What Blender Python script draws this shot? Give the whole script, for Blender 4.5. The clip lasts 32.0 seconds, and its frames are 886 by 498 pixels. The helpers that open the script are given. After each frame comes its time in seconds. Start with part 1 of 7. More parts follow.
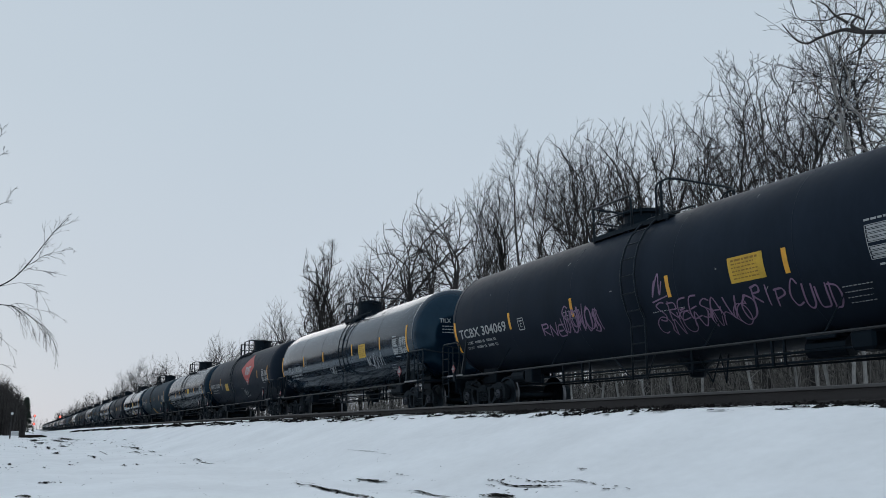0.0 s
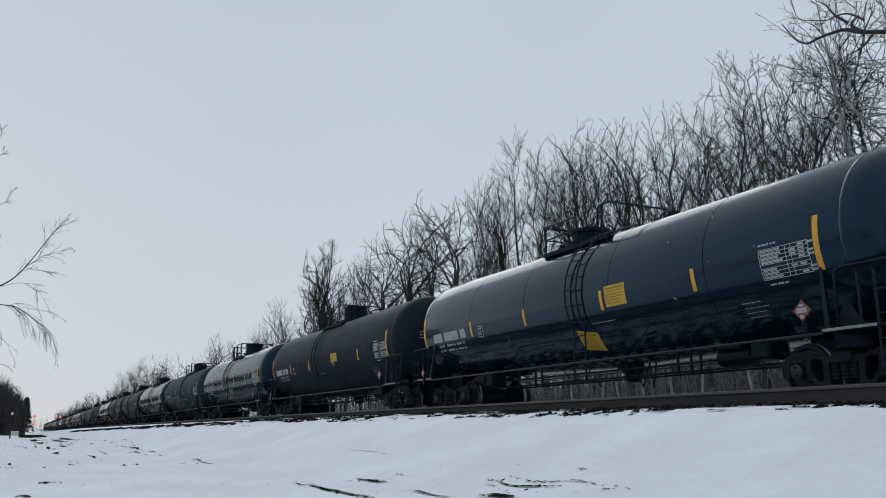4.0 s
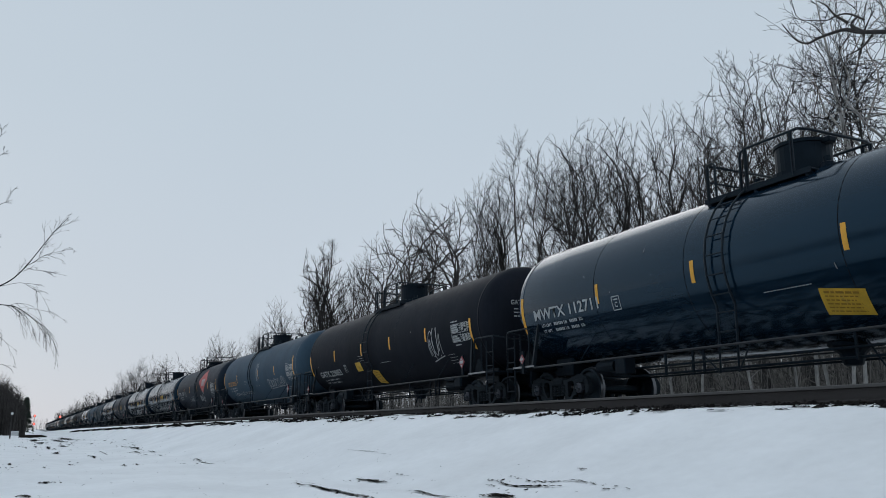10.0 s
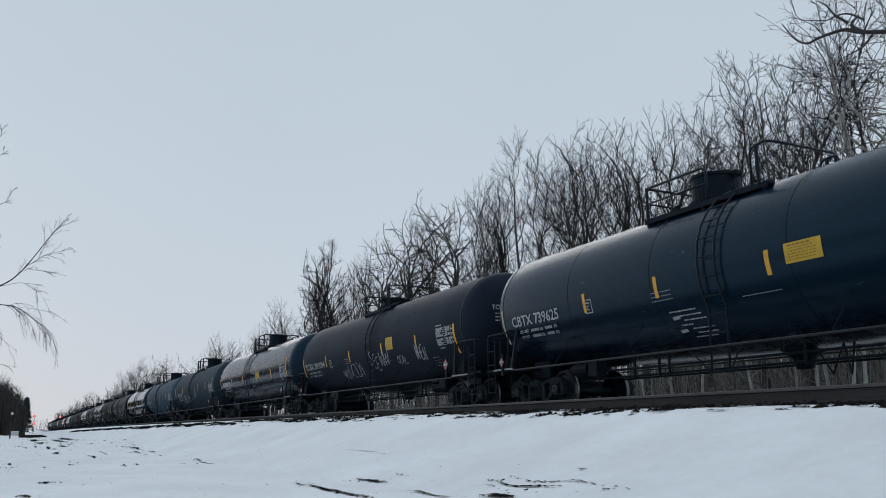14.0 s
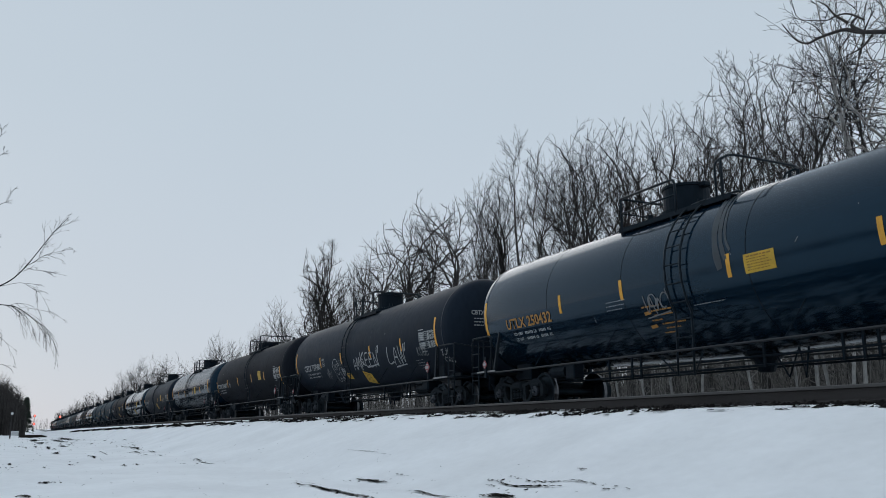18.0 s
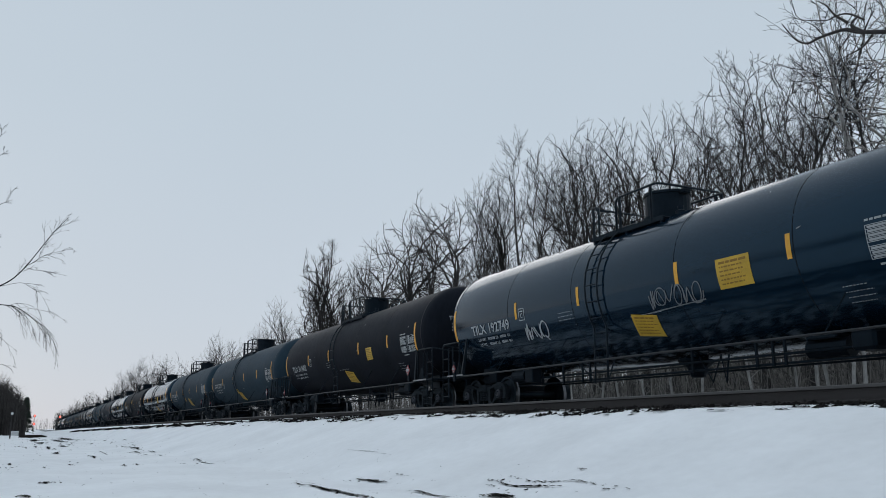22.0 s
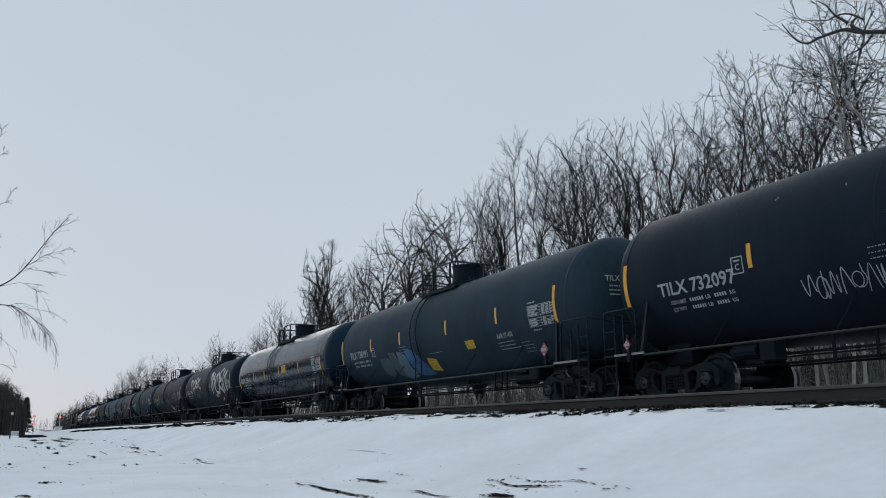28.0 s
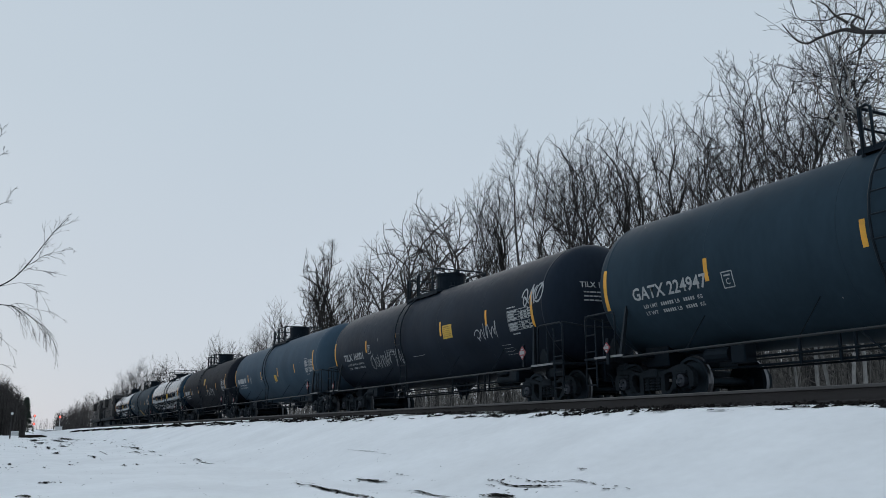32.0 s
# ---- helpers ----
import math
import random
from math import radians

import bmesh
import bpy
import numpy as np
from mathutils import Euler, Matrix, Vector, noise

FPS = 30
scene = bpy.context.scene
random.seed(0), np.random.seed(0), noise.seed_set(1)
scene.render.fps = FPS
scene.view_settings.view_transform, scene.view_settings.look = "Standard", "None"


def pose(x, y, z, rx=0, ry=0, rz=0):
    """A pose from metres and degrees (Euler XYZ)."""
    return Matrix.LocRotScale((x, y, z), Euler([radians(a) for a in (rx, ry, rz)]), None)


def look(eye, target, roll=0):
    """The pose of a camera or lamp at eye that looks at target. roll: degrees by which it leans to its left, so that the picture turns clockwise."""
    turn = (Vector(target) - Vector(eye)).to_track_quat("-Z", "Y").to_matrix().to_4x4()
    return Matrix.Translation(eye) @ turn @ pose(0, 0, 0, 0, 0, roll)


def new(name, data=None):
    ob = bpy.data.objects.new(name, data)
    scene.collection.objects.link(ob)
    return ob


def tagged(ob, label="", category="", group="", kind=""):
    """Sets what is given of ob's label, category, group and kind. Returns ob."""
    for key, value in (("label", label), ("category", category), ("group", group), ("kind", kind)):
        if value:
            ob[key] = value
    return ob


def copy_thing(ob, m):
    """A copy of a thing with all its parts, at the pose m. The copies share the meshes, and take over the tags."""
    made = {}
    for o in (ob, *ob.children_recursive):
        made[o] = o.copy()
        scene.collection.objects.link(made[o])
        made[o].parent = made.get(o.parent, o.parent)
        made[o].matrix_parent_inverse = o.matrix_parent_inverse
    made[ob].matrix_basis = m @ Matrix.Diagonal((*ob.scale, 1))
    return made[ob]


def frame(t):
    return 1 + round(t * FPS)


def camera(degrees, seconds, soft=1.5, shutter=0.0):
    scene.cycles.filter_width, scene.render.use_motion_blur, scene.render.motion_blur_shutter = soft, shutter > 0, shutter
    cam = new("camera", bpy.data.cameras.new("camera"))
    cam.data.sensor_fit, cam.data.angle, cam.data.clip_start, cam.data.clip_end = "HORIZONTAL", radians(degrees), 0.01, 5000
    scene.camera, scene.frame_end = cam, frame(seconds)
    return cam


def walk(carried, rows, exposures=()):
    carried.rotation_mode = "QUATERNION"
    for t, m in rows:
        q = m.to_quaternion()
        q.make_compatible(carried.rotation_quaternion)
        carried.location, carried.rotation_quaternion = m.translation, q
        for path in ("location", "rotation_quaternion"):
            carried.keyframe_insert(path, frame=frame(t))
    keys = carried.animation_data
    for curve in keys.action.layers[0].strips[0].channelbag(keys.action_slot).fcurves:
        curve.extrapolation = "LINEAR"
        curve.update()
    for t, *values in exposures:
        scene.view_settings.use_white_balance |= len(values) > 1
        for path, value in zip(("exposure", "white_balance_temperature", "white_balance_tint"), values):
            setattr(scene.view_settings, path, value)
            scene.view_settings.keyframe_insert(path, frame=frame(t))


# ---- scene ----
cam = camera(55.8, 32.0, soft=0.78)
YAW, PITCH = radians(26.448), radians(11.992)
EYE = Vector((0.0, 0.0, -0.406))
AIM = EYE + Vector((-math.cos(YAW) * math.cos(PITCH), math.sin(YAW) * math.cos(PITCH), math.sin(PITCH)))
walk(cam, [(0.0, look(EYE, AIM, -0.25)), (32.0, look(EYE, AIM, -0.25))])

# ---- light: overcast winter dusk ----
scene.view_settings.exposure = 0.0
world = bpy.data.worlds.new("overcast")
scene.world = world
world.use_nodes = True
wn, wl = world.node_tree.nodes, world.node_tree.links
wn.clear()
w_out = wn.new("ShaderNodeOutputWorld")
w_sky = wn.new("ShaderNodeTexSky")
w_sky.sky_type, w_sky.sun_disc = "NISHITA", False
w_sky.sun_elevation, w_sky.sun_rotation = radians(14), radians(250)
w_bg = wn.new("ShaderNodeBackground")
w_bg.inputs["Strength"].default_value = 0.05
wl.new(w_sky.outputs[0], w_bg.inputs["Color"])
w_tc = wn.new("ShaderNodeTexCoord")
w_sep = wn.new("ShaderNodeSeparateXYZ")
wl.new(w_tc.outputs["Generated"], w_sep.inputs[0])
w_ramp = wn.new("ShaderNodeValToRGB")
SKY_STOPS = ((0.0, (0.600, 0.640, 0.715)), (0.03, (0.600, 0.650, 0.728)), (0.12, (0.592, 0.660, 0.742)),
             (0.35, (0.560, 0.648, 0.735)), (1.0, (0.52, 0.61, 0.70)))
els = w_ramp.color_ramp.elements
while len(els) < len(SKY_STOPS):
    els.new(0.5)
for e, (p, c) in zip(els, SKY_STOPS):
    e.position, e.color = p, (*c, 1)
wl.new(w_sep.outputs["Z"], w_ramp.inputs[0])
w_cloud = wn.new("ShaderNodeTexNoise")
w_cloud.inputs["Scale"].default_value, w_cloud.inputs["Detail"].default_value = 1.6, 4
wl.new(w_tc.outputs["Generated"], w_cloud.inputs["Vector"])
w_map = wn.new("ShaderNodeMapRange")
w_map.inputs["To Min"].default_value, w_map.inputs["To Max"].default_value = 0.95, 1.05
wl.new(w_cloud.outputs[0], w_map.inputs[0])
w_bg2 = wn.new("ShaderNodeBackground")
wl.new(w_ramp.outputs[0], w_bg2.inputs["Color"])
wl.new(w_map.outputs[0], w_bg2.inputs["Strength"])
w_add = wn.new("ShaderNodeMixShader")
w_add.inputs[0].default_value = 0.93
wl.new(w_bg.outputs[0], w_add.inputs[1])
wl.new(w_bg2.outputs[0], w_add.inputs[2])
wl.new(w_add.outputs[0], w_out.inputs[0])

sun = new("sun", bpy.data.lights.new("sun", "SUN"))
sun.data.energy, sun.data.angle, sun.data.color = 0.35, radians(40), (1.0, 0.95, 0.9)
sun.matrix_world = look((0, 0, 50), (30, -14, 38))


# ---- materials ----
def mat(name, color, rough=0.7, metal=0.0, vary=0.25, scale=3.0, bump=0.0, bump_scale=40.0, spots=None, spot_at=0.62,
        spec=0.5, emit=0.0, per_object=0.0, streak=(1, 1, 1), tint=None, island=0.0):
    """A node material: base colour with broad and fine variation, roughness wear, fine relief and optional stains."""
    m = bpy.data.materials.new(name)
    m.use_nodes = True
    n, l = m.node_tree.nodes, m.node_tree.links
    b = n["Principled BSDF"]
    tc = n.new("ShaderNodeTexCoord")
    mp = n.new("ShaderNodeMapping")
    mp.inputs["Scale"].default_value = streak
    l.new(tc.outputs["Object"], mp.inputs["Vector"])
    info = n.new("ShaderNodeObjectInfo")
    off = n.new("ShaderNodeVectorMath")
    off.operation = "MULTIPLY_ADD"
    off.inputs[1].default_value = (37, 11, 23)
    l.new(info.outputs["Random"], off.inputs[0])
    l.new(mp.outputs[0], off.inputs[2])
    big = n.new("ShaderNodeTexNoise")
    big.inputs["Scale"].default_value, big.inputs["Detail"].default_value = scale, 5
    l.new(off.outputs[0], big.inputs["Vector"])
    fine = n.new("ShaderNodeTexNoise")
    fine.inputs["Scale"].default_value, fine.inputs["Detail"].default_value = scale * 11, 3
    l.new(off.outputs[0], fine.inputs["Vector"])
    both = n.new("ShaderNodeMath")
    both.operation = "MULTIPLY_ADD"
    both.inputs[1].default_value = 0.4
    l.new(fine.outputs[0], both.inputs[0])
    l.new(big.outputs[0], both.inputs[2])
    rng = n.new("ShaderNodeMapRange")
    rng.inputs["From Min"].default_value, rng.inputs["From Max"].default_value = 0.35, 1.05
    rng.inputs["To Min"].default_value, rng.inputs["To Max"].default_value = 1 - vary, 1 + vary
    l.new(both.outputs[0], rng.inputs[0])
    mul = n.new("ShaderNodeVectorMath")
    mul.operation = "SCALE"
    mul.inputs[0].default_value = color[:3]
    val = rng.outputs[0]
    if per_object:
        po = n.new("ShaderNodeMapRange")
        po.inputs["To Min"].default_value, po.inputs["To Max"].default_value = 1 - per_object, 1 + per_object
        l.new(info.outputs["Random"], po.inputs[0])
        pm = n.new("ShaderNodeMath")
        pm.operation = "MULTIPLY"
        l.new(val, pm.inputs[0])
        l.new(po.outputs[0], pm.inputs[1])
        val = pm.outputs[0]
    if island:
        geo = n.new("ShaderNodeNewGeometry")
        im = n.new("ShaderNodeMapRange")
        im.inputs["To Min"].default_value, im.inputs["To Max"].default_value = 1 - island, 1 + island
        l.new(geo.outputs["Random Per Island"], im.inputs[0])
        ip = n.new("ShaderNodeMath")
        ip.operation = "MULTIPLY"
        l.new(val, ip.inputs[0])
        l.new(im.outputs[0], ip.inputs[1])
        val = ip.outputs[0]
    l.new(val, mul.inputs["Scale"])
    col = mul.outputs[0]
    if spots:
        sp = n.new("ShaderNodeMapRange")
        sp.inputs["From Min"].default_value, sp.inputs["From Max"].default_value = spot_at, spot_at + 0.12
        l.new(big.outputs[0], sp.inputs[0])
        mx = n.new("ShaderNodeMix")
        mx.data_type = "RGBA"
        l.new(sp.outputs[0], mx.inputs["Factor"])
        l.new(col, mx.inputs["A"])
        mx.inputs["B"].default_value = (*spots, 1)
        col = mx.outputs["Result"]
    l.new(col, b.inputs["Base Color"])
    rr = n.new("ShaderNodeMapRange")
    rr.inputs["To Min"].default_value, rr.inputs["To Max"].default_value = max(0.03, rough - 0.12), min(1, rough + 0.12)
    l.new(fine.outputs[0], rr.inputs[0])
    l.new(rr.outputs[0], b.inputs["Roughness"])
    b.inputs["Metallic"].default_value = metal
    b.inputs["Specular IOR Level"].default_value = spec
    if tint:
        b.inputs["Specular Tint"].default_value = (*tint, 1)
    if emit:
        b.inputs["Emission Color"].default_value = (*color, 1)
        b.inputs["Emission Strength"].default_value = emit
    if bump:
        bn = n.new("ShaderNodeTexNoise")
        bn.inputs["Scale"].default_value, bn.inputs["Detail"].default_value = bump_scale, 4
        l.new(off.outputs[0], bn.inputs["Vector"])
        bp = n.new("ShaderNodeBump")
        bp.inputs["Strength"].default_value, bp.inputs["Distance"].default_value = bump, 0.02
        l.new(bn.outputs[0], bp.inputs["Height"])
        l.new(bp.outputs[0], b.inputs["Normal"])
    return m


NAVY = (0.42, 0.74, 1.0)
PAINT = {
    "matte": mat("matte_black_tank_paint", (0.0148, 0.0210, 0.0320), 0.46, vary=0.34, scale=0.8, bump=0.05, bump_scale=6, spec=0.055, streak=(1, 1, 0.35), spots=(0.0185, 0.0255, 0.0370), tint=NAVY),
    "gloss": mat("glossy_black_tank_paint", (0.0030, 0.0125, 0.0255), 0.10, vary=0.3, scale=0.8, bump=0.016, bump_scale=1.6, spec=0.42, streak=(0.22, 1, 1), tint=NAVY),
    "satin": mat("satin_black_tank_paint", (0.0036, 0.0125, 0.0245), 0.22, vary=0.3, scale=0.8, bump=0.022, bump_scale=1.6, spec=0.28, streak=(0.22, 1, 1), tint=NAVY),
    "slate": mat("slate_blue_tank_paint", (0.0275, 0.0465, 0.0635), 0.50, vary=0.28, scale=0.8, bump=0.05, bump_scale=5, spec=0.036, streak=(1, 1, 0.35), tint=NAVY),
    "blue": mat("faded_blue_grey_tank_paint", (0.047, 0.078, 0.110), 0.50, vary=0.22, scale=0.9, bump=0.05, bump_scale=5, spec=0.04, streak=(1, 1, 0.35), spots=(0.058, 0.090, 0.122), tint=NAVY),
    "brown": mat("sooty_brown_black_tank_paint", (0.0130, 0.0150, 0.0205), 0.50, vary=0.40, scale=0.9, bump=0.06, bump_scale=6, spec=0.030, streak=(1, 1, 0.3), spots=(0.017, 0.0175, 0.0225), tint=NAVY),
}
# the lap seams' thin shadow line, put into the colour
M_SEAM = mat("dark_seam_shadow", (0.004, 0.006, 0.009), 0.7, vary=0.3, spec=0.1)
M_FRAME = mat("black_frame_paint", (0.0055, 0.0075, 0.0110), 0.6, vary=0.4, scale=4, bump=0.1, spec=0.2, tint=NAVY)
M_RAILING = mat("black_railing_paint", (0.0135, 0.0165, 0.0205), 0.5, vary=0.3, scale=6, spec=0.2, tint=NAVY)
M_PIPE = mat("grey_worn_pipe", (0.024, 0.027, 0.031), 0.5, 0.2, vary=0.4, scale=5)
M_TRUCK = mat("sooty_cast_steel", (0.0140, 0.0160, 0.0185), 0.75, 0.1, vary=0.5, scale=5, bump=0.3, spots=(0.016, 0.016, 0.018), spec=0.25, tint=NAVY)
M_WHEEL = mat("dull_wheel_steel", (0.0095, 0.0105, 0.0125), 0.6, 0.2, vary=0.4, scale=6, bump=0.1, tint=NAVY)
M_CAP = mat("greasy_bearing_cap", (0.030, 0.036, 0.048), 0.5, 0.3, vary=0.5, scale=14)
M_TREAD = mat("polished_tread_steel", (0.13, 0.135, 0.145), 0.35, 0.9, vary=0.3, scale=8)
M_BRIGHT = mat("worn_bright_steel", (0.24, 0.25, 0.26), 0.45, 0.6, vary=0.3, scale=8)
M_WHITE = mat("white_stencil_paint", (0.36, 0.38, 0.39), 0.6, vary=0.3, scale=6)
M_ORANGE_MARK = mat("orange_stencil_paint", (0.42, 0.20, 0.04), 0.6, vary=0.3, scale=6)
M_YELLOW = mat("yellow_reflective_tape", (0.76, 0.37, 0.03), 0.45, vary=0.22, scale=5, spots=(0.45, 0.25, 0.05), spot_at=0.66)
M_PALE_TAPE = mat("dirty_pale_tape", (0.42, 0.37, 0.24), 0.5, vary=0.3, scale=5)
M_PANEL = mat("yellow_notice_panel", (0.60, 0.37, 0.030), 0.5, vary=0.25, scale=4, spots=(0.40, 0.27, 0.06), spot_at=0.62)
M_PANEL_INK = mat("brown_notice_print", (0.28, 0.15, 0.015), 0.6, vary=0.2)
M_RED = mat("red_sign_paint", (0.42, 0.045, 0.035), 0.5, vary=0.25, scale=4)
M_PLACARD = mat("placard_red", (0.27, 0.05, 0.06), 0.5, vary=0.2, scale=8)
M_STEEL_RAIL = mat("brown_rail_steel", (0.044, 0.041, 0.041), 0.8, 0.0, vary=0.35, scale=3, bump=0.15, spec=0.12, streak=(0.3, 1, 1))
M_RAIL_SIDE = mat("rubbed_rail_head_side", (0.085, 0.082, 0.082), 0.6, 0.2, vary=0.3, scale=3, spec=0.2, streak=(0.3, 1, 1))
M_RAIL_HEAD = mat("shiny_rail_head", (0.30, 0.30, 0.31), 0.35, 0.9, vary=0.2, scale=3)
M_TIE = mat("weathered_tie_wood", (0.030, 0.025, 0.022), 0.9, vary=0.4, scale=5, bump=0.4, bump_scale=30, spec=0.08, streak=(3, 0.4, 1))
M_BALLAST = mat("dark_ballast_stone", (0.045, 0.040, 0.037), 0.9, vary=0.6, scale=9, bump=1.0, bump_scale=30, spec=0.1)
M_GRAVEL = mat("wet_dark_gravel", (0.011, 0.010, 0.010), 0.9, vary=0.6, scale=8, bump=0.8, bump_scale=40, spec=0.05)
M_SNOW = mat("trodden_snow", (0.87, 0.885, 0.90), 0.8, vary=0.10, scale=0.7, bump=1.3, bump_scale=4.0, spec=0.2)
M_BARK = mat("grey_brown_bark", (0.046, 0.044, 0.044), 0.9, vary=0.45, scale=5, bump=0.6, bump_scale=24, per_object=0.3, streak=(1, 1, 0.25), spec=0.04)
M_PALE_BARK = mat("pale_poplar_bark", (0.25, 0.245, 0.235), 0.85, vary=0.5, scale=4, bump=0.4, bump_scale=20, spots=(0.07, 0.06, 0.055), per_object=0.2, streak=(1, 1, 0.6))
M_TWIG = mat("dark_bare_twig", (0.025, 0.024, 0.024), 0.9, vary=0.35, scale=2, per_object=0.25, spec=0.02)
M_BRUSH = mat("brown_brush_stems", (0.135, 0.128, 0.120), 0.9, vary=0.4, scale=1.2, spec=0.03, island=0.85)
M_FAR_WOOD = mat("hazy_grey_branches", (0.050, 0.047, 0.046), 0.9, vary=0.4, scale=0.3, spec=0.02, island=0.4)
M_NEEDLE = mat("dark_spruce_needles", (0.022, 0.034, 0.024), 0.9, vary=0.4, scale=4)
M_LAMP = mat("red_signal_glow", (1.0, 0.05, 0.03), 0.4, vary=0.0, emit=9.0)
M_GALV = mat("galvanised_steel", (0.40, 0.41, 0.42), 0.5, 0.5, vary=0.25, scale=6)
M_CABIN = mat("pale_cabinet_paint", (0.55, 0.56, 0.57), 0.6, vary=0.15, scale=3)
M_GLASS = mat("dark_cab_glass", (0.01, 0.012, 0.015), 0.08, vary=0.1, spec=0.8)
M_LOCO_RED = mat("faded_loco_paint", (0.011, 0.011, 0.012), 0.5, vary=0.35, scale=1.5)
M_LOCO_GREY = mat("grey_loco_paint", (0.020, 0.020, 0.021), 0.5, vary=0.3, scale=1.5)
GRAFFITI = {
    "white": mat("white_spray_paint", (0.34, 0.36, 0.38), 0.6, vary=0.35, scale=3),
    "silver": mat("silver_spray_paint", (0.50, 0.50, 0.47), 0.5, vary=0.3, scale=2),
    "faded": mat("faded_scuffed_paint", (0.038, 0.050, 0.060), 0.6, vary=0.5, scale=2),
    "purple": mat("purple_spray_paint", (0.20, 0.13, 0.22), 0.6, vary=0.35, scale=3),
    "teal": mat("teal_spray_paint", (0.07, 0.19, 0.24), 0.6, vary=0.35, scale=3),
    "grey": mat("faint_grey_spray_paint", (0.16, 0.17, 0.18), 0.6, vary=0.35, scale=3),
    "chip": mat("chipped_pale_paint", (0.20, 0.21, 0.22), 0.6, vary=0.3, scale=6),
    "moss": mat("dull_green_spray_paint", (0.032, 0.064, 0.082), 0.6, vary=0.5, scale=2.5),
    "dust": mat("dusty_grey_spray_paint", (0.044, 0.067, 0.082), 0.6, vary=0.5, scale=2.5),
    "mist": mat("pale_blue_spray_paint", (0.085, 0.148, 0.210), 0.6, vary=0.45, scale=2.5),
    "azure": mat("bright_blue_spray_paint", (0.020, 0.105, 0.250), 0.6, vary=0.4, scale=2.5),
}


# ---- mesh helpers ----
def link(name, bm, material, parent=None, label="", smooth=False):
    me = bpy.data.meshes.new(name)
    bm.to_mesh(me)
    bm.free()
    return finish(name, me, material, parent, label, smooth)


def finish(name, me, material, parent=None, label="", smooth=False):
    mats = material if isinstance(material, (list, tuple)) else [material]
    for m in mats:
        me.materials.append(m)
    if smooth:
        me.polygons.foreach_set("use_smooth", [True] * len(me.polygons))
    ob = new(name, me)
    if parent:
        ob.parent = parent
    if label:
        ob["label"] = label
    return ob


def part(name, bm, material, parent, label="", smooth=False):
    return link(name, bm, material, parent, label, smooth)


def box(bm, x0, x1, y0, y1, z0, z1, bevel=0.0, mi=0):
    r = bmesh.ops.create_cube(bm, size=1, matrix=Matrix.Translation(((x0 + x1) / 2, (y0 + y1) / 2, (z0 + z1) / 2)) @ Matrix.Diagonal((x1 - x0, y1 - y0, z1 - z0, 1)))
    fs = {f for v in r["verts"] for f in v.link_faces}
    for f in fs:
        f.material_index = mi
    if bevel:
        es = list({e for v in r["verts"] for e in v.link_edges})
        bmesh.ops.bevel(bm, geom=es, offset=bevel, segments=1, affect="EDGES")


def rod(bm, a, b, r, n=6, r2=None, mi=0):
    """A round bar from a to b."""
    a, b = Vector(a), Vector(b)
    d = b - a
    q = d.to_track_quat("Z", "Y").to_matrix().to_4x4()
    res = bmesh.ops.create_cone(bm, cap_ends=True, segments=n, radius1=r, radius2=r if r2 is None else r2, depth=d.length,
                                matrix=Matrix.Translation((a + b) / 2) @ q)
    if mi:
        for f in {f for v in res["verts"] for f in v.link_faces}:
            f.material_index = mi


def pipe(bm, pts, r, n=6):
    """One bent pipe through pts, with closed ends."""
    pts = [Vector(p) for p in pts]
    rings = []
    side = None
    for i, p in enumerate(pts):
        d = (pts[min(i + 1, len(pts) - 1)] - pts[max(i - 1, 0)]).normalized()
        if side is None:
            side = d.orthogonal().normalized()
        side = (side - d * side.dot(d)).normalized()
        up = d.cross(side)
        rings.append([bm.verts.new(p + (side * math.cos(6.28318 * k / n) + up * math.sin(6.28318 * k / n)) * r) for k in range(n)])
    for a, b in zip(rings, rings[1:]):
        for k in range(n):
            f = bm.faces.new((a[k], a[(k + 1) % n], b[(k + 1) % n], b[k]))
            f.smooth = True
    bm.faces.new(rings[0][::-1])
    bm.faces.new(rings[-1])


def lathe(bm, profile, axis="Y", n=24, at=(0, 0, 0), mis=None):
    """Turns (radius, along) pairs round an axis."""
    rings = []
    for rad, s in profile:
        ring = []
        for i in range(n):
            a = 2 * math.pi * i / n
            c, d = rad * math.cos(a), rad * math.sin(a)
            p = {"X": (s, c, d), "Y": (c, s, d), "Z": (c, d, s)}[axis]
            ring.append(bm.verts.new(Vector(p) + Vector(at)))
        rings.append(ring)
    for k in range(len(rings) - 1):
        for i in range(n):
            j = (i + 1) % n
            f = bm.faces.new((rings[k][i], rings[k][j], rings[k + 1][j], rings[k + 1][i]))
            if mis:
                f.material_index = mis[k]
    bm.faces.new(rings[0])
    bm.faces.new(rings[-1])
    bmesh.ops.recalc_face_normals(bm, faces=bm.faces)


def thing(name, label, category, group="", m=None):
    ob = new(name)
    ob.empty_display_size = 0.2
    tagged(ob, label, category, group)
    if m is not None:
        ob.matrix_world = m
    return ob


# ---- ground ----
FAR_Y, NEAR_Y = 12.635, 8.29          # centre lines of the two tracks


def smooth_step(a, b, t):
    t = min(1, max(0, (t - a) / (b - a)))
    return t * t * (3 - 2 * t)


def line_off(x):
    """How far the railway has swung aside and dipped, far down the line."""
    if x >= 0:
        return 0.0, 0.0
    return 3.3 * (x / 492) ** 2 if x > -492 else 3.3 + 0.0134 * (-492 - x), -1.5 * (1 - math.exp(-(x / 250) ** 2))


def ground_z(x, y):
    swing, dip = line_off(x)
    y -= swing
    return dip + ground_shape(x, y)


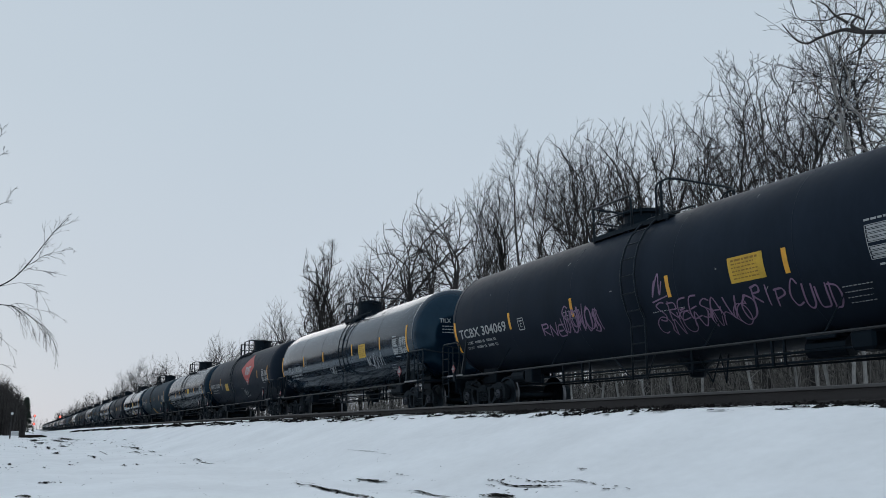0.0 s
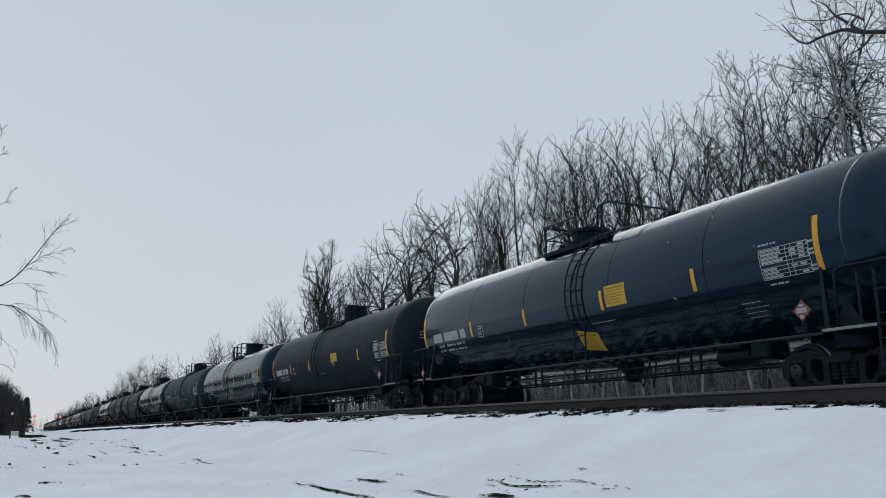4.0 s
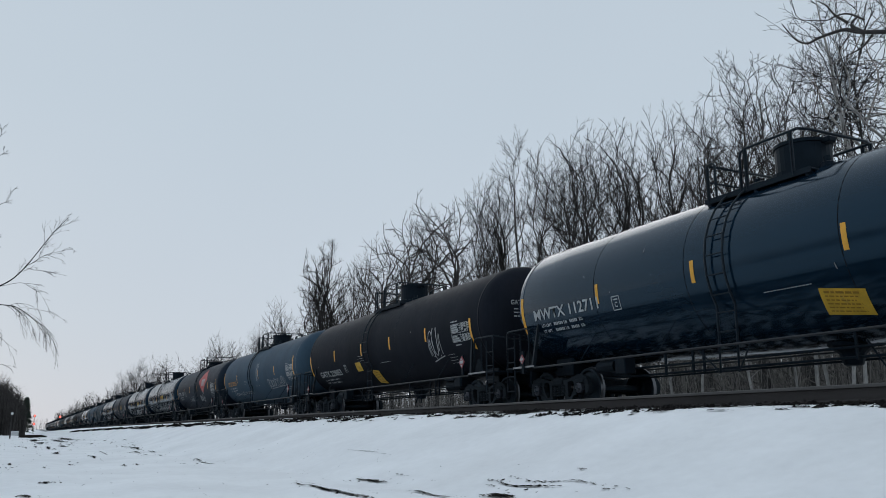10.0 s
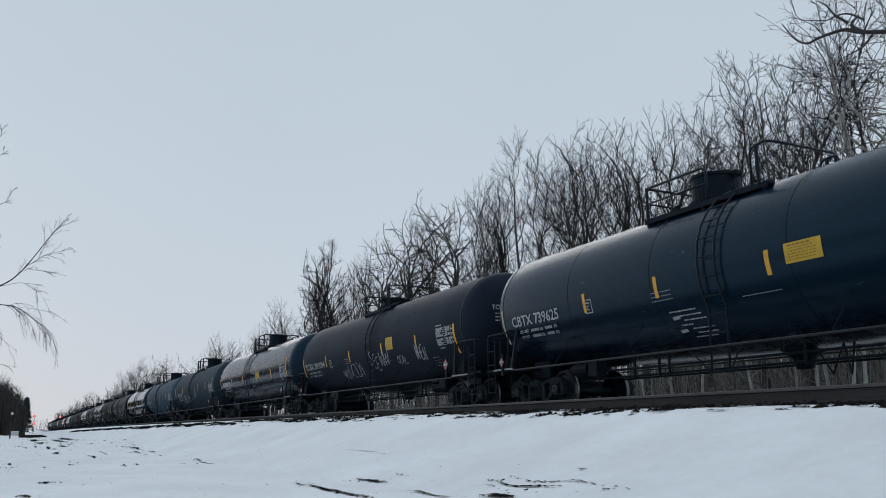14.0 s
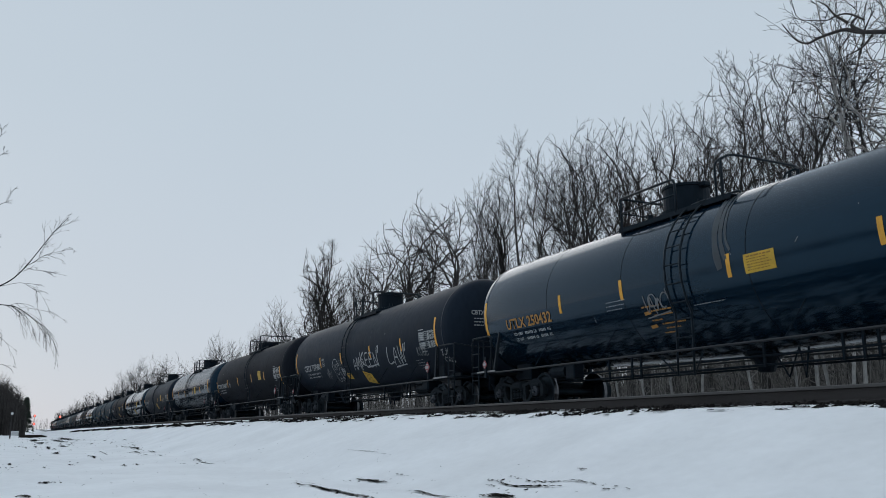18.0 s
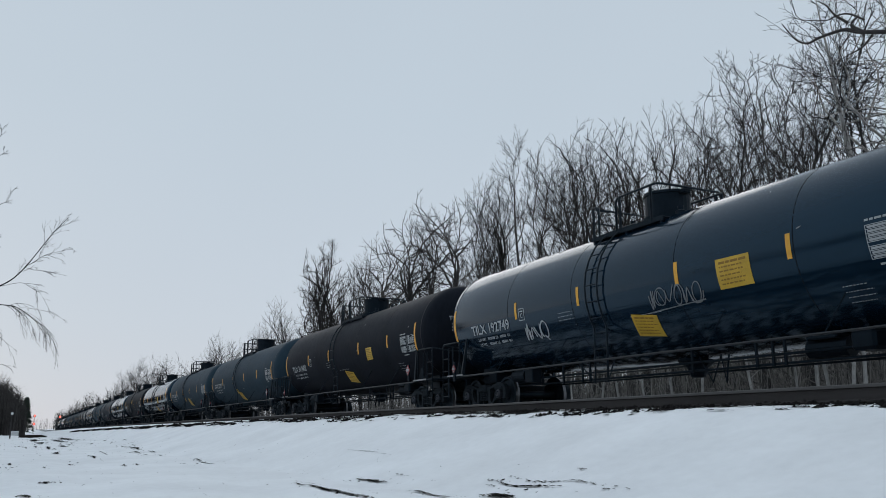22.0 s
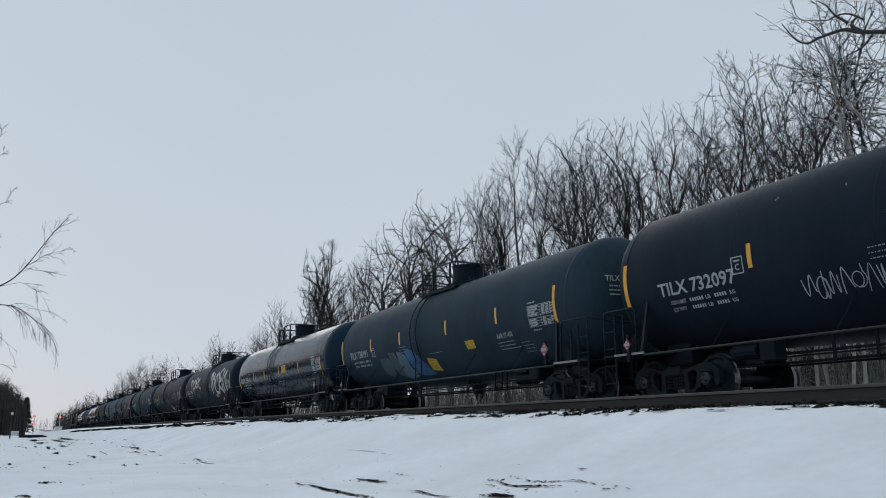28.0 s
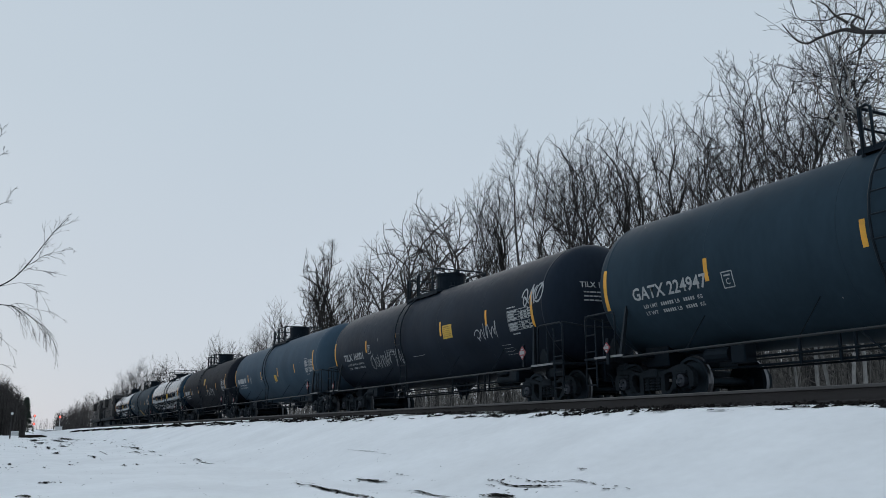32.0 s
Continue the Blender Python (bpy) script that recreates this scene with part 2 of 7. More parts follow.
def ground_shape(x, y):
    base = -1.05 + 0.82 * smooth_step(3.4, 6.75, y)
    # the snow lies a little higher against the rail further down the line
    base += 0.085 * (1 - math.exp(min(0, x + 4) / 6)) * smooth_step(5.6, 6.7, y) * (1 - smooth_step(6.95, 7.4, y))
    if y > 15.5:
        base -= 0.9 * smooth_step(15.5, 19.0, y)
    if y < 6.7:
        rough = noise.noise(Vector((x * 0.25, y * 0.5, 0))) * 0.05 + noise.noise(Vector((x * 1.1, y * 1.6, 3))) * 0.03
        rough += noise.noise(Vector((x * 2.2, y * 4.4, 5))) * 0.022
        for rut in (0.9, 2.55, 3.7):
            rough -= 0.05 * math.exp(-((y - rut - 0.25 * noise.noise(Vector((x * 0.12, rut, 0)))) / 0.16) ** 2) * (0.6 + 0.6 * noise.noise(Vector((x * 0.4, rut, 9))))
        base += rough * (1 - smooth_step(6.0, 6.7, y))
    # a low heap of ploughed snow along the verge beyond the lane
    base += 0.35 * math.exp(-((y + 4.5) / 1.6) ** 2) * (0.6 + 0.4 * noise.noise(Vector((x * 0.2, 7, 0))))
    return base


def build_ground():
    xs = [-2600, -1600, -1100, -900, -750, -600, -500, -430, -370, -320, -280, -240, -210, -185, -160, -140, -125, -110] + [-95 + i * 1.5 for i in range(30)]
    xs += [-50 + 0.5 * i for i in range(54)] + [-23 + 0.22 * i for i in range(96)] + [-1.5 + 0.5 * i for i in range(14)] + [5.5 + i * 2 for i in range(10)] + [30, 50, 100, 300, 900]
    ys = [-1500, -600, -250, -120, -60, -30, -18, -12, -9, -7.5] + [-6.5 + 0.35 * i for i in range(14)] + [-1.6 + 0.15 * i for i in range(61)]
    ys += [ 9, 11, 13, 15, 15.5, 16.2, 17, 18, 19, 22, 30, 60, 150, 400, 1500]
    verts = [(x, y, ground_z(x, y)) for x in xs for y in ys]
    n = len(ys)
    faces = [(i * n + j, (i + 1) * n + j, (i + 1) * n + j + 1, i * n + j + 1) for i in range(len(xs) - 1) for j in range(n - 1)]
    me = bpy.data.meshes.new("ground")
    me.from_pydata(verts, [], faces)
    ob = finish("ground", me, M_SNOW, smooth=True)
    tagged(ob, "snow-covered ground sloping up to the railway bank", "ground", kind="structure")


build_ground()


# ---- the two tracks ----
def rail_mesh(x0, x1):
    """One rail, with foot, web and head, from x0 to x1; its top is at z = 0."""
    prof = [(-0.07, -0.18), (0.07, -0.18), (0.07, -0.165), (0.012, -0.145), (0.010, -0.045), (0.036, -0.035), (0.036, -0.008), (0.028, 0.0),
            (-0.028, 0.0), (-0.036, -0.008), (-0.036, -0.035), (-0.010, -0.045), (-0.012, -0.145), (-0.07, -0.165)]
    bm = bmesh.new()
    steps = [x for x in (-1500, -1200, -1000, -800, -650, -500, -420, -350, -290, -240, -200, -165, -135, -110, -88, -70, -55, -40, -25, 0, 25, 60) if x0 <= x <= x1]
    rings = [[bm.verts.new((x, y + line_off(x)[0], z + line_off(x)[1])) for y, z in prof] for x in steps]
    n = len(prof)
    for a, b in zip(rings, rings[1:]):
        for i in range(n):
            j = (i + 1) % n
            f = bm.faces.new((a[i], a[j], b[j], b[i]))
            f.material_index = 1 if i == 7 else 2 if i in (8, 9) else 0
    bm.faces.new(rings[0])
    bm.faces.new(rings[-1])
    bmesh.ops.recalc_face_normals(bm, faces=bm.faces)
    me = bpy.data.meshes.new("rail")
    bm.to_mesh(me)
    bm.free()
    me.materials.append(M_STEEL_RAIL)
    me.materials.append(M_RAIL_HEAD)
    me.materials.append(M_RAIL_SIDE)
    return me


def build_track(name, yc, label):
    track = thing(name, label, "railway track")
    track.location = (0, yc, 0)
    track["kind"] = "structure"
    me = rail_mesh(-1500, 60)
    for s in (-0.7525, 0.7525):
        r = new("rail", me)
        r.parent, r.location = track, (0, s, 0)
    # sleepers
    bm = bmesh.new()
    box(bm, -0.115, 0.115, -1.3, 1.3, -0.36, -0.182, bevel=0.012)
    tie = bpy.data.meshes.new("sleeper")
    bm.to_mesh(tie)
    bm.free()
    tie.materials.append(M_TIE)
    for i in range(130 if yc < 10 else 0):
        o = new("sleeper", tie)
        o.parent = track
        x = -68 + i * 0.53
        o.location = (x, line_off(x)[0] + random.uniform(-0.04, 0.04), line_off(x)[1] + random.uniform(-0.006, 0.0))
        o.rotation_euler = (0, 0, random.uniform(-0.012, 0.012))
    bm = bmesh.new()
    for i in range(500 if yc < 10 else 640):
        x = (-68.6 if yc < 10 else 2.0) - i * 0.53
        a, c = line_off(x)
        box(bm, x - 0.115, x + 0.115, a - 1.3, a + 1.3, c - 0.36, c - 0.184)
    ob = part("far_sleepers", bm, M_TIE, track)
    ob["kind"] = "stuff"
    # tie plates and spikes at the near rail
    bm = bmesh.new()
    box(bm, -0.09, 0.09, -0.18, 0.18, -0.182, -0.168, bevel=0.004)
    for sx in (-0.06, 0.06):
        box(bm, sx - 0.012, sx + 0.012, -0.105, -0.06, -0.175, -0.14)
    plate = bpy.data.meshes.new("tie_plate")
    bm.to_mesh(plate)
    bm.free()
    plate.materials.append(M_STEEL_RAIL)
    for i in range(40 if yc < 10 else 0):
        o = new("tie_plate", plate)
        o.parent = track
        x = -27 + i * 0.53
        o.location = (x, -0.7525 + line_off(x)[0], line_off(x)[1])
    return track


build_track("near_track", NEAR_Y, "empty railway track with brown steel rails on snowy ballast")
build_track("far_track", FAR_Y, "railway track with brown steel rails carrying the train")


def clumps(name, spots, material, label, category, seed=1, size=(0.03, 0.09), flat=0.55):
    """Many small angular stones as one joined mesh."""
    rnd = random.Random(seed)
    V, F = [], []
    for x, y, s in spots:
        z = ground_z(x, y)
        k = len(V)
        r = rnd.uniform(*size) * s
        for dx, dy, dz in ((1, 0, 0), (-.3, .9, 0), (-.8, -.6, 0), (.4, -.9, .1), (0.1, 0.1, 1)):
            V.append((x + r * (dx + rnd.uniform(-.4, .4)), y + r * (dy + rnd.uniform(-.4, .4)), z - 0.004 + flat * r * (dz + rnd.uniform(-.15, .2))))
        F += [(k, k + 1, k + 4), (k + 1, k + 2, k + 4), (k + 2, k + 3, k + 4), (k + 3, k, k + 4)]
    me = bpy.data.meshes.new(name)
    me.from_pydata(V, [], F)
    ob = finish(name, me, material)
    return tagged(ob, label, category, kind="stuff")


def build_ballast():
    rnd = random.Random(5)
    spots = []
    for i in range(24000):
        x = -rnd.uniform(0.2, 10.5) ** 2 + 8
        spots.append((x, rnd.uniform(7.3, 14.4) + line_off(x)[0], rnd.uniform(0.8, 2.0)))
    clumps("ballast", spots, M_BALLAST, "dark crushed-stone ballast showing through snow between the rails", "ballast", 3)


def bare_spots(V, F, rnd, cx, cy, ln, wd, n, size, thin):
    """Small bare patches of ground showing through the snow, drawn out along the line."""
    for s in range(n):
        t = rnd.gauss(0, 0.25)
        if abs(t) > 0.55:
            continue
        x = cx + t * ln
        y = cy + 1.2 * wd * noise.noise(Vector((x * 1.7, cy * 5, 2))) + rnd.gauss(0, 0.5) * wd * (1 - 1.1 * abs(t))
        a, b = rnd.uniform(0.35, 1.2) * size, rnd.uniform(0.35, 1.2) * thin
        k = len(V)
        m = rnd.randint(5, 8)
        lift = 0.006 + 0.010 * rnd.random()
        for q in range(m):
            w = 6.283 * q / m + rnd.uniform(-0.3, 0.3)
            f = rnd.uniform(0.45, 1.25)
            px, py = x + a * f * math.cos(w), y + b * f * math.sin(w)
            V.append((px, py, ground_z(px, py) + lift))
        F.append(tuple(range(k, k + m)))


def build_shoulder():
    rnd = random.Random(17)
    V, F = [], []
    for i in range(330):
        cx = -rnd.uniform(0.6, 10.5) ** 2 + 3.5
        far = max(1.0, -cx / 12)
        cy = 6.53 + 0.011 * min(0, cx + 5) + rnd.gauss(0, 0.06) + line_off(cx)[0]
        bare_spots(V, F, rnd, cx, cy, rnd.uniform(0.25, 1.1) * far ** 0.5, rnd.uniform(0.03, 0.11) / far ** 0.5, rnd.randint(25, 60), 0.075 * far ** 0.5, 0.016 * far ** 0.3)
    for i in range(160):
        cx = -rnd.uniform(0.6, 8.0) ** 2 + 3.5
        bare_spots(V, F, rnd, cx, rnd.uniform(6.12, 6.5) + 0.011 * min(0, cx + 5) + line_off(cx)[0], rnd.uniform(0.05, 0.45), rnd.uniform(0.01, 0.05), rnd.randint(2, 14), 0.06, 0.014)
    me = bpy.data.meshes.new("shoulder_stones")
    me.from_pydata(V, [], F)
    tagged(finish("shoulder_stones", me, M_GRAVEL), "dark wet stones along the melting snow edge", "gravel", kind="stuff")
    # heaps of loose stones drawn out along the snow's edge, and a thin ragged line of them at its crest
    spots = []
    for i in range(300):
        cx = -rnd.uniform(0.5, 10.5) ** 2 + 4.0
        far = max(1.0, -cx / 14) ** 0.5
        cy = rnd.uniform(6.28, 6.62) + 0.011 * min(0, cx + 5)
        ln = rnd.uniform(0.15, 0.9) * far
        for k in range(rnd.randint(6, 46)):
            t = rnd.gauss(0, 0.4)
            spots.append((cx + t * ln, cy + rnd.gauss(0, 0.03) + 0.05 * t + line_off(cx)[0], rnd.uniform(0.35, 1.0) * far * (1.1 - 0.5 * min(1, abs(t)))))
    for i in range(2600):
        x = -rnd.uniform(0.5, 10) ** 2 + 4.0
        if noise.noise(Vector((x * 0.8, 9, 2))) < -0.05:
            continue
        spots.append((x, 6.70 + rnd.gauss(0, 0.05) + 0.06 * noise.noise(Vector((x * 1.1, 2, 2))) + line_off(x)[0], rnd.uniform(0.3, 0.9)))
    clumps("shoulder_gravel", spots, M_GRAVEL, "loose dark wet ballast stones lying on the snow edge", "gravel", 4, size=(0.022, 0.060), flat=0.75)


build_ballast()
build_shoulder()


def build_melt_patches():
    """Dark ragged streaks on the lane where the snow is worn through: many small bare spots, drawn out along the lane."""
    rnd = random.Random(11)
    lanes = [(-32.05, 3.61, 4.84, 0.12), (-9.81, 3.89, 0.95, 0.035), (-8.38, 2.92, 2.47, 0.05), (-7.49, 3.56, 1.00, 0.05), (-11.43, 0.42, 0.12, 0.1), (-9.58, 0.13, 0.20, 0.06), (-6.69, 4.16, 0.94, 0.03), (-6.70, 3.86, 0.49, 0.05), (-70.84, 3.31, 23.72, 0.25), (-33.53, 1.00, 3.65, 0.06), (-25.62, 0.94, 2.42, 0.08),
             (-90, 1.2, 16, .5), (-54, 2.1, 13, .2), (-47, 1.0, 6, .15), (-60, 0.9, 9, .2), (-36, 1.6, 4, .1), (-66, 2.9, 12, .2)]
    for i in range(64):
        x = -rnd.uniform(14, 75)
        lanes.append((x, rnd.choice((0.2, 1.2, 2.3, 3.1, 4.0)) + rnd.gauss(0, 0.35), rnd.uniform(0.2, 1.5), rnd.uniform(0.008, 0.025) * (1 - x / 60)))
    small = [(-17.38, 4.51, 0.49, 0.03), (-6.75, 4.31, 0.33, 0.015), (-6.48, 4.33, 0.21, 0.03), (-6.15, 4.30, 0.36, 0.03), (-5.62, 4.26, 0.15, 0.012), (-6.45, 4.60, 0.12, 0.012), (-6.37, 4.32, 2.05, 0.012), (-7.34, 4.18, 0.30, 0.012), (-7.20, 4.07, 0.18, 0.015), (-16.19, 2.75, 0.96, 0.02), (-10.02, 3.16, 1.05, 0.015), (31.25, -34.36, 0.12, 0.03), (41.39, -43.67, 2.67, 0.02), (-2.24, 2.06, 0.12, 0.008), (-11.96, 4.68, 1.62, 0.01), (-9.43, 4.12, 0.37, 0.01), (-14.43, 10.65, 1.06, 0.01)]
    V, F = [], []
    for cx, cy, ln, wd in small:
        far = max(1.0, -cx / 14)
        bare_spots(V, F, rnd, cx, cy, ln, wd * 1.5, int(6 + 34 * ln), 0.030 * far, 0.006 * far)
    for cx, cy, ln, wd in lanes:
        far = max(1.0, -cx / 14)
        bare_spots(V, F, rnd, cx, cy, ln, wd, int(min(700, 6 + ln * wd * 5200 / far ** 2)), 0.050 * far, 0.009 * far)
    # faint specks everywhere on the lane
    for i in range(420):
        x = -rnd.uniform(2.6, 7.5) ** 2
        bare_spots(V, F, rnd, x, rnd.uniform(-2.0, 4.6), rnd.uniform(0.05, 0.5), 0.02, rnd.randint(1, 4), 0.022 * max(1, -x / 14), 0.005 * max(1, -x / 14))
    me = bpy.data.meshes.new("bare_streaks")
    me.from_pydata(V, [], F)
    tagged(finish("bare_streaks", me, M_GRAVEL), "dark wet gravel streaks worn through the lane's snow", "gravel", kind="stuff")
    spots = []
    for cx, cy, ln, wd in lanes:
        for k in range(int(6 + ln * 8)):
            spots.append((cx + rnd.gauss(0, ln * 0.5), cy + rnd.gauss(0, wd * 1.5 + 0.04), rnd.uniform(0.15, 0.45)))
    for k in range(300):
        spots.append((-rnd.uniform(8, 60), rnd.uniform(-2.5, 5.0), rnd.uniform(0.08, 0.3)))
    clumps("lane_grit", spots, M_GRAVEL, "scattered dark grit and dirt clods on the snowy lane", "gravel", 6, flat=0.4)


build_melt_patches()


# ---- tank cars ----
R_TANK, Z_TANK, SEAM, HEAD = 1.535, 2.556, 7.55, 0.74
MID_V = 0.054                        # the marks' base line above the shell's mid height
TRUCK_X, WHEEL_R = 6.95, 0.468


def on_tank(u, v, lift=0.006):
    """A point of the tank's near side: u along the car, v up round the shell from its mid height."""
    a = (v + MID_V) / R_TANK
    r = R_TANK + lift
    return (u, -r * math.cos(a), Z_TANK + r * math.sin(a) - belly(u) * max(0.0, -math.sin(a)) ** 4)


def over_tank(u, v):
    return on_tank(u, v, 0.010)


def on_head(u, v, lift=0.012):
    """A point of the leading head: u across towards the far side, v up from the mid height."""
    q = min(0.999, math.hypot(u, v) / R_TANK)
    return (SEAM + HEAD * (1 - q ** 2.4) ** (1 / 2.4) + lift, u, Z_TANK + v)


def tank_bm():
    bm = bmesh.new()
    prof = [(0.02, -SEAM - HEAD)]
    m = 9
    for i in range(1, m):
        t = i / m * math.pi / 2
        prof.append((R_TANK * math.sin(t) ** (2 / 2.4), -SEAM - HEAD * math.cos(t) ** (2 / 2.4)))
    body = [(R_TANK, -SEAM + k * SEAM / 5) for k in range(11)]
    prof += body + [(r, -s) for r, s in reversed(prof)]
    lathe(bm, prof, "X", 64, (0, 0, Z_TANK))
    # the belly slopes down a little towards the outlet at mid length
    for v in bm.verts:
        low = (Z_TANK - v.co.z) / R_TANK
        if low > 0:
            v.co.z -= belly(v.co.x) * low ** 4
    return bm


def belly(x):
    return 0.13 * max(0.0, 1 - abs(x) / 6.2)


def side_frame_bm(s):
    """One cast side frame of a truck on side s: round pedestals, a spring window and two cornered ones."""
    bm = bmesh.new()
    half = [(0, 0.67), (0.42, 0.69), (0.60, 0.74), (0.78, 0.785), (0.95, 0.78), (1.10, 0.72), (1.19, 0.62), (1.215, 0.50), (1.19, 0.36), (1.08, 0.33), (1.06, 0.56),
            (0.73, 0.56), (0.71, 0.33), (0.63, 0.31), (0.52, 0.22), (0.42, 0.14), (0.30, 0.12), (0, 0.12)]
    outer = half + [(-x, z) for x, z in half[-2:0:-1]]
    side = [(0.385, 0.62), (0.54, 0.655), (0.615, 0.63), (0.635, 0.55), (0.60, 0.42), (0.50, 0.29), (0.43, 0.26), (0.385, 0.30)]
    y = s * 0.93
    edges = []
    for loop in (outer, side, [(-x, z) for x, z in side], [(-0.27, 0.57), (0.27, 0.57), (0.27, 0.23), (-0.27, 0.23)]):
        vs = [bm.verts.new((x, y, z)) for x, z in loop]
        edges += [bm.edges.new((vs[k - 1], vs[k])) for k in range(len(vs))]
    bmesh.ops.triangle_fill(bm, use_beauty=True, use_dissolve=False, edges=edges)
    ext = bmesh.ops.extrude_face_region(bm, geom=bm.faces[:])
    bmesh.ops.translate(bm, vec=(0, s * 0.12, 0), verts=[v for v in ext["geom"] if isinstance(v, bmesh.types.BMVert)])
    bmesh.ops.recalc_face_normals(bm, faces=bm.faces)
    return bm


def wheelset_bm():
    bm = bmesh.new()
    r = WHEEL_R
    for s in (-1, 1):
        prof = [(0.10, s * 0.86), (0.16, s * 0.86), (0.18, s * 0.80), (r - 0.09, s * 0.765), (r - 0.06, s * 0.815), (r - 0.012, s * 0.820), (r, s * 0.81),
                (r + 0.004, s * 0.735), (r + 0.028, s * 0.715), (r + 0.028, s * 0.70), (r - 0.05, s * 0.685), (0.17, s * 0.70), (0.11, s * 0.66)]
        lathe(bm, prof, "Y", 32, mis=[0, 0, 0, 0, 0, 0, 1, 1, 1, 0, 0, 0])
        lathe(bm, [(0.115, s * 0.99), (0.125, s * 1.01), (0.125, s * 1.10), (0.07, s * 1.14), (0.03, s * 1.14)], "Y", 12, mis=[2, 2, 2, 2])
        for i in range(3):
            a = i * 2.094
            rod(bm, (0.07 * math.cos(a), s * 1.12, 0.07 * math.sin(a)), (0.07 * math.cos(a), s * 1.165, 0.07 * math.sin(a)), 0.02, 6)
    rod(bm, (0, -1.02, 0), (0, 1.02, 0), 0.085, 12)
    return bm


def add_truck(car, x):
    truck = new("truck")
    truck.parent, truck.location = car, (x, 0, 0)
    truck["label"] = "two-axle cast steel railway truck"
    for s in (-1, 1):
        part("side_frame", side_frame_bm(s), M_TRUCK, truck)
        for dx in (-0.17, 0.0, 0.17):
            if s > 0:
                break
            bm = bmesh.new()
            prof = []
            for k in range(5):
                z = 0.30 + k * 0.060
                prof += [(0.062, z), (0.085, z + 0.016), (0.085, z + 0.034), (0.062, z + 0.05)]
            lathe(bm, prof, "Z", 8, (dx, s * 0.99, 0))
            part("spring", bm, M_TRUCK, truck)
        for e in (-1, 1):
            bm = bmesh.new()
            box(bm, e * 0.889 - 0.16, e * 0.889 + 0.16, s * 1.0 - 0.09, s * 1.0 + 0.09, 0.585, 0.67, bevel=0.02)
            part("bearing_adapter", bm, M_TRUCK, truck)
    bm = bmesh.new()
    box(bm, -0.2, 0.2, -1.1, 1.1, 0.56, 0.74, bevel=0.03)
    part("bolster", bm, M_TRUCK, truck)
    for e in (-1, 1):
        bm = bmesh.new()
        rod(bm, (e * 0.33, -0.72, 0.40), (e * 0.33, 0.72, 0.40), 0.045, 6)
        for s in (-1, 1):
            box(bm, e * 0.37 - 0.06, e * 0.37 + 0.06, s * 0.75 - 0.05, s * 0.75 + 0.05, 0.24, 0.56, bevel=0.01)
        part("brake_beam", bm, M_TRUCK, truck)


def add_wheelset(car, x, me=[]):
    if not me:
        bm = wheelset_bm()
        m = bpy.data.meshes.new("wheelset")
        bm.to_mesh(m)
        bm.free()
        m.materials.append(M_WHEEL)
        m.materials.append(M_TREAD)
        m.materials.append(M_CAP)
        me.append(m)
    o = new("wheelset", me[0])
    o.parent = car
    o.matrix_parent_inverse = Matrix.Translation((x, 0, WHEEL_R))
    return o


# style: (parted railing, its rear post, the rear rail's front end, the front post, the manway, the ladder), along the car
TOP_GEAR = {0: (False, -1.55, -0.57, 0.64, -0.06, -0.87), 1: (True, -1.54, -0.17, 0.82, -0.90, 0.41), 2: (False, -1.80, -0.85, 0.35, -0.35, -1.10),
            3: (True, -0.85, 0.20, 1.20, -0.20, 0.90), 4: (True, -0.40, 0.33, 1.22, -0.11, 0.90), 5: (True, -2.36, -0.60, 0.70, -1.28, -0.08), 6: (True, -0.85, 0.20, 1.35, -0.10, 0.84)}


def bar(car, name, pts, r, material=None):
    bm = bmesh.new()
    pipe(bm, pts, r)
    return part(name, bm, material or M_RAILING, car)


def post(car, x, y, z0, z1):
    bm = bmesh.new()
    box(bm, x - 0.035, x + 0.035, y - 0.012, y + 0.012, z0, z1)
    box(bm, x - 0.006, x + 0.006, y - 0.035, y + 0.035, z0, z1)
    part("rail_post", bm, M_RAILING, car)


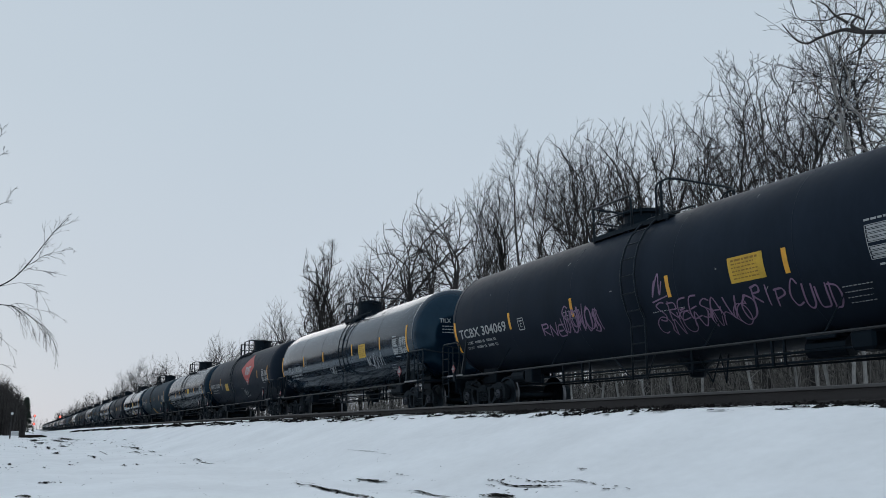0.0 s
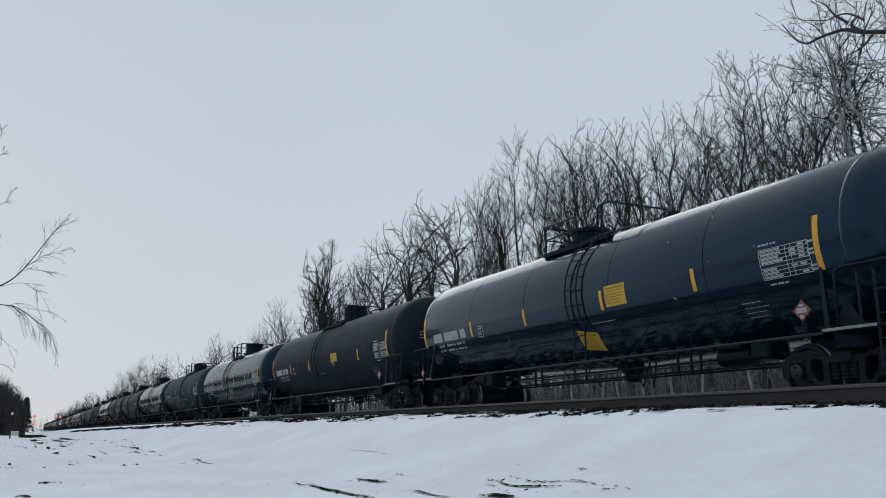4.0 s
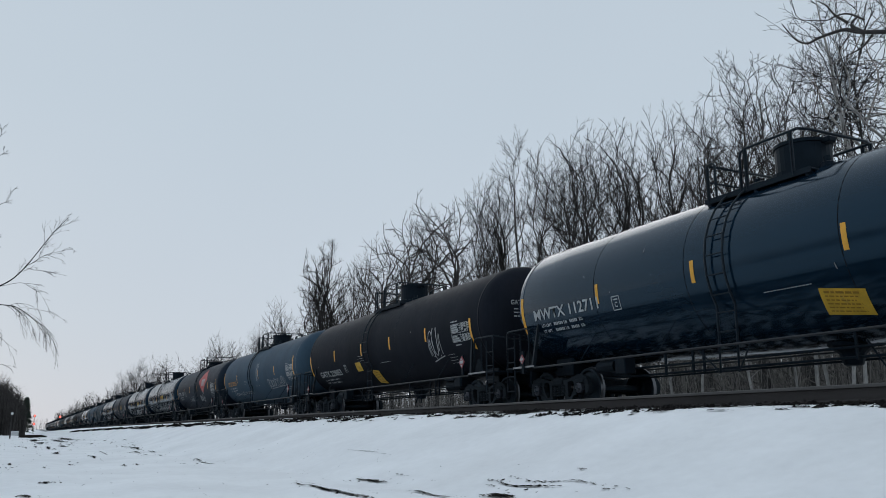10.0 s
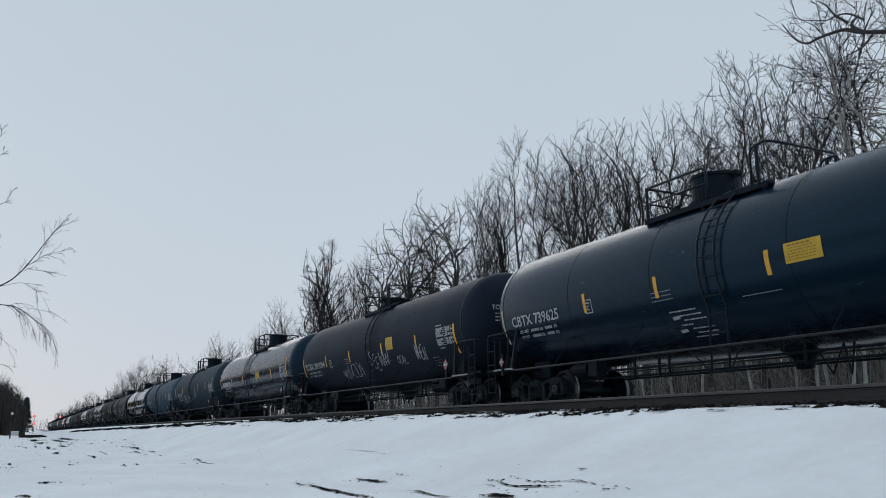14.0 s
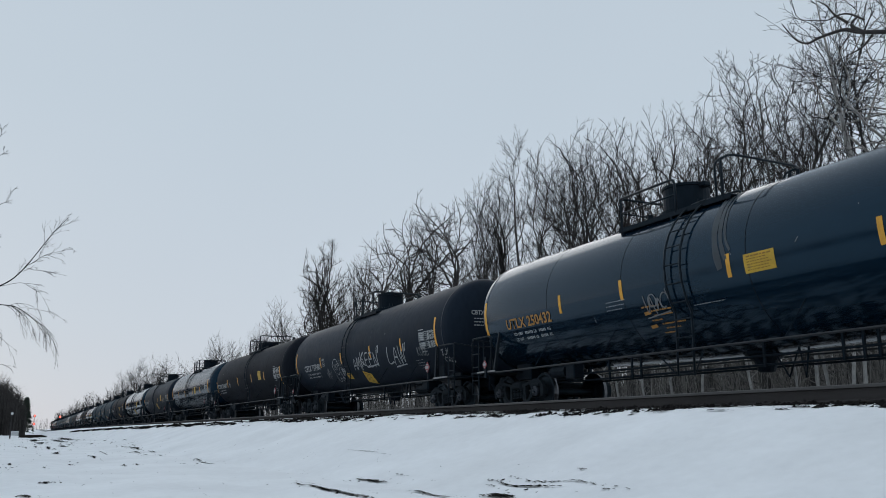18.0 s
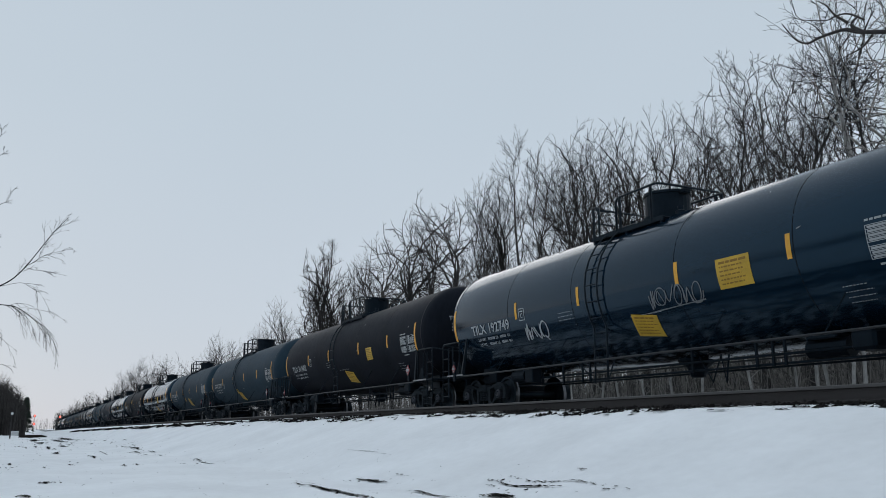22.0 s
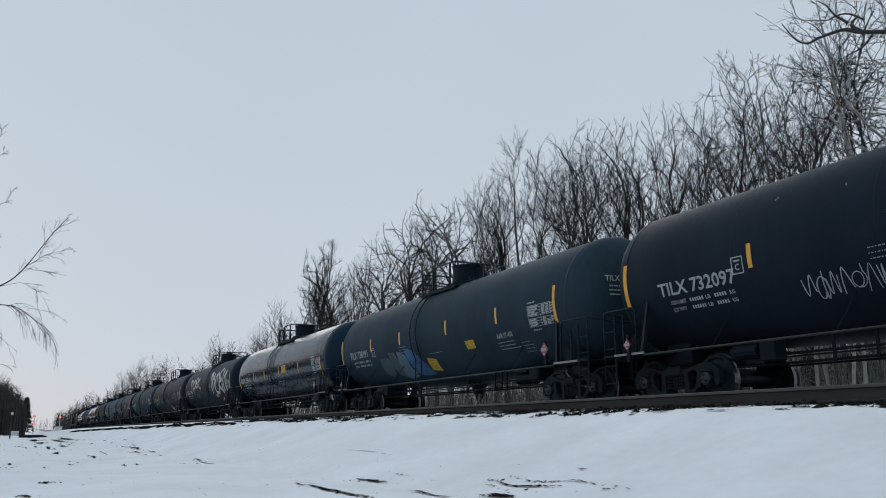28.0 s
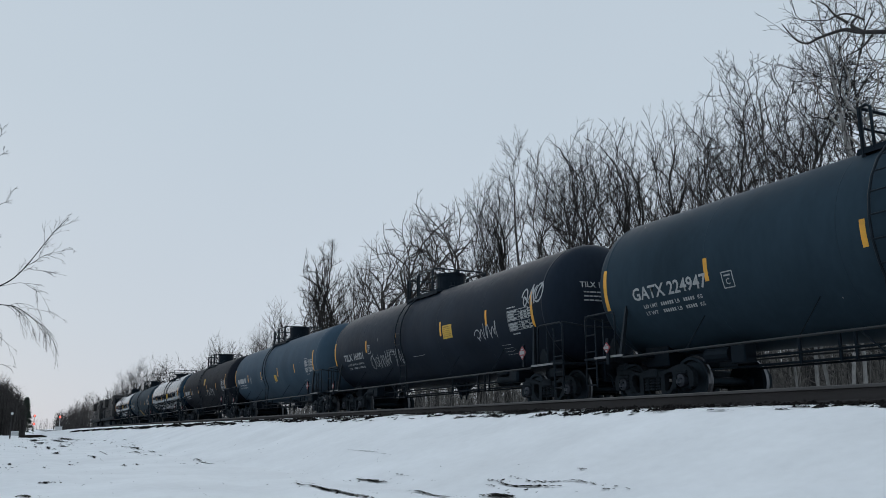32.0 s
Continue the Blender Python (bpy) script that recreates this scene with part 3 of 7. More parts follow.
def top_gear(car, style):
    """Walkways, railings and the domed manway on top of the tank."""
    split, a, b, c, mx, _ = TOP_GEAR[style]
    deck = 3.87
    x0, x1 = a - 0.1, c + 0.2
    for s in (-1, 1):
        ya, yb = sorted((s * 0.56, s * 0.95))
        bm = bmesh.new()
        box(bm, x0, x1, ya, yb, deck, deck + 0.035, bevel=0.008)
        box(bm, x0, x1, s * 0.95 - 0.012, s * 0.95 + 0.012, deck - 0.05, deck + 0.05)
        walkway = part("top_walkway", bm, M_FRAME, car)
        for k in range(3 if s < 0 else 0):
            x = x0 + 0.1 + (x1 - x0 - 0.2) * k / 2
            bm = bmesh.new()
            box(bm, x - 0.03, x + 0.03, ya + 0.02, yb - 0.02, deck - 0.16, deck)
            part("bracket", bm, M_FRAME, walkway)
        y = s * 0.94
        if split:
            bar(car, "top_railing", [(a, y, 4.60), (b - 0.12, y, 4.60), (b - 0.03, y, 4.57), (b, y, 4.48), (b, y, deck)], 0.029)
            bar(car, "mid_railing", [(a, y, 4.26), (b, y, 4.26)], 0.021)
            post(car, a, y, deck - 0.10, 4.62)
            post(car, c, y, deck - 0.02, 4.66)
            bar(car, "top_railing", [(c - 0.16, y, deck), (c - 0.16, y, 4.52), (c - 0.12, y, 4.61), (c - 0.02, y, 4.65), (c + 0.22, y, 4.66)], 0.026)
        else:
            bar(car, "top_railing", [(a, y, 4.60), (a + 0.14, y, 4.62), (a + 0.20, y, 4.56), (a + 0.20, y, deck)], 0.029)
            post(car, a, y, deck - 0.10, 4.62)
            bar(car, "top_railing", [(b - 0.14, y, deck), (b - 0.14, y, 4.52), (b - 0.10, y, 4.62), (b, y, 4.66), (c - 0.05, y, 4.66), (c, y, 4.66)], 0.029)
            post(car, b, y, deck - 0.02, 4.66)
            post(car, c - 0.16, y, deck - 0.02, 4.66)
        if s > 0:
            post(car, c + 0.2 if split else c, y, deck - 0.05, 4.66)
    front = c + 0.22 if split else c
    bar(car, "cross_railing", [(front, -0.94, 4.66), (front + 0.06, -0.75, 4.66), (front + 0.06, 0.75, 4.66), (front, 0.94, 4.66)], 0.029)
    bar(car, "cross_railing", [(a, -0.94, 4.60), (a, 0.94, 4.60)], 0.029)
    bar(car, "cross_railing", [(a, -0.94, 4.26), (a, 0.94, 4.26)], 0.021)
    # manway housing
    bm = bmesh.new()
    if style in (0, 3, 4, 5, 6):
        lathe(bm, [(0.60, 3.98), (0.60, 4.12), (0.50, 4.14), (0.50, 4.62), (0.53, 4.63), (0.53, 4.69), (0.47, 4.70), (0.10, 4.72)], "Z", 28, (mx, 0, 0))
        housing = part("manway_housing", bm, M_FRAME, car)
        bm = bmesh.new()
        box(bm, mx - 0.12, mx + 0.16, -0.16, 0.16, 4.71, 4.77, bevel=0.02)
        part("lid_cap", bm, M_FRAME, housing)
        bm = bmesh.new()
        box(bm, mx + 0.46, mx + 0.66, -0.10, 0.10, 4.58, 4.69, bevel=0.02)
        part("lid_hinge", bm, M_FRAME, housing)
    elif style == 1:
        lathe(bm, [(0.64, 3.98), (0.64, 4.12), (0.46, 4.15), (0.46, 4.36), (0.54, 4.38), (0.54, 4.46), (0.36, 4.49), (0.06, 4.50)], "Z", 24, (mx, 0, 0))
        housing = part("manway_housing", bm, M_FRAME, car)
        bm = bmesh.new()
        box(bm, mx - 0.95, mx - 0.52, -0.26, 0.26, 3.98, 4.28, bevel=0.05)
        part("valve_box", bm, M_FRAME, housing)
        for k in range(8):
            w = k * 0.785
            bm = bmesh.new()
            rod(bm, (mx + 0.57 * math.cos(w), 0.57 * math.sin(w), 4.30), (mx + 0.57 * math.cos(w), 0.57 * math.sin(w), 4.50), 0.022, 6)
            part("eye_bolt", bm, M_FRAME, housing)
    else:
        lathe(bm, [(0.62, 3.98), (0.62, 4.10), (0.49, 4.12), (0.49, 4.54), (0.53, 4.55), (0.53, 4.62), (0.2, 4.66)], "Z", 24, (mx, 0, 0))
        housing = part("manway_housing", bm, M_FRAME, car)
        bm = bmesh.new()
        box(bm, mx - 0.56, mx + 0.56, -0.07, 0.07, 4.62, 4.70, bevel=0.02)
        part("lid_bar", bm, M_FRAME, housing)
    # low valves and pipes on the dome's base plate
    for k, (dx, dy) in enumerate(((-0.85, -0.3), (0.72, -0.28))):
        bm = bmesh.new()
        lathe(bm, [(0.12, 3.95), (0.12, 4.12), (0.07, 4.14), (0.07, 4.24), (0.02, 4.25)], "Z", 10, (mx + dx, dy, 0))
        part("valve", bm, M_FRAME, car)


def base_car(paint, style):
    """A tank car with all its parts, its nose towards +x and the rails at z = 0."""
    car = thing("tank_car", "", "tank car", "tank cars of the train")
    lx = TOP_GEAR[style][5] + 0.56
    tank = part("tank", tank_bm(), PAINT[paint], car, smooth=False)
    for p in tank.data.polygons:
        p.use_smooth = True
    for x in (-4.6, -1.75, 1.7, 4.55):
        bm = bmesh.new()
        lathe(bm, [(R_TANK - 0.004, x - 0.012), (R_TANK + 0.0015, x - 0.010), (R_TANK + 0.0015, x + 0.010), (R_TANK - 0.004, x + 0.012)], "X", 56, (0, 0, Z_TANK))
        bmesh.ops.delete(bm, geom=[f for f in bm.faces if len(f.verts) > 4], context="FACES")
        for v in bm.verts:
            v.co.z -= belly(v.co.x) * max(0.0, (Z_TANK - v.co.z) / R_TANK) ** 4
        part("jacket_seam", bm, M_SEAM if paint in ("gloss", "satin") else PAINT[paint], tank, smooth=True)
    for x in (-SEAM, SEAM):
        bm = bmesh.new()
        lathe(bm, [(R_TANK - 0.004, x - 0.05), (R_TANK + 0.004, x - 0.045), (R_TANK + 0.004, x + 0.03), (R_TANK - 0.012, x + 0.05)], "X", 56, (0, 0, Z_TANK))
        bmesh.ops.delete(bm, geom=[f for f in bm.faces if len(f.verts) > 4], context="FACES")
        part("head_band", bm, PAINT[paint], tank, smooth=True)
    for e in (-1, 1):
        # stub sill, striker, coupler
        bm = bmesh.new()
        box(bm, min(e * 5.7, e * 8.45), max(e * 5.7, e * 8.45), -0.28, 0.28, 0.72, 1.12, bevel=0.03)
        box(bm, min(e * 8.32, e * 8.45), max(e * 8.32, e * 8.45), -0.42, 0.42, 0.62, 1.16, bevel=0.02)
        part("stub_sill", bm, M_FRAME, car)
        bm = bmesh.new()
        box(bm, min(e * 8.4, e * 8.68), max(e * 8.4, e * 8.68), -0.09, 0.09, 0.78, 0.96, bevel=0.02)
        box(bm, min(e * 8.62, e * 8.80), max(e * 8.62, e * 8.80), -0.19, 0.16, 0.74, 1.00, bevel=0.04)
        part("coupler", bm, M_TRUCK, car)
        bm = bmesh.new()
        pipe(bm, [(e * 8.4, -0.35, 0.82), (e * 8.58, -0.36, 0.74), (e * 8.66, -0.33, 0.46), (e * 8.76, -0.25, 0.34)], 0.024)
        part("brake_hose", bm, M_FRAME, car)
        bm = bmesh.new()
        box(bm, e * 8.76 - 0.03, e * 8.76 + 0.03, -0.28, -0.20, 0.32, 0.40, bevel=0.01)
        part("hose_coupling", bm, M_BRIGHT, car)
        # saddle
        bm = bmesh.new()
        box(bm, e * TRUCK_X - 0.35, e * TRUCK_X + 0.35, -0.75, 0.75, 0.80, 1.40, bevel=0.02)
        part("saddle", bm, M_FRAME, car)
        for s in (-1, 1):
            # a tapered post from the platform to the shell, with a three-cornered gusset beside it
            bm = bmesh.new()
            rod(bm, (e * 7.14, s * 1.53, 1.02), (e * 7.02, s * 1.43, 2.05), 0.062, 4, 0.036)
            part("shell_post", bm, M_RAILING, car)
            bm = bmesh.new()
            lo = [bm.verts.new((e * x, s * 1.47, z)) for x, z in ((7.18, 1.05), (7.72, 1.05), (7.50, 1.42), (7.40, 1.42))]
            f = bm.faces.new(lo)
            ext = bmesh.ops.extrude_face_region(bm, geom=[f])
            bmesh.ops.translate(bm, vec=(0, s * -0.03, 0), verts=[v for v in ext["geom"] if isinstance(v, bmesh.types.BMVert)])
            bmesh.ops.recalc_face_normals(bm, faces=bm.faces)
            part("gusset", bm, M_TRUCK, car)
        # end platform with its bright edge
        bm = bmesh.new()
        box(bm, min(e * 7.02, e * 8.4), max(e * 7.02, e * 8.4), -1.57, 1.57, 1.00, 1.05, bevel=0.01)
        part("end_platform", bm, M_FRAME, car)
        bm = bmesh.new()
        box(bm, min(e * 7.05, e * 8.0), max(e * 7.05, e * 8.0), -1.585, -1.568, 1.01, 1.055)
        part("platform_edge", bm, M_BRIGHT, car, "scuffed pale platform edge")
        # handrails round the platform
        for s in (-1, 1):
            y = s * 1.53
            bm = bmesh.new()
            pipe(bm, [(e * 7.32, y, 1.03), (e * 7.32, y, 1.86), (e * 7.345, y, 1.94), (e * 7.42, y, 1.98), (e * 8.26, y, 1.98), (e * 8.335, y, 1.94), (e * 8.36, y, 1.86), (e * 8.36, y, 0.45)], 0.022)
            part("handrail", bm, M_RAILING, car)
            if s > 0:
                continue
            for x in (7.72, 8.0):
                bm = bmesh.new()
                rod(bm, (e * x, y, 0.42 if x > 7.9 else 1.03), (e * x, y, 1.86), 0.024)
                part("grab_post", bm, M_RAILING, car)
            for k in range(4):
                z = 0.47 + 0.36 * k
                bm = bmesh.new()
                rod(bm, (e * 8.0, y, z), (e * 8.36, y, z), 0.016)
                part("rung", bm, M_RAILING, car)
        bm = bmesh.new()
        pipe(bm, [(e * 8.36, -1.53, 1.98), (e * 8.40, -0.9, 1.90), (e * 8.40, 0.9, 1.90), (e * 8.36, 1.53, 1.98)], 0.022)
        part("end_rail", bm, M_RAILING, car)
        tx = TRUCK_X if e > 0 else -6.80
        add_truck(car, tx)
        for w in (-0.889, 0.889):
            add_wheelset(car, tx + w)
    for s in (-1, 1):
        # long side pipe and its struts
        bm = bmesh.new()
        rod(bm, (-7.05, s * 1.565, 0.99), (7.05, s * 1.565, 0.99), 0.024, 8)
        part("side_pipe", bm, M_PIPE, car)
        for x in (-5.2, -2.6, 2.4, 5.0) if s < 0 else ():
            bm = bmesh.new()
            rod(bm, (x, s * 1.555, 0.99), (x + 0.20, s * 1.22, 1.63), 0.012)
            part("strut", bm, M_FRAME, car)
        if s > 0:
            continue
        # side ladder, bent over the shell
        for k, x in enumerate((lx - 0.78, lx - 0.34)):
            bm = bmesh.new()
            pts = [(x, s * 1.42, 0.52), (x, s * 1.40, 1.2), (x, s * 1.40, 1.72)]
            for a in range(-22, 80, 12):
                t = radians(a)
                pts.append((x, s * (R_TANK + 0.09) * math.cos(t), Z_TANK + (R_TANK + 0.09) * math.sin(t)))
            pipe(bm, pts, 0.022)
            part("ladder_rail", bm, M_RAILING, car)
        spots = [(1.415, z) for z in (0.56, 0.9, 1.25, 1.6)]
        spots += [((R_TANK + 0.09) * math.cos(radians(a)), Z_TANK + (R_TANK + 0.09) * math.sin(radians(a))) for a in (-23, -10, 3, 16, 29, 42, 55, 68)]
        for yy, z in spots:
            bm = bmesh.new()
            rod(bm, (lx - 0.78, s * yy, z), (lx - 0.34, s * yy, z), 0.014)
            part("ladder_rung", bm, M_RAILING, car)
        for a, c in ((lx - 0.78, lx - 1.2), (lx - 0.34, lx + 0.1)):
            bm = bmesh.new()
            rod(bm, (a, s * 1.42, 0.52), (c, s * 1.555, 0.99), 0.016)
            part("ladder_brace", bm, M_RAILING, car)
    top_gear(car, style)
    # bottom outlet with its skid, brake gear and rods below
    bm = bmesh.new()
    lathe(bm, [(0.46, 1.16), (0.40, 0.92), (0.22, 0.78), (0.16, 0.60), (0.12, 0.58)], "Z", 14, (0.55, 0, 0))
    part("bottom_outlet", bm, M_FRAME, car)
    bm = bmesh.new()
    rod(bm, (3.9, -0.55, 0.86), (4.7, -0.55, 0.86), 0.17, 12)
    box(bm, 4.0, 4.6, -0.8, -0.3, 1.0, 1.12, bevel=0.02)
    part("brake_reservoir", bm, M_FRAME, car)
    bm = bmesh.new()
    box(bm, 5.0, 5.45, -1.0, -0.45, 0.74, 1.06, bevel=0.05)
    part("brake_valve", bm, M_FRAME, car)
    bm = bmesh.new()
    rod(bm, (-5.3, -0.9, 0.90), (-4.7, -0.9, 0.90), 0.14, 12)
    box(bm, -4.6, -4.25, -1.05, -0.75, 0.70, 1.06, bevel=0.02)
    part("brake_cylinder", bm, M_FRAME, car)
    for y, z in ((-0.75, 0.82), (-0.70, 0.66), (0.6, 0.72)):
        bm = bmesh.new()
        rod(bm, (-5.9, y, z), (5.9, y, z), 0.024, 6)
        part("brake_rod", bm, M_FRAME, car)
    for x in (-3.3, -2.5, -2.2, 1.2, 2.85, 3.23, 3.5):
        bm = bmesh.new()
        box(bm, x - 0.022, x + 0.022, -0.76, -0.72, 0.62, 1.12)
        part("hanger", bm, M_FRAME, car)
    # bent rods that guard the outlet valve
    bar(car, "outlet_guard", [(1.37, -0.7, 0.92), (1.69, -0.7, 0.42), (1.94, -0.7, 0.92), (2.04, -0.7, 0.40), (2.14, -0.7, 0.92)], 0.02, M_FRAME)
    # placard holders
    for x, z in ((6.75, 1.38), (-7.5, 1.22)):
        bm = bmesh.new()
        box(bm, x - 0.05, x + 0.05, -1.62, -1.57, z - 0.35, z + 0.2, bevel=0.005)
        part("placard_bracket", bm, M_FRAME, car)
        bm = bmesh.new()
        r = 0.17 if x > 0 else 0.12
        vs = [bm.verts.new((x + a, -1.635, z + b)) for a, b in ((0, r), (r, 0), (0, -r), (-r, 0))]
        f = bm.faces.new(vs)
        ext = bmesh.ops.extrude_face_region(bm, geom=[f])
        bmesh.ops.translate(bm, vec=(0, 0.012, 0), verts=[v for v in ext["geom"] if isinstance(v, bmesh.types.BMVert)])
        bmesh.ops.recalc_face_normals(bm, faces=bm.faces)
        pl = part("placard", bm, M_PLACARD, car, "red diamond hazard placard")
        bm = bmesh.new()
        q = r / 0.2
        box(bm, x - 0.12 * q, x + 0.12 * q, -1.644, -1.636, z - 0.045 * q, z + 0.05 * q)
        box(bm, x - 0.05 * q, x + 0.05 * q, -1.644, -1.636, z + 0.075 * q, z + 0.12 * q)
        box(bm, x - 0.04 * q, x + 0.04 * q, -1.644, -1.636, z - 0.15 * q, z - 0.09 * q)
        part("placard_print", bm, M_WHITE, pl)
    return car


# ---- lettering, bars, panels and spray paint on the shells ----
def text_mesh(words, size, place, wide):
    """Built-in letters laid on a curved surface by place(u, v); u starts at the left edge and runs to wide."""
    cu = bpy.data.curves.new("letters", "FONT")
    cu.body, cu.size, cu.resolution_u, cu.offset = words, size / 0.70, 2, size * 0.030
    tmp = new("letters", cu)
    me = bpy.data.meshes.new_from_object(tmp)
    bpy.data.objects.remove(tmp)
    bpy.data.curves.remove(cu)
    bm = bmesh.new()
    bm.from_mesh(me)
    bpy.data.meshes.remove(me)
    # letters a little heavier than the built-in face
    k = wide / max(v.co.x for v in bm.verts)
    for v in bm.verts:
        v.co = Vector(place(v.co.x * k, v.co.y))
    return bm


def strip(bm, u0, v0, u1, v1, w, place, n=6, lift=0.006, mi=0):
    """A painted stroke of width w on the shell."""
    d = Vector((u1 - u0, v1 - v0))
    if d.length < 1e-6:
        return
    nr = Vector((-d.y, d.x)).normalized() * w / 2
    prev = None
    for i in range(n + 1):
        t = i / n
        u, v = u0 + d.x * t, v0 + d.y * t
        cur = (bm.verts.new(place(u + nr.x, v + nr.y)), bm.verts.new(place(u - nr.x, v - nr.y)))
        if prev:
            f = bm.faces.new((prev[0], prev[1], cur[1], cur[0]))
            f.material_index = mi
        prev = cur


def stroke(bm, pts, w, place):
    """A sprayed line through pts, with mitred bends and a varying width."""
    pts = [Vector(p) for p in pts]
    prev = None
    for i, p in enumerate(pts):
        a, b = pts[max(0, i - 1)], pts[min(len(pts) - 1, i + 1)]
        d = b - a
        if d.length < 1e-6:
            continue
        nr = Vector((-d.y, d.x)).normalized() * w / 2 * (0.92 + 0.12 * math.sin(i * 0.7))
        cur = (bm.verts.new(place(*(p + nr))), bm.verts.new(place(*(p - nr))))
        if prev:
            bm.faces.new((prev[0], prev[1], cur[1], cur[0]))
        prev = cur


def spline(ctrl, n=5):
    """A smooth line through control points."""
    out = []
    c = [Vector(p) for p in ctrl]
    for i in range(len(c) - 1):
        p0, p1, p2, p3 = c[max(0, i - 1)], c[i], c[i + 1], c[min(len(c) - 1, i + 2)]
        for k in range(n):
            t = k / n
            out.append(0.5 * (2 * p1 + (p2 - p0) * t + (2 * p0 - 5 * p1 + 4 * p2 - p3) * t * t + (3 * p1 - p0 - 3 * p2 + p3) * t ** 3))
    return out + [c[-1]]


def scrawl(tank, seed, u0, v0, w, h, colour, thick=0.03, n=6, slant=0.15):
    """A wild sprayed tag: n looping glyphs in a box of w by h."""
    rnd = random.Random(seed)
    bm = bmesh.new()
    step = w / n
    for g in range(n):
        cu = u0 + (g + 0.5) * step
        kind = rnd.random()
        pts = []
        if kind < 0.45:
            # an open loop with a tail
            a0, way, turns = rnd.uniform(0, 6.28), rnd.choice((-1, 1)), rnd.uniform(0.8, 1.5)
            ru, rv, cv = step * rnd.uniform(0.35, 0.6), h * rnd.uniform(0.25, 0.48), v0 + h * rnd.uniform(0.4, 0.6)
            for i in range(16):
                a = a0 + way * turns * 6.28 * i / 15
                pu, pv = cu + ru * math.cos(a) + step * 0.35 * (i / 15 - 0.5), cv + rv * math.sin(a)
                pts.append((pu + slant * (pv - v0), pv))
            pts.append((cu + step * rnd.uniform(0.3, 0.8), v0 + h * rnd.choice((0.0, 0.15, 0.95))))
            stroke(bm, spline(pts, 2), thick * rnd.uniform(0.8, 1.2), over_tank)
        else:
            n_pt = rnd.randint(3, 5)
            for i in range(n_pt):
                pu = cu + (i / (n_pt - 1) - 0.5) * step * rnd.uniform(0.6, 1.2) + rnd.uniform(-0.15, 0.15) * step
                pv = v0 + (rnd.uniform(0.65, 1.0) if (i + g) % 2 == 0 else rnd.uniform(0.0, 0.3)) * h
                pts.append((pu + slant * (pv - v0), pv))
            stroke(bm, spline(pts, 7), thick * rnd.uniform(0.8, 1.2), over_tank)
    if rnd.random() < 0.25:
        stroke(bm, spline([(u0, v0 - 0.1 * h), (u0 + w * 0.5, v0 - 0.02 * h), (u0 + w * 1.05, v0 + 0.06 * h)]), thick, over_tank)
    part("graffiti", bm, GRAFFITI[colour], tank, colour + " sprayed graffiti tag")


# letters as hand strokes in a unit square
STROKES = {"A": (((0, 0), (.42, 1), (.8, 0)), ((.15, .38), (.75, .42))), "C": (((.85, .85), (.4, 1), (.05, .5), (.35, .02), (.9, .15)),), "D": (((.1, 0), (.15, 1)), ((.0, .95), (.7, .85), (.85, .4), (.5, .02), (.05, .05))),
           "E": (((.8, .95), (.15, .9), (.1, .05), (.85, .1)), ((.12, .5), (.65, .55))), "H": (((.1, 1), (.08, 0)), ((.8, 1), (.78, 0)), ((.1, .5), (.8, .55))), "I": (((.4, 1), (.38, 0)),), "J": (((.1, .95), (.85, 1)), ((.55, 1), (.5, .2), (.2, 0), (0, .2))),
           "K": (((.1, 1), (.12, 0)), ((.85, 1), (.15, .5), (.9, 0))), "L": (((.15, 1), (.08, .05), (.85, .1)),), "N": (((.05, 0), (.12, 1)), ((.12, 1), (.72, .05)), ((.72, .02), (.88, 1.1))), "O": (((.45, 1), (.08, .6), (.3, .05), (.8, .2), (.85, .75), (.45, 1), (.3, .9)),),
           "M": (((0, 0), (.12, 1), (.42, .3), (.72, 1.05), (.9, 0)),), "P": (((.12, 0), (.15, 1)), ((.0, .9), (.7, .95), (.8, .6), (.15, .45))), "R": (((.12, 0), (.15, 1)), ((.0, .9), (.7, .95), (.75, .6), (.18, .5), (.85, 0))), "U": (((.1, 1), (.12, .2), (.45, 0), (.8, .2), (.85, 1)),), "V": (((.05, 1), (.45, 0), (.85, 1)),),
           "W": (((0, 1), (.22, .05), (.45, .75), (.68, .05), (.95, 1.05)),), "Y": (((.05, 1), (.42, .5), (.85, 1)), ((.42, .5), (.38, 0))), "S": (((.8, .9), (.4, 1), (.1, .75), (.7, .35), (.5, .02), (.05, .12)),), "Q": (((.45, .9), (.1, .5), (.4, .1), (.8, .45), (.45, .9)), ((.5, .3), (.9, -.1)))}


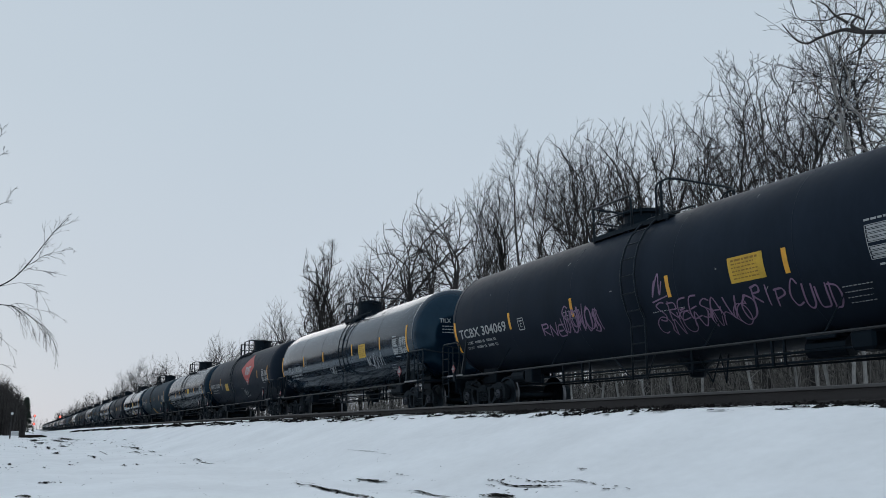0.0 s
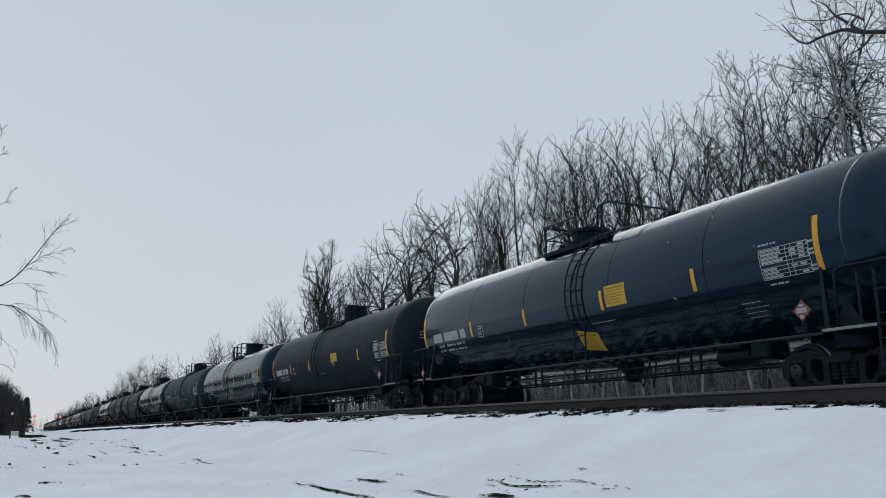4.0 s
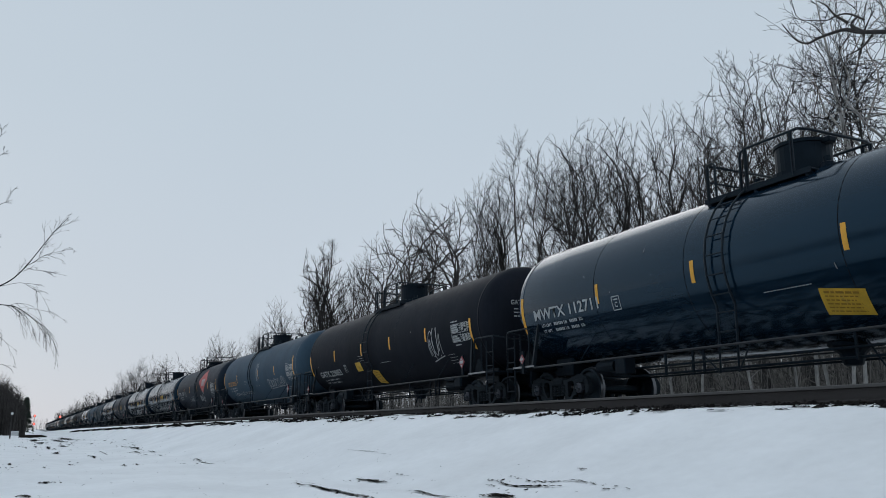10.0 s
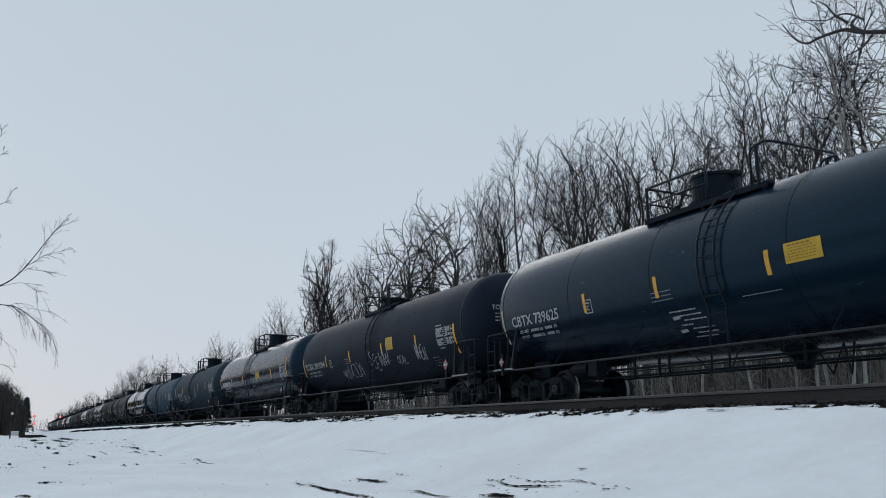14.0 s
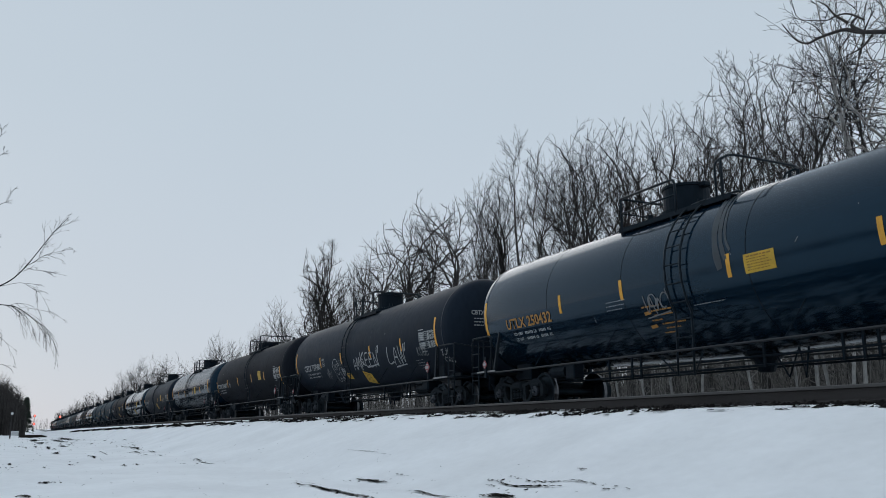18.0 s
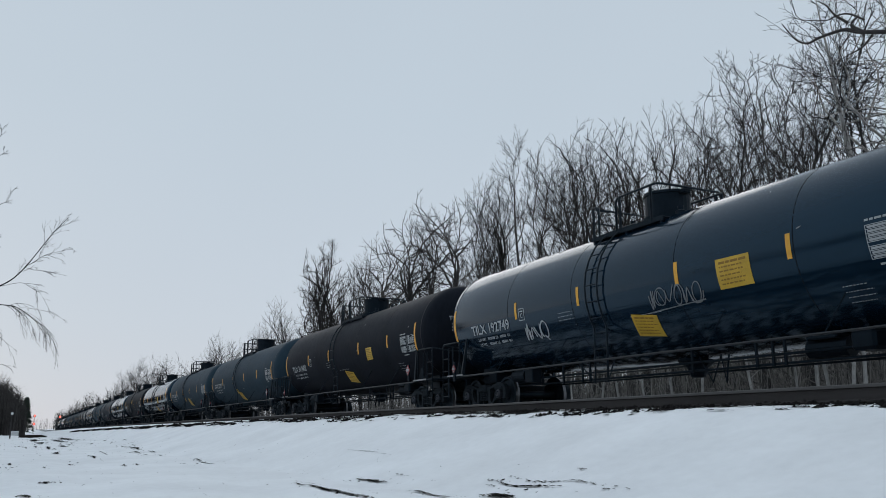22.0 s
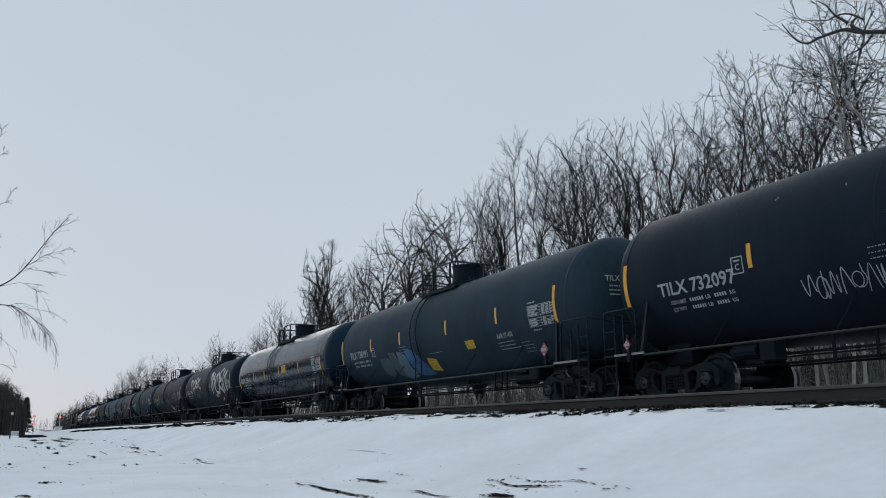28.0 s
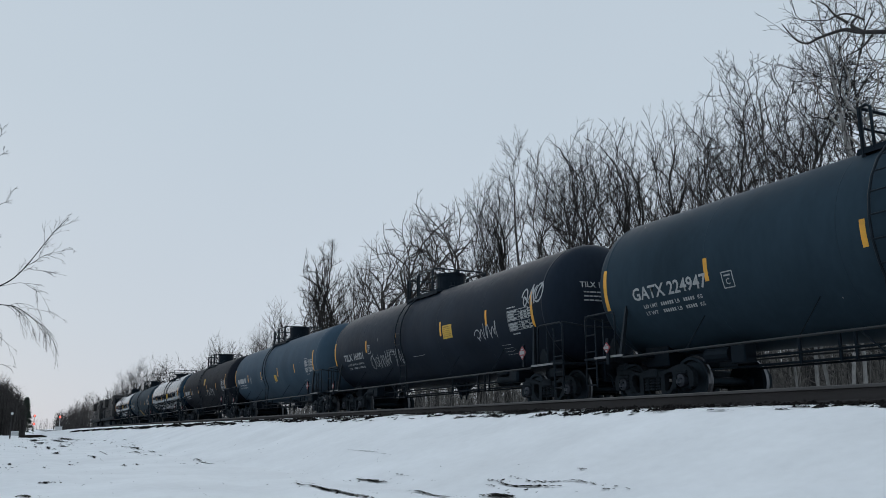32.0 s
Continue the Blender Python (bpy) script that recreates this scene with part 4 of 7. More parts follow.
def sprayed_word(tank, seed, letters, u0, v0, w, h, colour, thick, climb=0.0, flare=0.0):
    """Letters sprayed freehand: uneven, slanting, overlapping a little; flare adds quick dashes above."""
    rnd = random.Random(seed)
    bm = bmesh.new()
    step = w / len(letters)
    for i, c in enumerate(letters):
        k, dv = rnd.uniform(0.92, 1.14), rnd.uniform(-0.07, 0.07) * h
        for line in STROKES[c]:
            pts = []
            for a, b in line:
                a, b = a + rnd.uniform(-.05, .05), b * k + rnd.uniform(-.05, .05)
                pts.append((u0 + (i + a * 1.05) * step + 0.16 * b * h, v0 + dv + b * h + climb * i / len(letters)))
            stroke(bm, spline(pts, 6), thick * rnd.uniform(0.85, 1.15), over_tank)
    if flare:
        for q in range(2):
            a = u0 + w * (1.04 + 0.07 * q)
            stroke(bm, spline([(a, v0 + h * 0.62), (a + 0.05, v0 + h * 0.9), (a + 0.12, v0 + h * 1.1)], 4), thick, over_tank)
        stroke(bm, spline([(u0 + w * 0.3, v0 - h * 0.22), (u0 + w * 0.6, v0 - h * 0.18), (u0 + w * 0.95, v0 - h * 0.14)], 4), thick, over_tank)
    part("graffiti", bm, GRAFFITI[colour], tank, colour + " sprayed graffiti letters")


def sprayed_face(tank, u, v, w, h, colour, thick):
    """A round ghost-like doodle with two eyes and a wavy hem."""
    bm = bmesh.new()
    outline = [(0.05, 0.05), (0.12, 0.5), (0.02, 0.75), (0.3, 1.0), (0.65, 1.02), (0.9, 0.72), (0.78, 0.45), (0.95, 0.05), (0.75, 0.2), (0.6, 0.0), (0.45, 0.2), (0.25, 0.0), (0.05, 0.05)]
    stroke(bm, spline([(u + a * w, v + b * h) for a, b in outline], 5), thick, over_tank)
    for cu2 in (0.33, 0.6):
        stroke(bm, [(u + (cu2 + 0.1 * math.cos(q * 0.7)) * w, v + (0.7 + 0.12 * math.sin(q * 0.7)) * h) for q in range(10)], thick * 0.8, over_tank)
    stroke(bm, spline([(u + 0.3 * w, v + 0.42 * h), (u + 0.48 * w, v + 0.34 * h), (u + 0.66 * w, v + 0.44 * h)], 4), thick * 0.8, over_tank)
    part("graffiti", bm, GRAFFITI[colour], tank, colour + " sprayed ghost doodle")


def big_tag(tank, u0, v0, w, h, colour, thick):
    """Four tall brushed letter shapes, swelling strokes."""
    bm = bmesh.new()
    glyphs = ([(0.01, 0.99), (0.06, 0.69), (0.09, 0.42), (0.14, 0.13)],
              [(0.06, 0.72), (0.08, 0.94), (0.13, 0.79), (0.17, 0.52), (0.21, 0.31)],
              [(0.2, 0.65), (0.22, 0.88), (0.26, 0.61), (0.31, 0.33), (0.36, -0.01)],
              [(0.43, 0.81), (0.36, 0.75), (0.32, 0.51), (0.31, 0.26), (0.38, 0.14), (0.48, 0.15), (0.54, 0.34), (0.55, 0.58), (0.5, 0.76), (0.42, 0.88)],
              [(0.41, 0.69), (0.44, 0.52)],
              [(0.68, 0.97), (0.63, 0.98), (0.56, 0.89), (0.54, 0.77), (0.6, 0.63), (0.68, 0.56)],
              [(0.65, 0.55), (0.58, 0.53), (0.54, 0.43), (0.58, 0.32), (0.66, 0.22), (0.73, 0.09)],
              [(0.7, 0.43), (0.72, 0.25), (0.74, 0.12)],
              [(0.76, 0.94), (0.74, 0.69), (0.77, 0.45), (0.81, 0.14)],
              [(0.81, 0.59), (0.85, 0.76), (0.9, 0.88)],
              [(0.9, 0.88), (0.88, 0.6), (0.9, 0.32), (0.93, 0.16), (1.0, 0.07)])
    for g in glyphs:
        stroke(bm, spline([(u0 + a * w, v0 + b * h) for a, b in g], 6), thick, over_tank)
    part("graffiti", bm, GRAFFITI[colour], tank, "large silver brushed graffiti letters")


def ragged_lines(bm, rnd, u, v, w, rows, pitch, tall, place=on_tank):
    """Rows of small print, as bars broken into words."""
    for r in range(rows):
        c = u
        end = u + w * rnd.uniform(0.75, 1.0)
        while c < end:
            ln = min(rnd.uniform(1.2, 4.0) * tall, end - c)
            strip(bm, c, v - r * pitch, c + ln, v - r * pitch, tall, place, 1)
            c += ln + max(tall * 0.5, 0.022)


def mark_car(car, tank, spec, seed):
    """All that is painted on or stuck to one car's near side and leading head."""
    rnd = random.Random(seed)
    mark = M_ORANGE_MARK if spec.get("orange") else M_WHITE
    owner, num = spec.get("mark") or ("", "")
    # stripe places, stripe top, mark start, mark width, mark foot, class box (u, v)
    lay = {"TILX": ((-4.2, -1.5, 1.95, 4.75), 0.09, -6.6, 2.02, -0.53, -4.28, -0.39), "TCBX": ((-4.55, -1.78, 1.48, 4.35), -0.13, -7.35, 2.6, -0.56, -4.15, -0.62),
           "CTCX": ((-4.6, -1.92, 1.2, 4.1), 0.0, -6.89, 2.0, -0.62, -4.4, -0.66), "UTLX": ((-3.96, -1.70, 1.07, 4.0), 0.0, -6.56, 2.08, -0.56, -4.3, -0.5),
           "MWTX": ((-4.3, -1.73, 1.23, 4.47), 0.04, -7.1, 2.6, -0.48, -4.02, -0.6), "GATX": ((-4.48, -1.5, 1.2, 4.1), 0.02, -6.72, 2.12, -0.50, -4.22, -0.6),
           "BRGX": ((-4.57, -1.73, 1.56, 4.3), 0.0, -6.65, 1.88, -0.50, -4.4, -0.62)}.get(owner, ((-4.58, -1.77, 1.4, 4.25), -0.12, -7.0, 2.2, -0.50, -4.2, -0.6))
    if owner == "TILX":
        lay = lay[:5] + ((-4.62 if num.startswith("73") else -4.06), -0.39)
    if owner == "CBTX" and num.startswith("739"):
        lay = ((-4.28, -2.07, 0.65, 3.9), -0.10, -7.15, 2.1, -0.53, -4.0, -0.55)
    short, bv, w0, wide, foot, cu, cv = lay
    short = spec.get("bars", short)
    foot = spec.get("foot", foot)
    w0 = spec.get("at", w0)
    wide = spec.get("wide", wide)
    cu, cv = spec.get("box", (cu, cv))
    low = owner == "TCBX" or (owner == "CBTX" and num.startswith("739"))
    ev = spec.get("ev", -0.06 if low else {"CTCX": 0.5, "MWTX": 0.13}.get(owner, 0.28))
    fu = spec.get("fu", 7.06)
    for u in (spec.get("eu", -7.58), fu):
        bm = bmesh.new()
        pale = num in ("739590", "739625") and u < 0
        strip(bm, u, ev - 0.90, u, ev, 0.08 if pale else 0.11, on_tank, 8)
        part("end_stripe", bm, M_PALE_TAPE if pale else M_YELLOW, tank, "dirty pale stripe" if pale else "tall yellow reflective stripe")
    for u in short:
        bm = bmesh.new()
        pale = owner == "UTLX" and num.startswith("256") and u < 3
        strip(bm, u, bv - 0.43, u, bv, 0.08 if pale else 0.10, on_tank, 4)
        part("side_stripe", bm, M_PALE_TAPE if pale else M_YELLOW, tank, "short dirty pale stripe" if pale else "short yellow reflective stripe")
    # reporting mark
    if num:
        bm = text_mesh(owner + " " + num, 0.25, lambda a, b: on_tank(w0 + a, foot + b, 0.012), wide)
        part("reporting_mark", bm, mark, tank, "stencilled reporting mark")
        bm = text_mesh(owner + " " + num, 0.13, lambda a, b: on_head(-0.86 + a, 0.32 + b), 0.92)
        part("head_mark", bm, mark, tank, "small reporting mark on the tank head")
    else:
        bm = bmesh.new()
        ragged_lines(bm, rnd, w0, -0.40, 2.1, 1, 0.3, 0.26)
        part("reporting_mark", bm, mark, tank, "worn illegible reporting mark")
    bm = text_mesh("LD LMT", 0.075, lambda a, b: on_tank(w0 + 0.25 + a, foot - 0.19 + b, 0.012), 0.42)
    for words, u, v in (("LT WT", 0.25, -0.34), ("LB", 1.17, -0.19), ("LB", 1.17, -0.34), ("KG", 1.78, -0.19), ("KG", 1.78, -0.34)):
        more = text_mesh(words, 0.075, lambda a, b: on_tank(w0 + u + a, foot + v + b, 0.012), 0.36 if u < 1 else 0.13)
        tmp = bpy.data.meshes.new("tmp")
        more.to_mesh(tmp)
        more.free()
        bm.from_mesh(tmp)
        bpy.data.meshes.remove(tmp)
    for v in (-0.155, -0.305):
        for u in (0.76, 1.40):
            for q in range(6 if u < 1 else 5):
                strip(bm, w0 + u + q * 0.062, foot + v, w0 + u + q * 0.062 + 0.042, foot + v, 0.07, on_tank, 1)
    part("weight_print", bm, M_WHITE, tank)["kind"] = "stuff"
    bm = bmesh.new()
    ragged_lines(bm, rnd, -0.78, 0.20, 0.62, 3, 0.10, 0.035, on_head)
    part("head_print", bm, M_WHITE, tank)["kind"] = "stuff"
    # class box
    if owner != "UTLX":
        bm = bmesh.new()
        for a, b, c, d in ((0, 0, .25, 0), (0, .29, .25, .29), (0, 0, 0, .29), (.25, 0, .25, .29)):
            strip(bm, cu + a, cv + b, cu + c, cv + d, 0.022, on_tank, 2)
        strip(bm, cu + 0.05, cv + 0.225, cu + 0.20, cv + 0.225, 0.03, on_tank, 1)
        part("class_box", bm, M_WHITE, tank)
        bm = text_mesh("C", 0.11, lambda a, b: on_tank(cu + 0.075 + a, cv + 0.06 + b, 0.012), 0.10)
        part("class_letter", bm, M_WHITE, tank)
    # inspection table
    if spec.get("table", True):
        tu, tv, tw, th = fu - 1.18 - spec.get("tgap", 0.0), -0.61, 1.02, 0.52
        bm = bmesh.new()
        for k in range(9):
            v = tv + th * k / 8
            strip(bm, tu, v, tu + tw, v, 0.012, on_tank, 2)
            if k < 8 and k != 3:
                for c in range(4):
                    if c == 0 or rnd.random() < 0.85:
                        a = tu + (0.03 if c == 0 else 0.46 + 0.175 * c)
                        strip(bm, a, v + th / 16, a + (rnd.uniform(0.28, 0.46) if c == 0 else 0.13), v + th / 16, 0.036, on_tank, 1)
        for a in (0, 0.55, 0.66, 1):
            strip(bm, tu + tw * a, tv, tu + tw * a, tv + th, 0.012, on_tank, 4)
        ragged_lines(bm, rnd, tu, tv + th + 0.08, 0.45, 1, 0.1, 0.034)
        ragged_lines(bm, rnd, tu + 0.1, tv - 0.09, 0.4, 1, 0.1, 0.034)
        part("inspection_table", bm, M_WHITE, tank, "white stencilled inspection table")
    bm = bmesh.new()
    ragged_lines(bm, rnd, 5.2, -0.95, 0.55, 4, 0.10, 0.016)
    ragged_lines(bm, rnd, -0.2 + rnd.uniform(-0.5, 2), -0.80, 1.0, 1, 0.12, 0.016)
    if rnd.random() < 0.6:
        ragged_lines(bm, rnd, -2.2 + rnd.uniform(-0.4, 0.6), -0.42, 0.7, 3, 0.085, 0.014)
    part("small_print", bm, M_WHITE, tank)["kind"] = "stuff"
    if spec.get("block"):
        # rows of small print with two pale arrow heads
        nu, nv = spec["block"]
        bm = bmesh.new()
        for k in range(7):
            ragged_lines(bm, rnd, nu + 0.05 * k + (0.18 if k % 3 else 0.0), nv - 0.10 * k, rnd.uniform(0.3, 0.75), 1, 0.1, 0.03)
        for k in (1, 4):
            strip(bm, nu + 0.02, nv - 0.10 * k - 0.04, nu + 0.22, nv - 0.10 * k - 0.02, 0.07, on_tank, 1)
        part("small_print", bm, mark, tank)["kind"] = "stuff"
    # yellow notices: (u, v, w, h, turn)
    for u, v, w, h, turn in spec.get("panels", ()):
        bm = bmesh.new()
        c, s = math.cos(radians(turn)), math.sin(radians(turn))

        def turned(a, b, lift=0.008):
            return on_tank(u + a * c - b * s, v + a * s + b * c, lift)
        for r in range(4):
            strip(bm, -w / 2, h * (r - 1.5) / 4, w / 2, h * (r - 1.5) / 4, h / 4, turned, 2)
        bmesh.ops.remove_doubles(bm, verts=bm.verts, dist=0.001)
        p = part("notice_panel", bm, M_PANEL, tank, "yellow printed notice panel")
        bm = bmesh.new()
        for k in range(6):
            ragged_lines(bm, rnd, -w * 0.40, h * (0.36 - 0.14 * k), w * 0.82, 1, 0.1, h * (0.08 if k == 0 else 0.05), lambda a, b: turned(a, b, 0.011))
        part("notice_print", bm, M_PANEL_INK, tank)["kind"] = "stuff"
    if spec.get("diamond"):
        du, dv, r = spec["diamond"]
        bm = bmesh.new()
        n = 10
        top, right, foot_, left = [Vector(c) for c in ((0.14, 1.24), (1.50, 0.40), (0.04, -0.50), (-1.43, 0.39))]
        grid = []
        for i in range(n + 1):
            grid.append([])
            for j in range(n + 1):
                p = top.lerp(right, i / n).lerp(left.lerp(foot_, i / n), j / n)
                grid[-1].append(bm.verts.new(on_tank(du + p.x * r, dv + p.y * r, 0.009)))
        for i in range(n):
            for j in range(n):
                bm.faces.new((grid[i][j], grid[i + 1][j], grid[i + 1][j + 1], grid[i][j + 1]))
        part("diamond_emblem", bm, M_RED, tank, "large red diamond emblem with pale slanted shapes")
        bm = bmesh.new()

        def lift(a, b):
            return on_tank(du + a + 0.25 * b, dv + b, 0.013)
        for a, w in ((-0.40, 0.12), (-0.22, 0.12), (-0.04, 0.12), (0.17, 0.12), (0.30, 0.12), (0.52, 0.13)):
            strip(bm, a, 0.02, a, 0.46, w, lift, 5)
        for a, w, b in ((-0.22, 0.44, 0.42), (0.26, 0.26, 0.42), (0.26, 0.24, 0.06), (0.52, 0.36, 0.43)):
            strip(bm, a - w / 2, b, a + w / 2, b, 0.09, lift, 3)
        for k in range(5):
            hw = 0.20 - 0.065 * abs(k - 2)
            strip(bm, 0.10 - hw, -0.16 - 0.085 * k, 0.10 + hw, -0.16 - 0.085 * k, 0.042, lift, 2)
        part("emblem_print", bm, M_WHITE, tank)
    if spec.get("scuff"):
        for q in range(7):
            u = 1.18 + 0.085 * q + rnd.uniform(-0.04, 0.04)
            a, b = rnd.uniform(-0.6, 0.3) + 0.05 * q, rnd.uniform(1.35, 1.75)
            bm = bmesh.new()
            stroke(bm, spline([(u + 0.10, a), (u + rnd.uniform(-.04, .04), (a + b) / 2), (u - 0.14, b)], 6), rnd.uniform(0.035, 0.10), lambda c, d: on_tank(c, d, 0.005 + 0.0005 * q))
            part("worn_streak", bm, GRAFFITI["faded"], tank, "pale scuffed streak beside the ladder")
    for words, u, v, w in spec.get("stencil", ()):
        bm = text_mesh(words, 0.13, lambda a, b: on_tank(u + a, v + b, 0.012), w)
        part("stencilled_note", bm, M_WHITE, tank, "white stencilled letters")
        bm = bmesh.new()
        ragged_lines(bm, rnd, u - 0.05, v - 0.12, 1.0, 3, 0.10, 0.022)
        part("small_print", bm, M_WHITE, tank)["kind"] = "stuff"
    if spec.get("outline"):
        bm = bmesh.new()
        for line in spec["outline"]:
            stroke(bm, spline(line, 4), 0.042, over_tank)
        part("graffiti", bm, GRAFFITI["white"], tank, "bold white outlined sprayed letters")
    if spec.get("note"):
        nu, nv = spec["note"]
        bm = text_mesh("THERMAL PROTECTION", 0.07, lambda a, b: on_tank(nu + a, nv + b, 0.012), 0.80)
        part("small_lettering", bm, M_WHITE, tank, "small white stencilled words")
    # chips and scratches
    bm = bmesh.new()
    for q in range(rnd.randint(3, 9)):
        u, v, a, ln = rnd.uniform(-7.2, 6.8), rnd.choice((rnd.uniform(0.4, 1.4), rnd.uniform(-1.2, 0.3))), rnd.uniform(0, 3.14), rnd.uniform(0.02, 0.11)
        strip(bm, u, v, u + ln * math.cos(a), v + ln * math.sin(a), rnd.uniform(0.010, 0.026), on_tank, 2)
    part("paint_chips", bm, GRAFFITI["chip"], tank)["kind"] = "stuff"
    if spec.get("spill"):
        bm = bmesh.new()
        for q, (a, w) in enumerate(((0.95, 0.16), (1.10, 0.10), (1.22, 0.06))):
            stroke(bm, spline([(a - 0.25, 1.75), (a - 0.1, 1.0 - 0.1 * q), (a, 0.3), (a + 0.12, -0.25 + 0.15 * q)], 8), w, lambda c, d: on_tank(c, d, 0.005 + 0.0006 * q))
        part("spill_stain", bm, GRAFFITI["faded"], tank, "pale spill stain running down from the manway")
    for g in spec.get("tags", ()):
        scrawl(tank, *g)
    for g in spec.get("words", ()):
        sprayed_word(tank, *g)
    for g in spec.get("face", ()):
        sprayed_face(tank, *g)
    for g in spec.get("big", ()):
        big_tag(tank, *g)
    for depth, (colour, edge) in enumerate(SPRAYED_FILLS if spec.get("cloud") else ()):
        # a filled letter, row by row between its two sides
        lo, hi = min(p[1] for p in edge), max(p[1] for p in edge)
        bm = bmesh.new()
        rows = []
        for q in range(25):
            v = lo + (hi - lo) * (0.01 + 0.98 * q / 24)
            cross = [a + (c - a) * (v - b) / (d - b) for (a, b), (c, d) in zip(edge, edge[1:] + edge[:1]) if (b - v) * (d - v) < 0]
            l, r = min(cross) + rnd.uniform(-0.02, 0.02), max(cross) + rnd.uniform(-0.02, 0.02)
            rows.append([bm.verts.new(on_tank(l + (r - l) * w / 4, v, 0.007 + 0.0012 * depth)) for w in range(5)])
        for a, b in zip(rows, rows[1:]):
            for w in range(4):
                bm.faces.new((a[w], a[w + 1], b[w + 1], b[w]))
        part("graffiti", bm, GRAFFITI[colour], tank, {"moss": "dull green sprayed letter", "dust": "grey sprayed letter", "mist": "pale blue sprayed letter", "azure": "bright blue sprayed letter"}[colour])


# soft filled letters as outlines (along, up)
SPRAYED_FILLS = [
    ("moss", [(-4.08, -0.65), (-3.4, -0.68), (-3.16, -0.9), (-3.41, -1.29), (-3.82, -1.46), (-4.18, -1.25), (-4.17, -0.93)]),
    ("dust", [(-3.26, -0.52), (-2.83, -0.51), (-2.69, -0.66), (-2.52, -0.97), (-2.5, -1.22), (-2.82, -1.54), (-3.18, -1.4), (-3.22, -0.92)]),
    ("mist", [(-2.55, -0.51), (-2.13, -0.59), (-1.85, -0.79), (-1.92, -1.12), (-1.77, -1.34), (-1.86, -1.54), (-2.57, -1.64), (-2.77, -1.43), (-2.56, -1.08), (-2.55, -0.79)]),
    ("azure", [(-1.94, -0.54), (-1.6, -0.51), (-1.23, -0.61), (-0.94, -0.84), (-0.69, -1.15), (-0.46, -1.5), (-0.96, -1.55), (-1.6, -1.51), (-1.75, -1.15), (-1.85, -0.79)]),
]
HI = (1.55, -0.24, 0.74, 0.34, 0)
LO = (-0.8, -1.32, 0.62, 0.60, -8)
# bold outlined letters, a spiral in one of them, as strokes (along, up)
OUTLINE_TAG = [
    [(-3.66, -0.46), (-3.2, -0.51), (-2.72, -0.49), (-2.69, -0.59), (-2.7, -0.84), (-2.69, -1.06)],
    [(-3.66, -0.46), (-3.64, -0.79), (-3.63, -1.07), (-3.23, -1.08)],
    [(-3.24, -1.09), (-3.6, -1.15), (-3.71, -1.33), (-3.21, -1.49), (-2.61, -1.45), (-2.45, -1.3), (-2.62, -1.14), (-3.09, -1.07)],
    [(-2.71, -0.53), (-2.17, -0.52), (-1.68, -0.54), (-1.73, -0.79), (-1.72, -1.01)],
    [(-2.17, -0.52), (-2.13, -0.77), (-2.19, -0.99), (-2.04, -0.98)],
    [(-1.64, -0.62), (-1.47, -0.5), (-1.26, -0.54), (-1.11, -0.76), (-1.11, -1.06), (-1.08, -1.34), (-1.29, -1.47), (-1.74, -1.28)],
    [(-1.52, -0.83), (-1.45, -0.7), (-1.28, -0.7), (-1.25, -0.79), (-1.4, -0.84), (-1.4, -0.77)],
    [(-1.86, -1.03), (-1.61, -1.12), (-1.43, -1.37)],
    [(-1.13, -0.6), (-0.59, -0.55), (-0.2, -0.54), (-0.18, -0.84), (-0.16, -1.17), (0.14, -1.25)],
    [(-0.18, -1.2), (-0.55, -1.18), (-0.84, -1.19), (-0.46, -1.25), (-0.18, -1.41), (-0.3, -1.64), (-0.72, -1.72), (-1.09, -1.57), (-1.33, -1.43)],
    [(-0.12, -0.96), (-0.11, -1.11), (0.01, -1.0), (0.01, -1.16), (0.2, -0.99)],
    [(0.24, -1.01), (0.11, -1.27), (0.24, -1.24), (0.16, -1.12), (0.31, -1.05)],
    [(1.54, -0.8), (1.96, -0.81), (2.33, -0.81)],
    [(2.58, -0.71), (2.67, -0.78), (2.78, -0.86)],
]
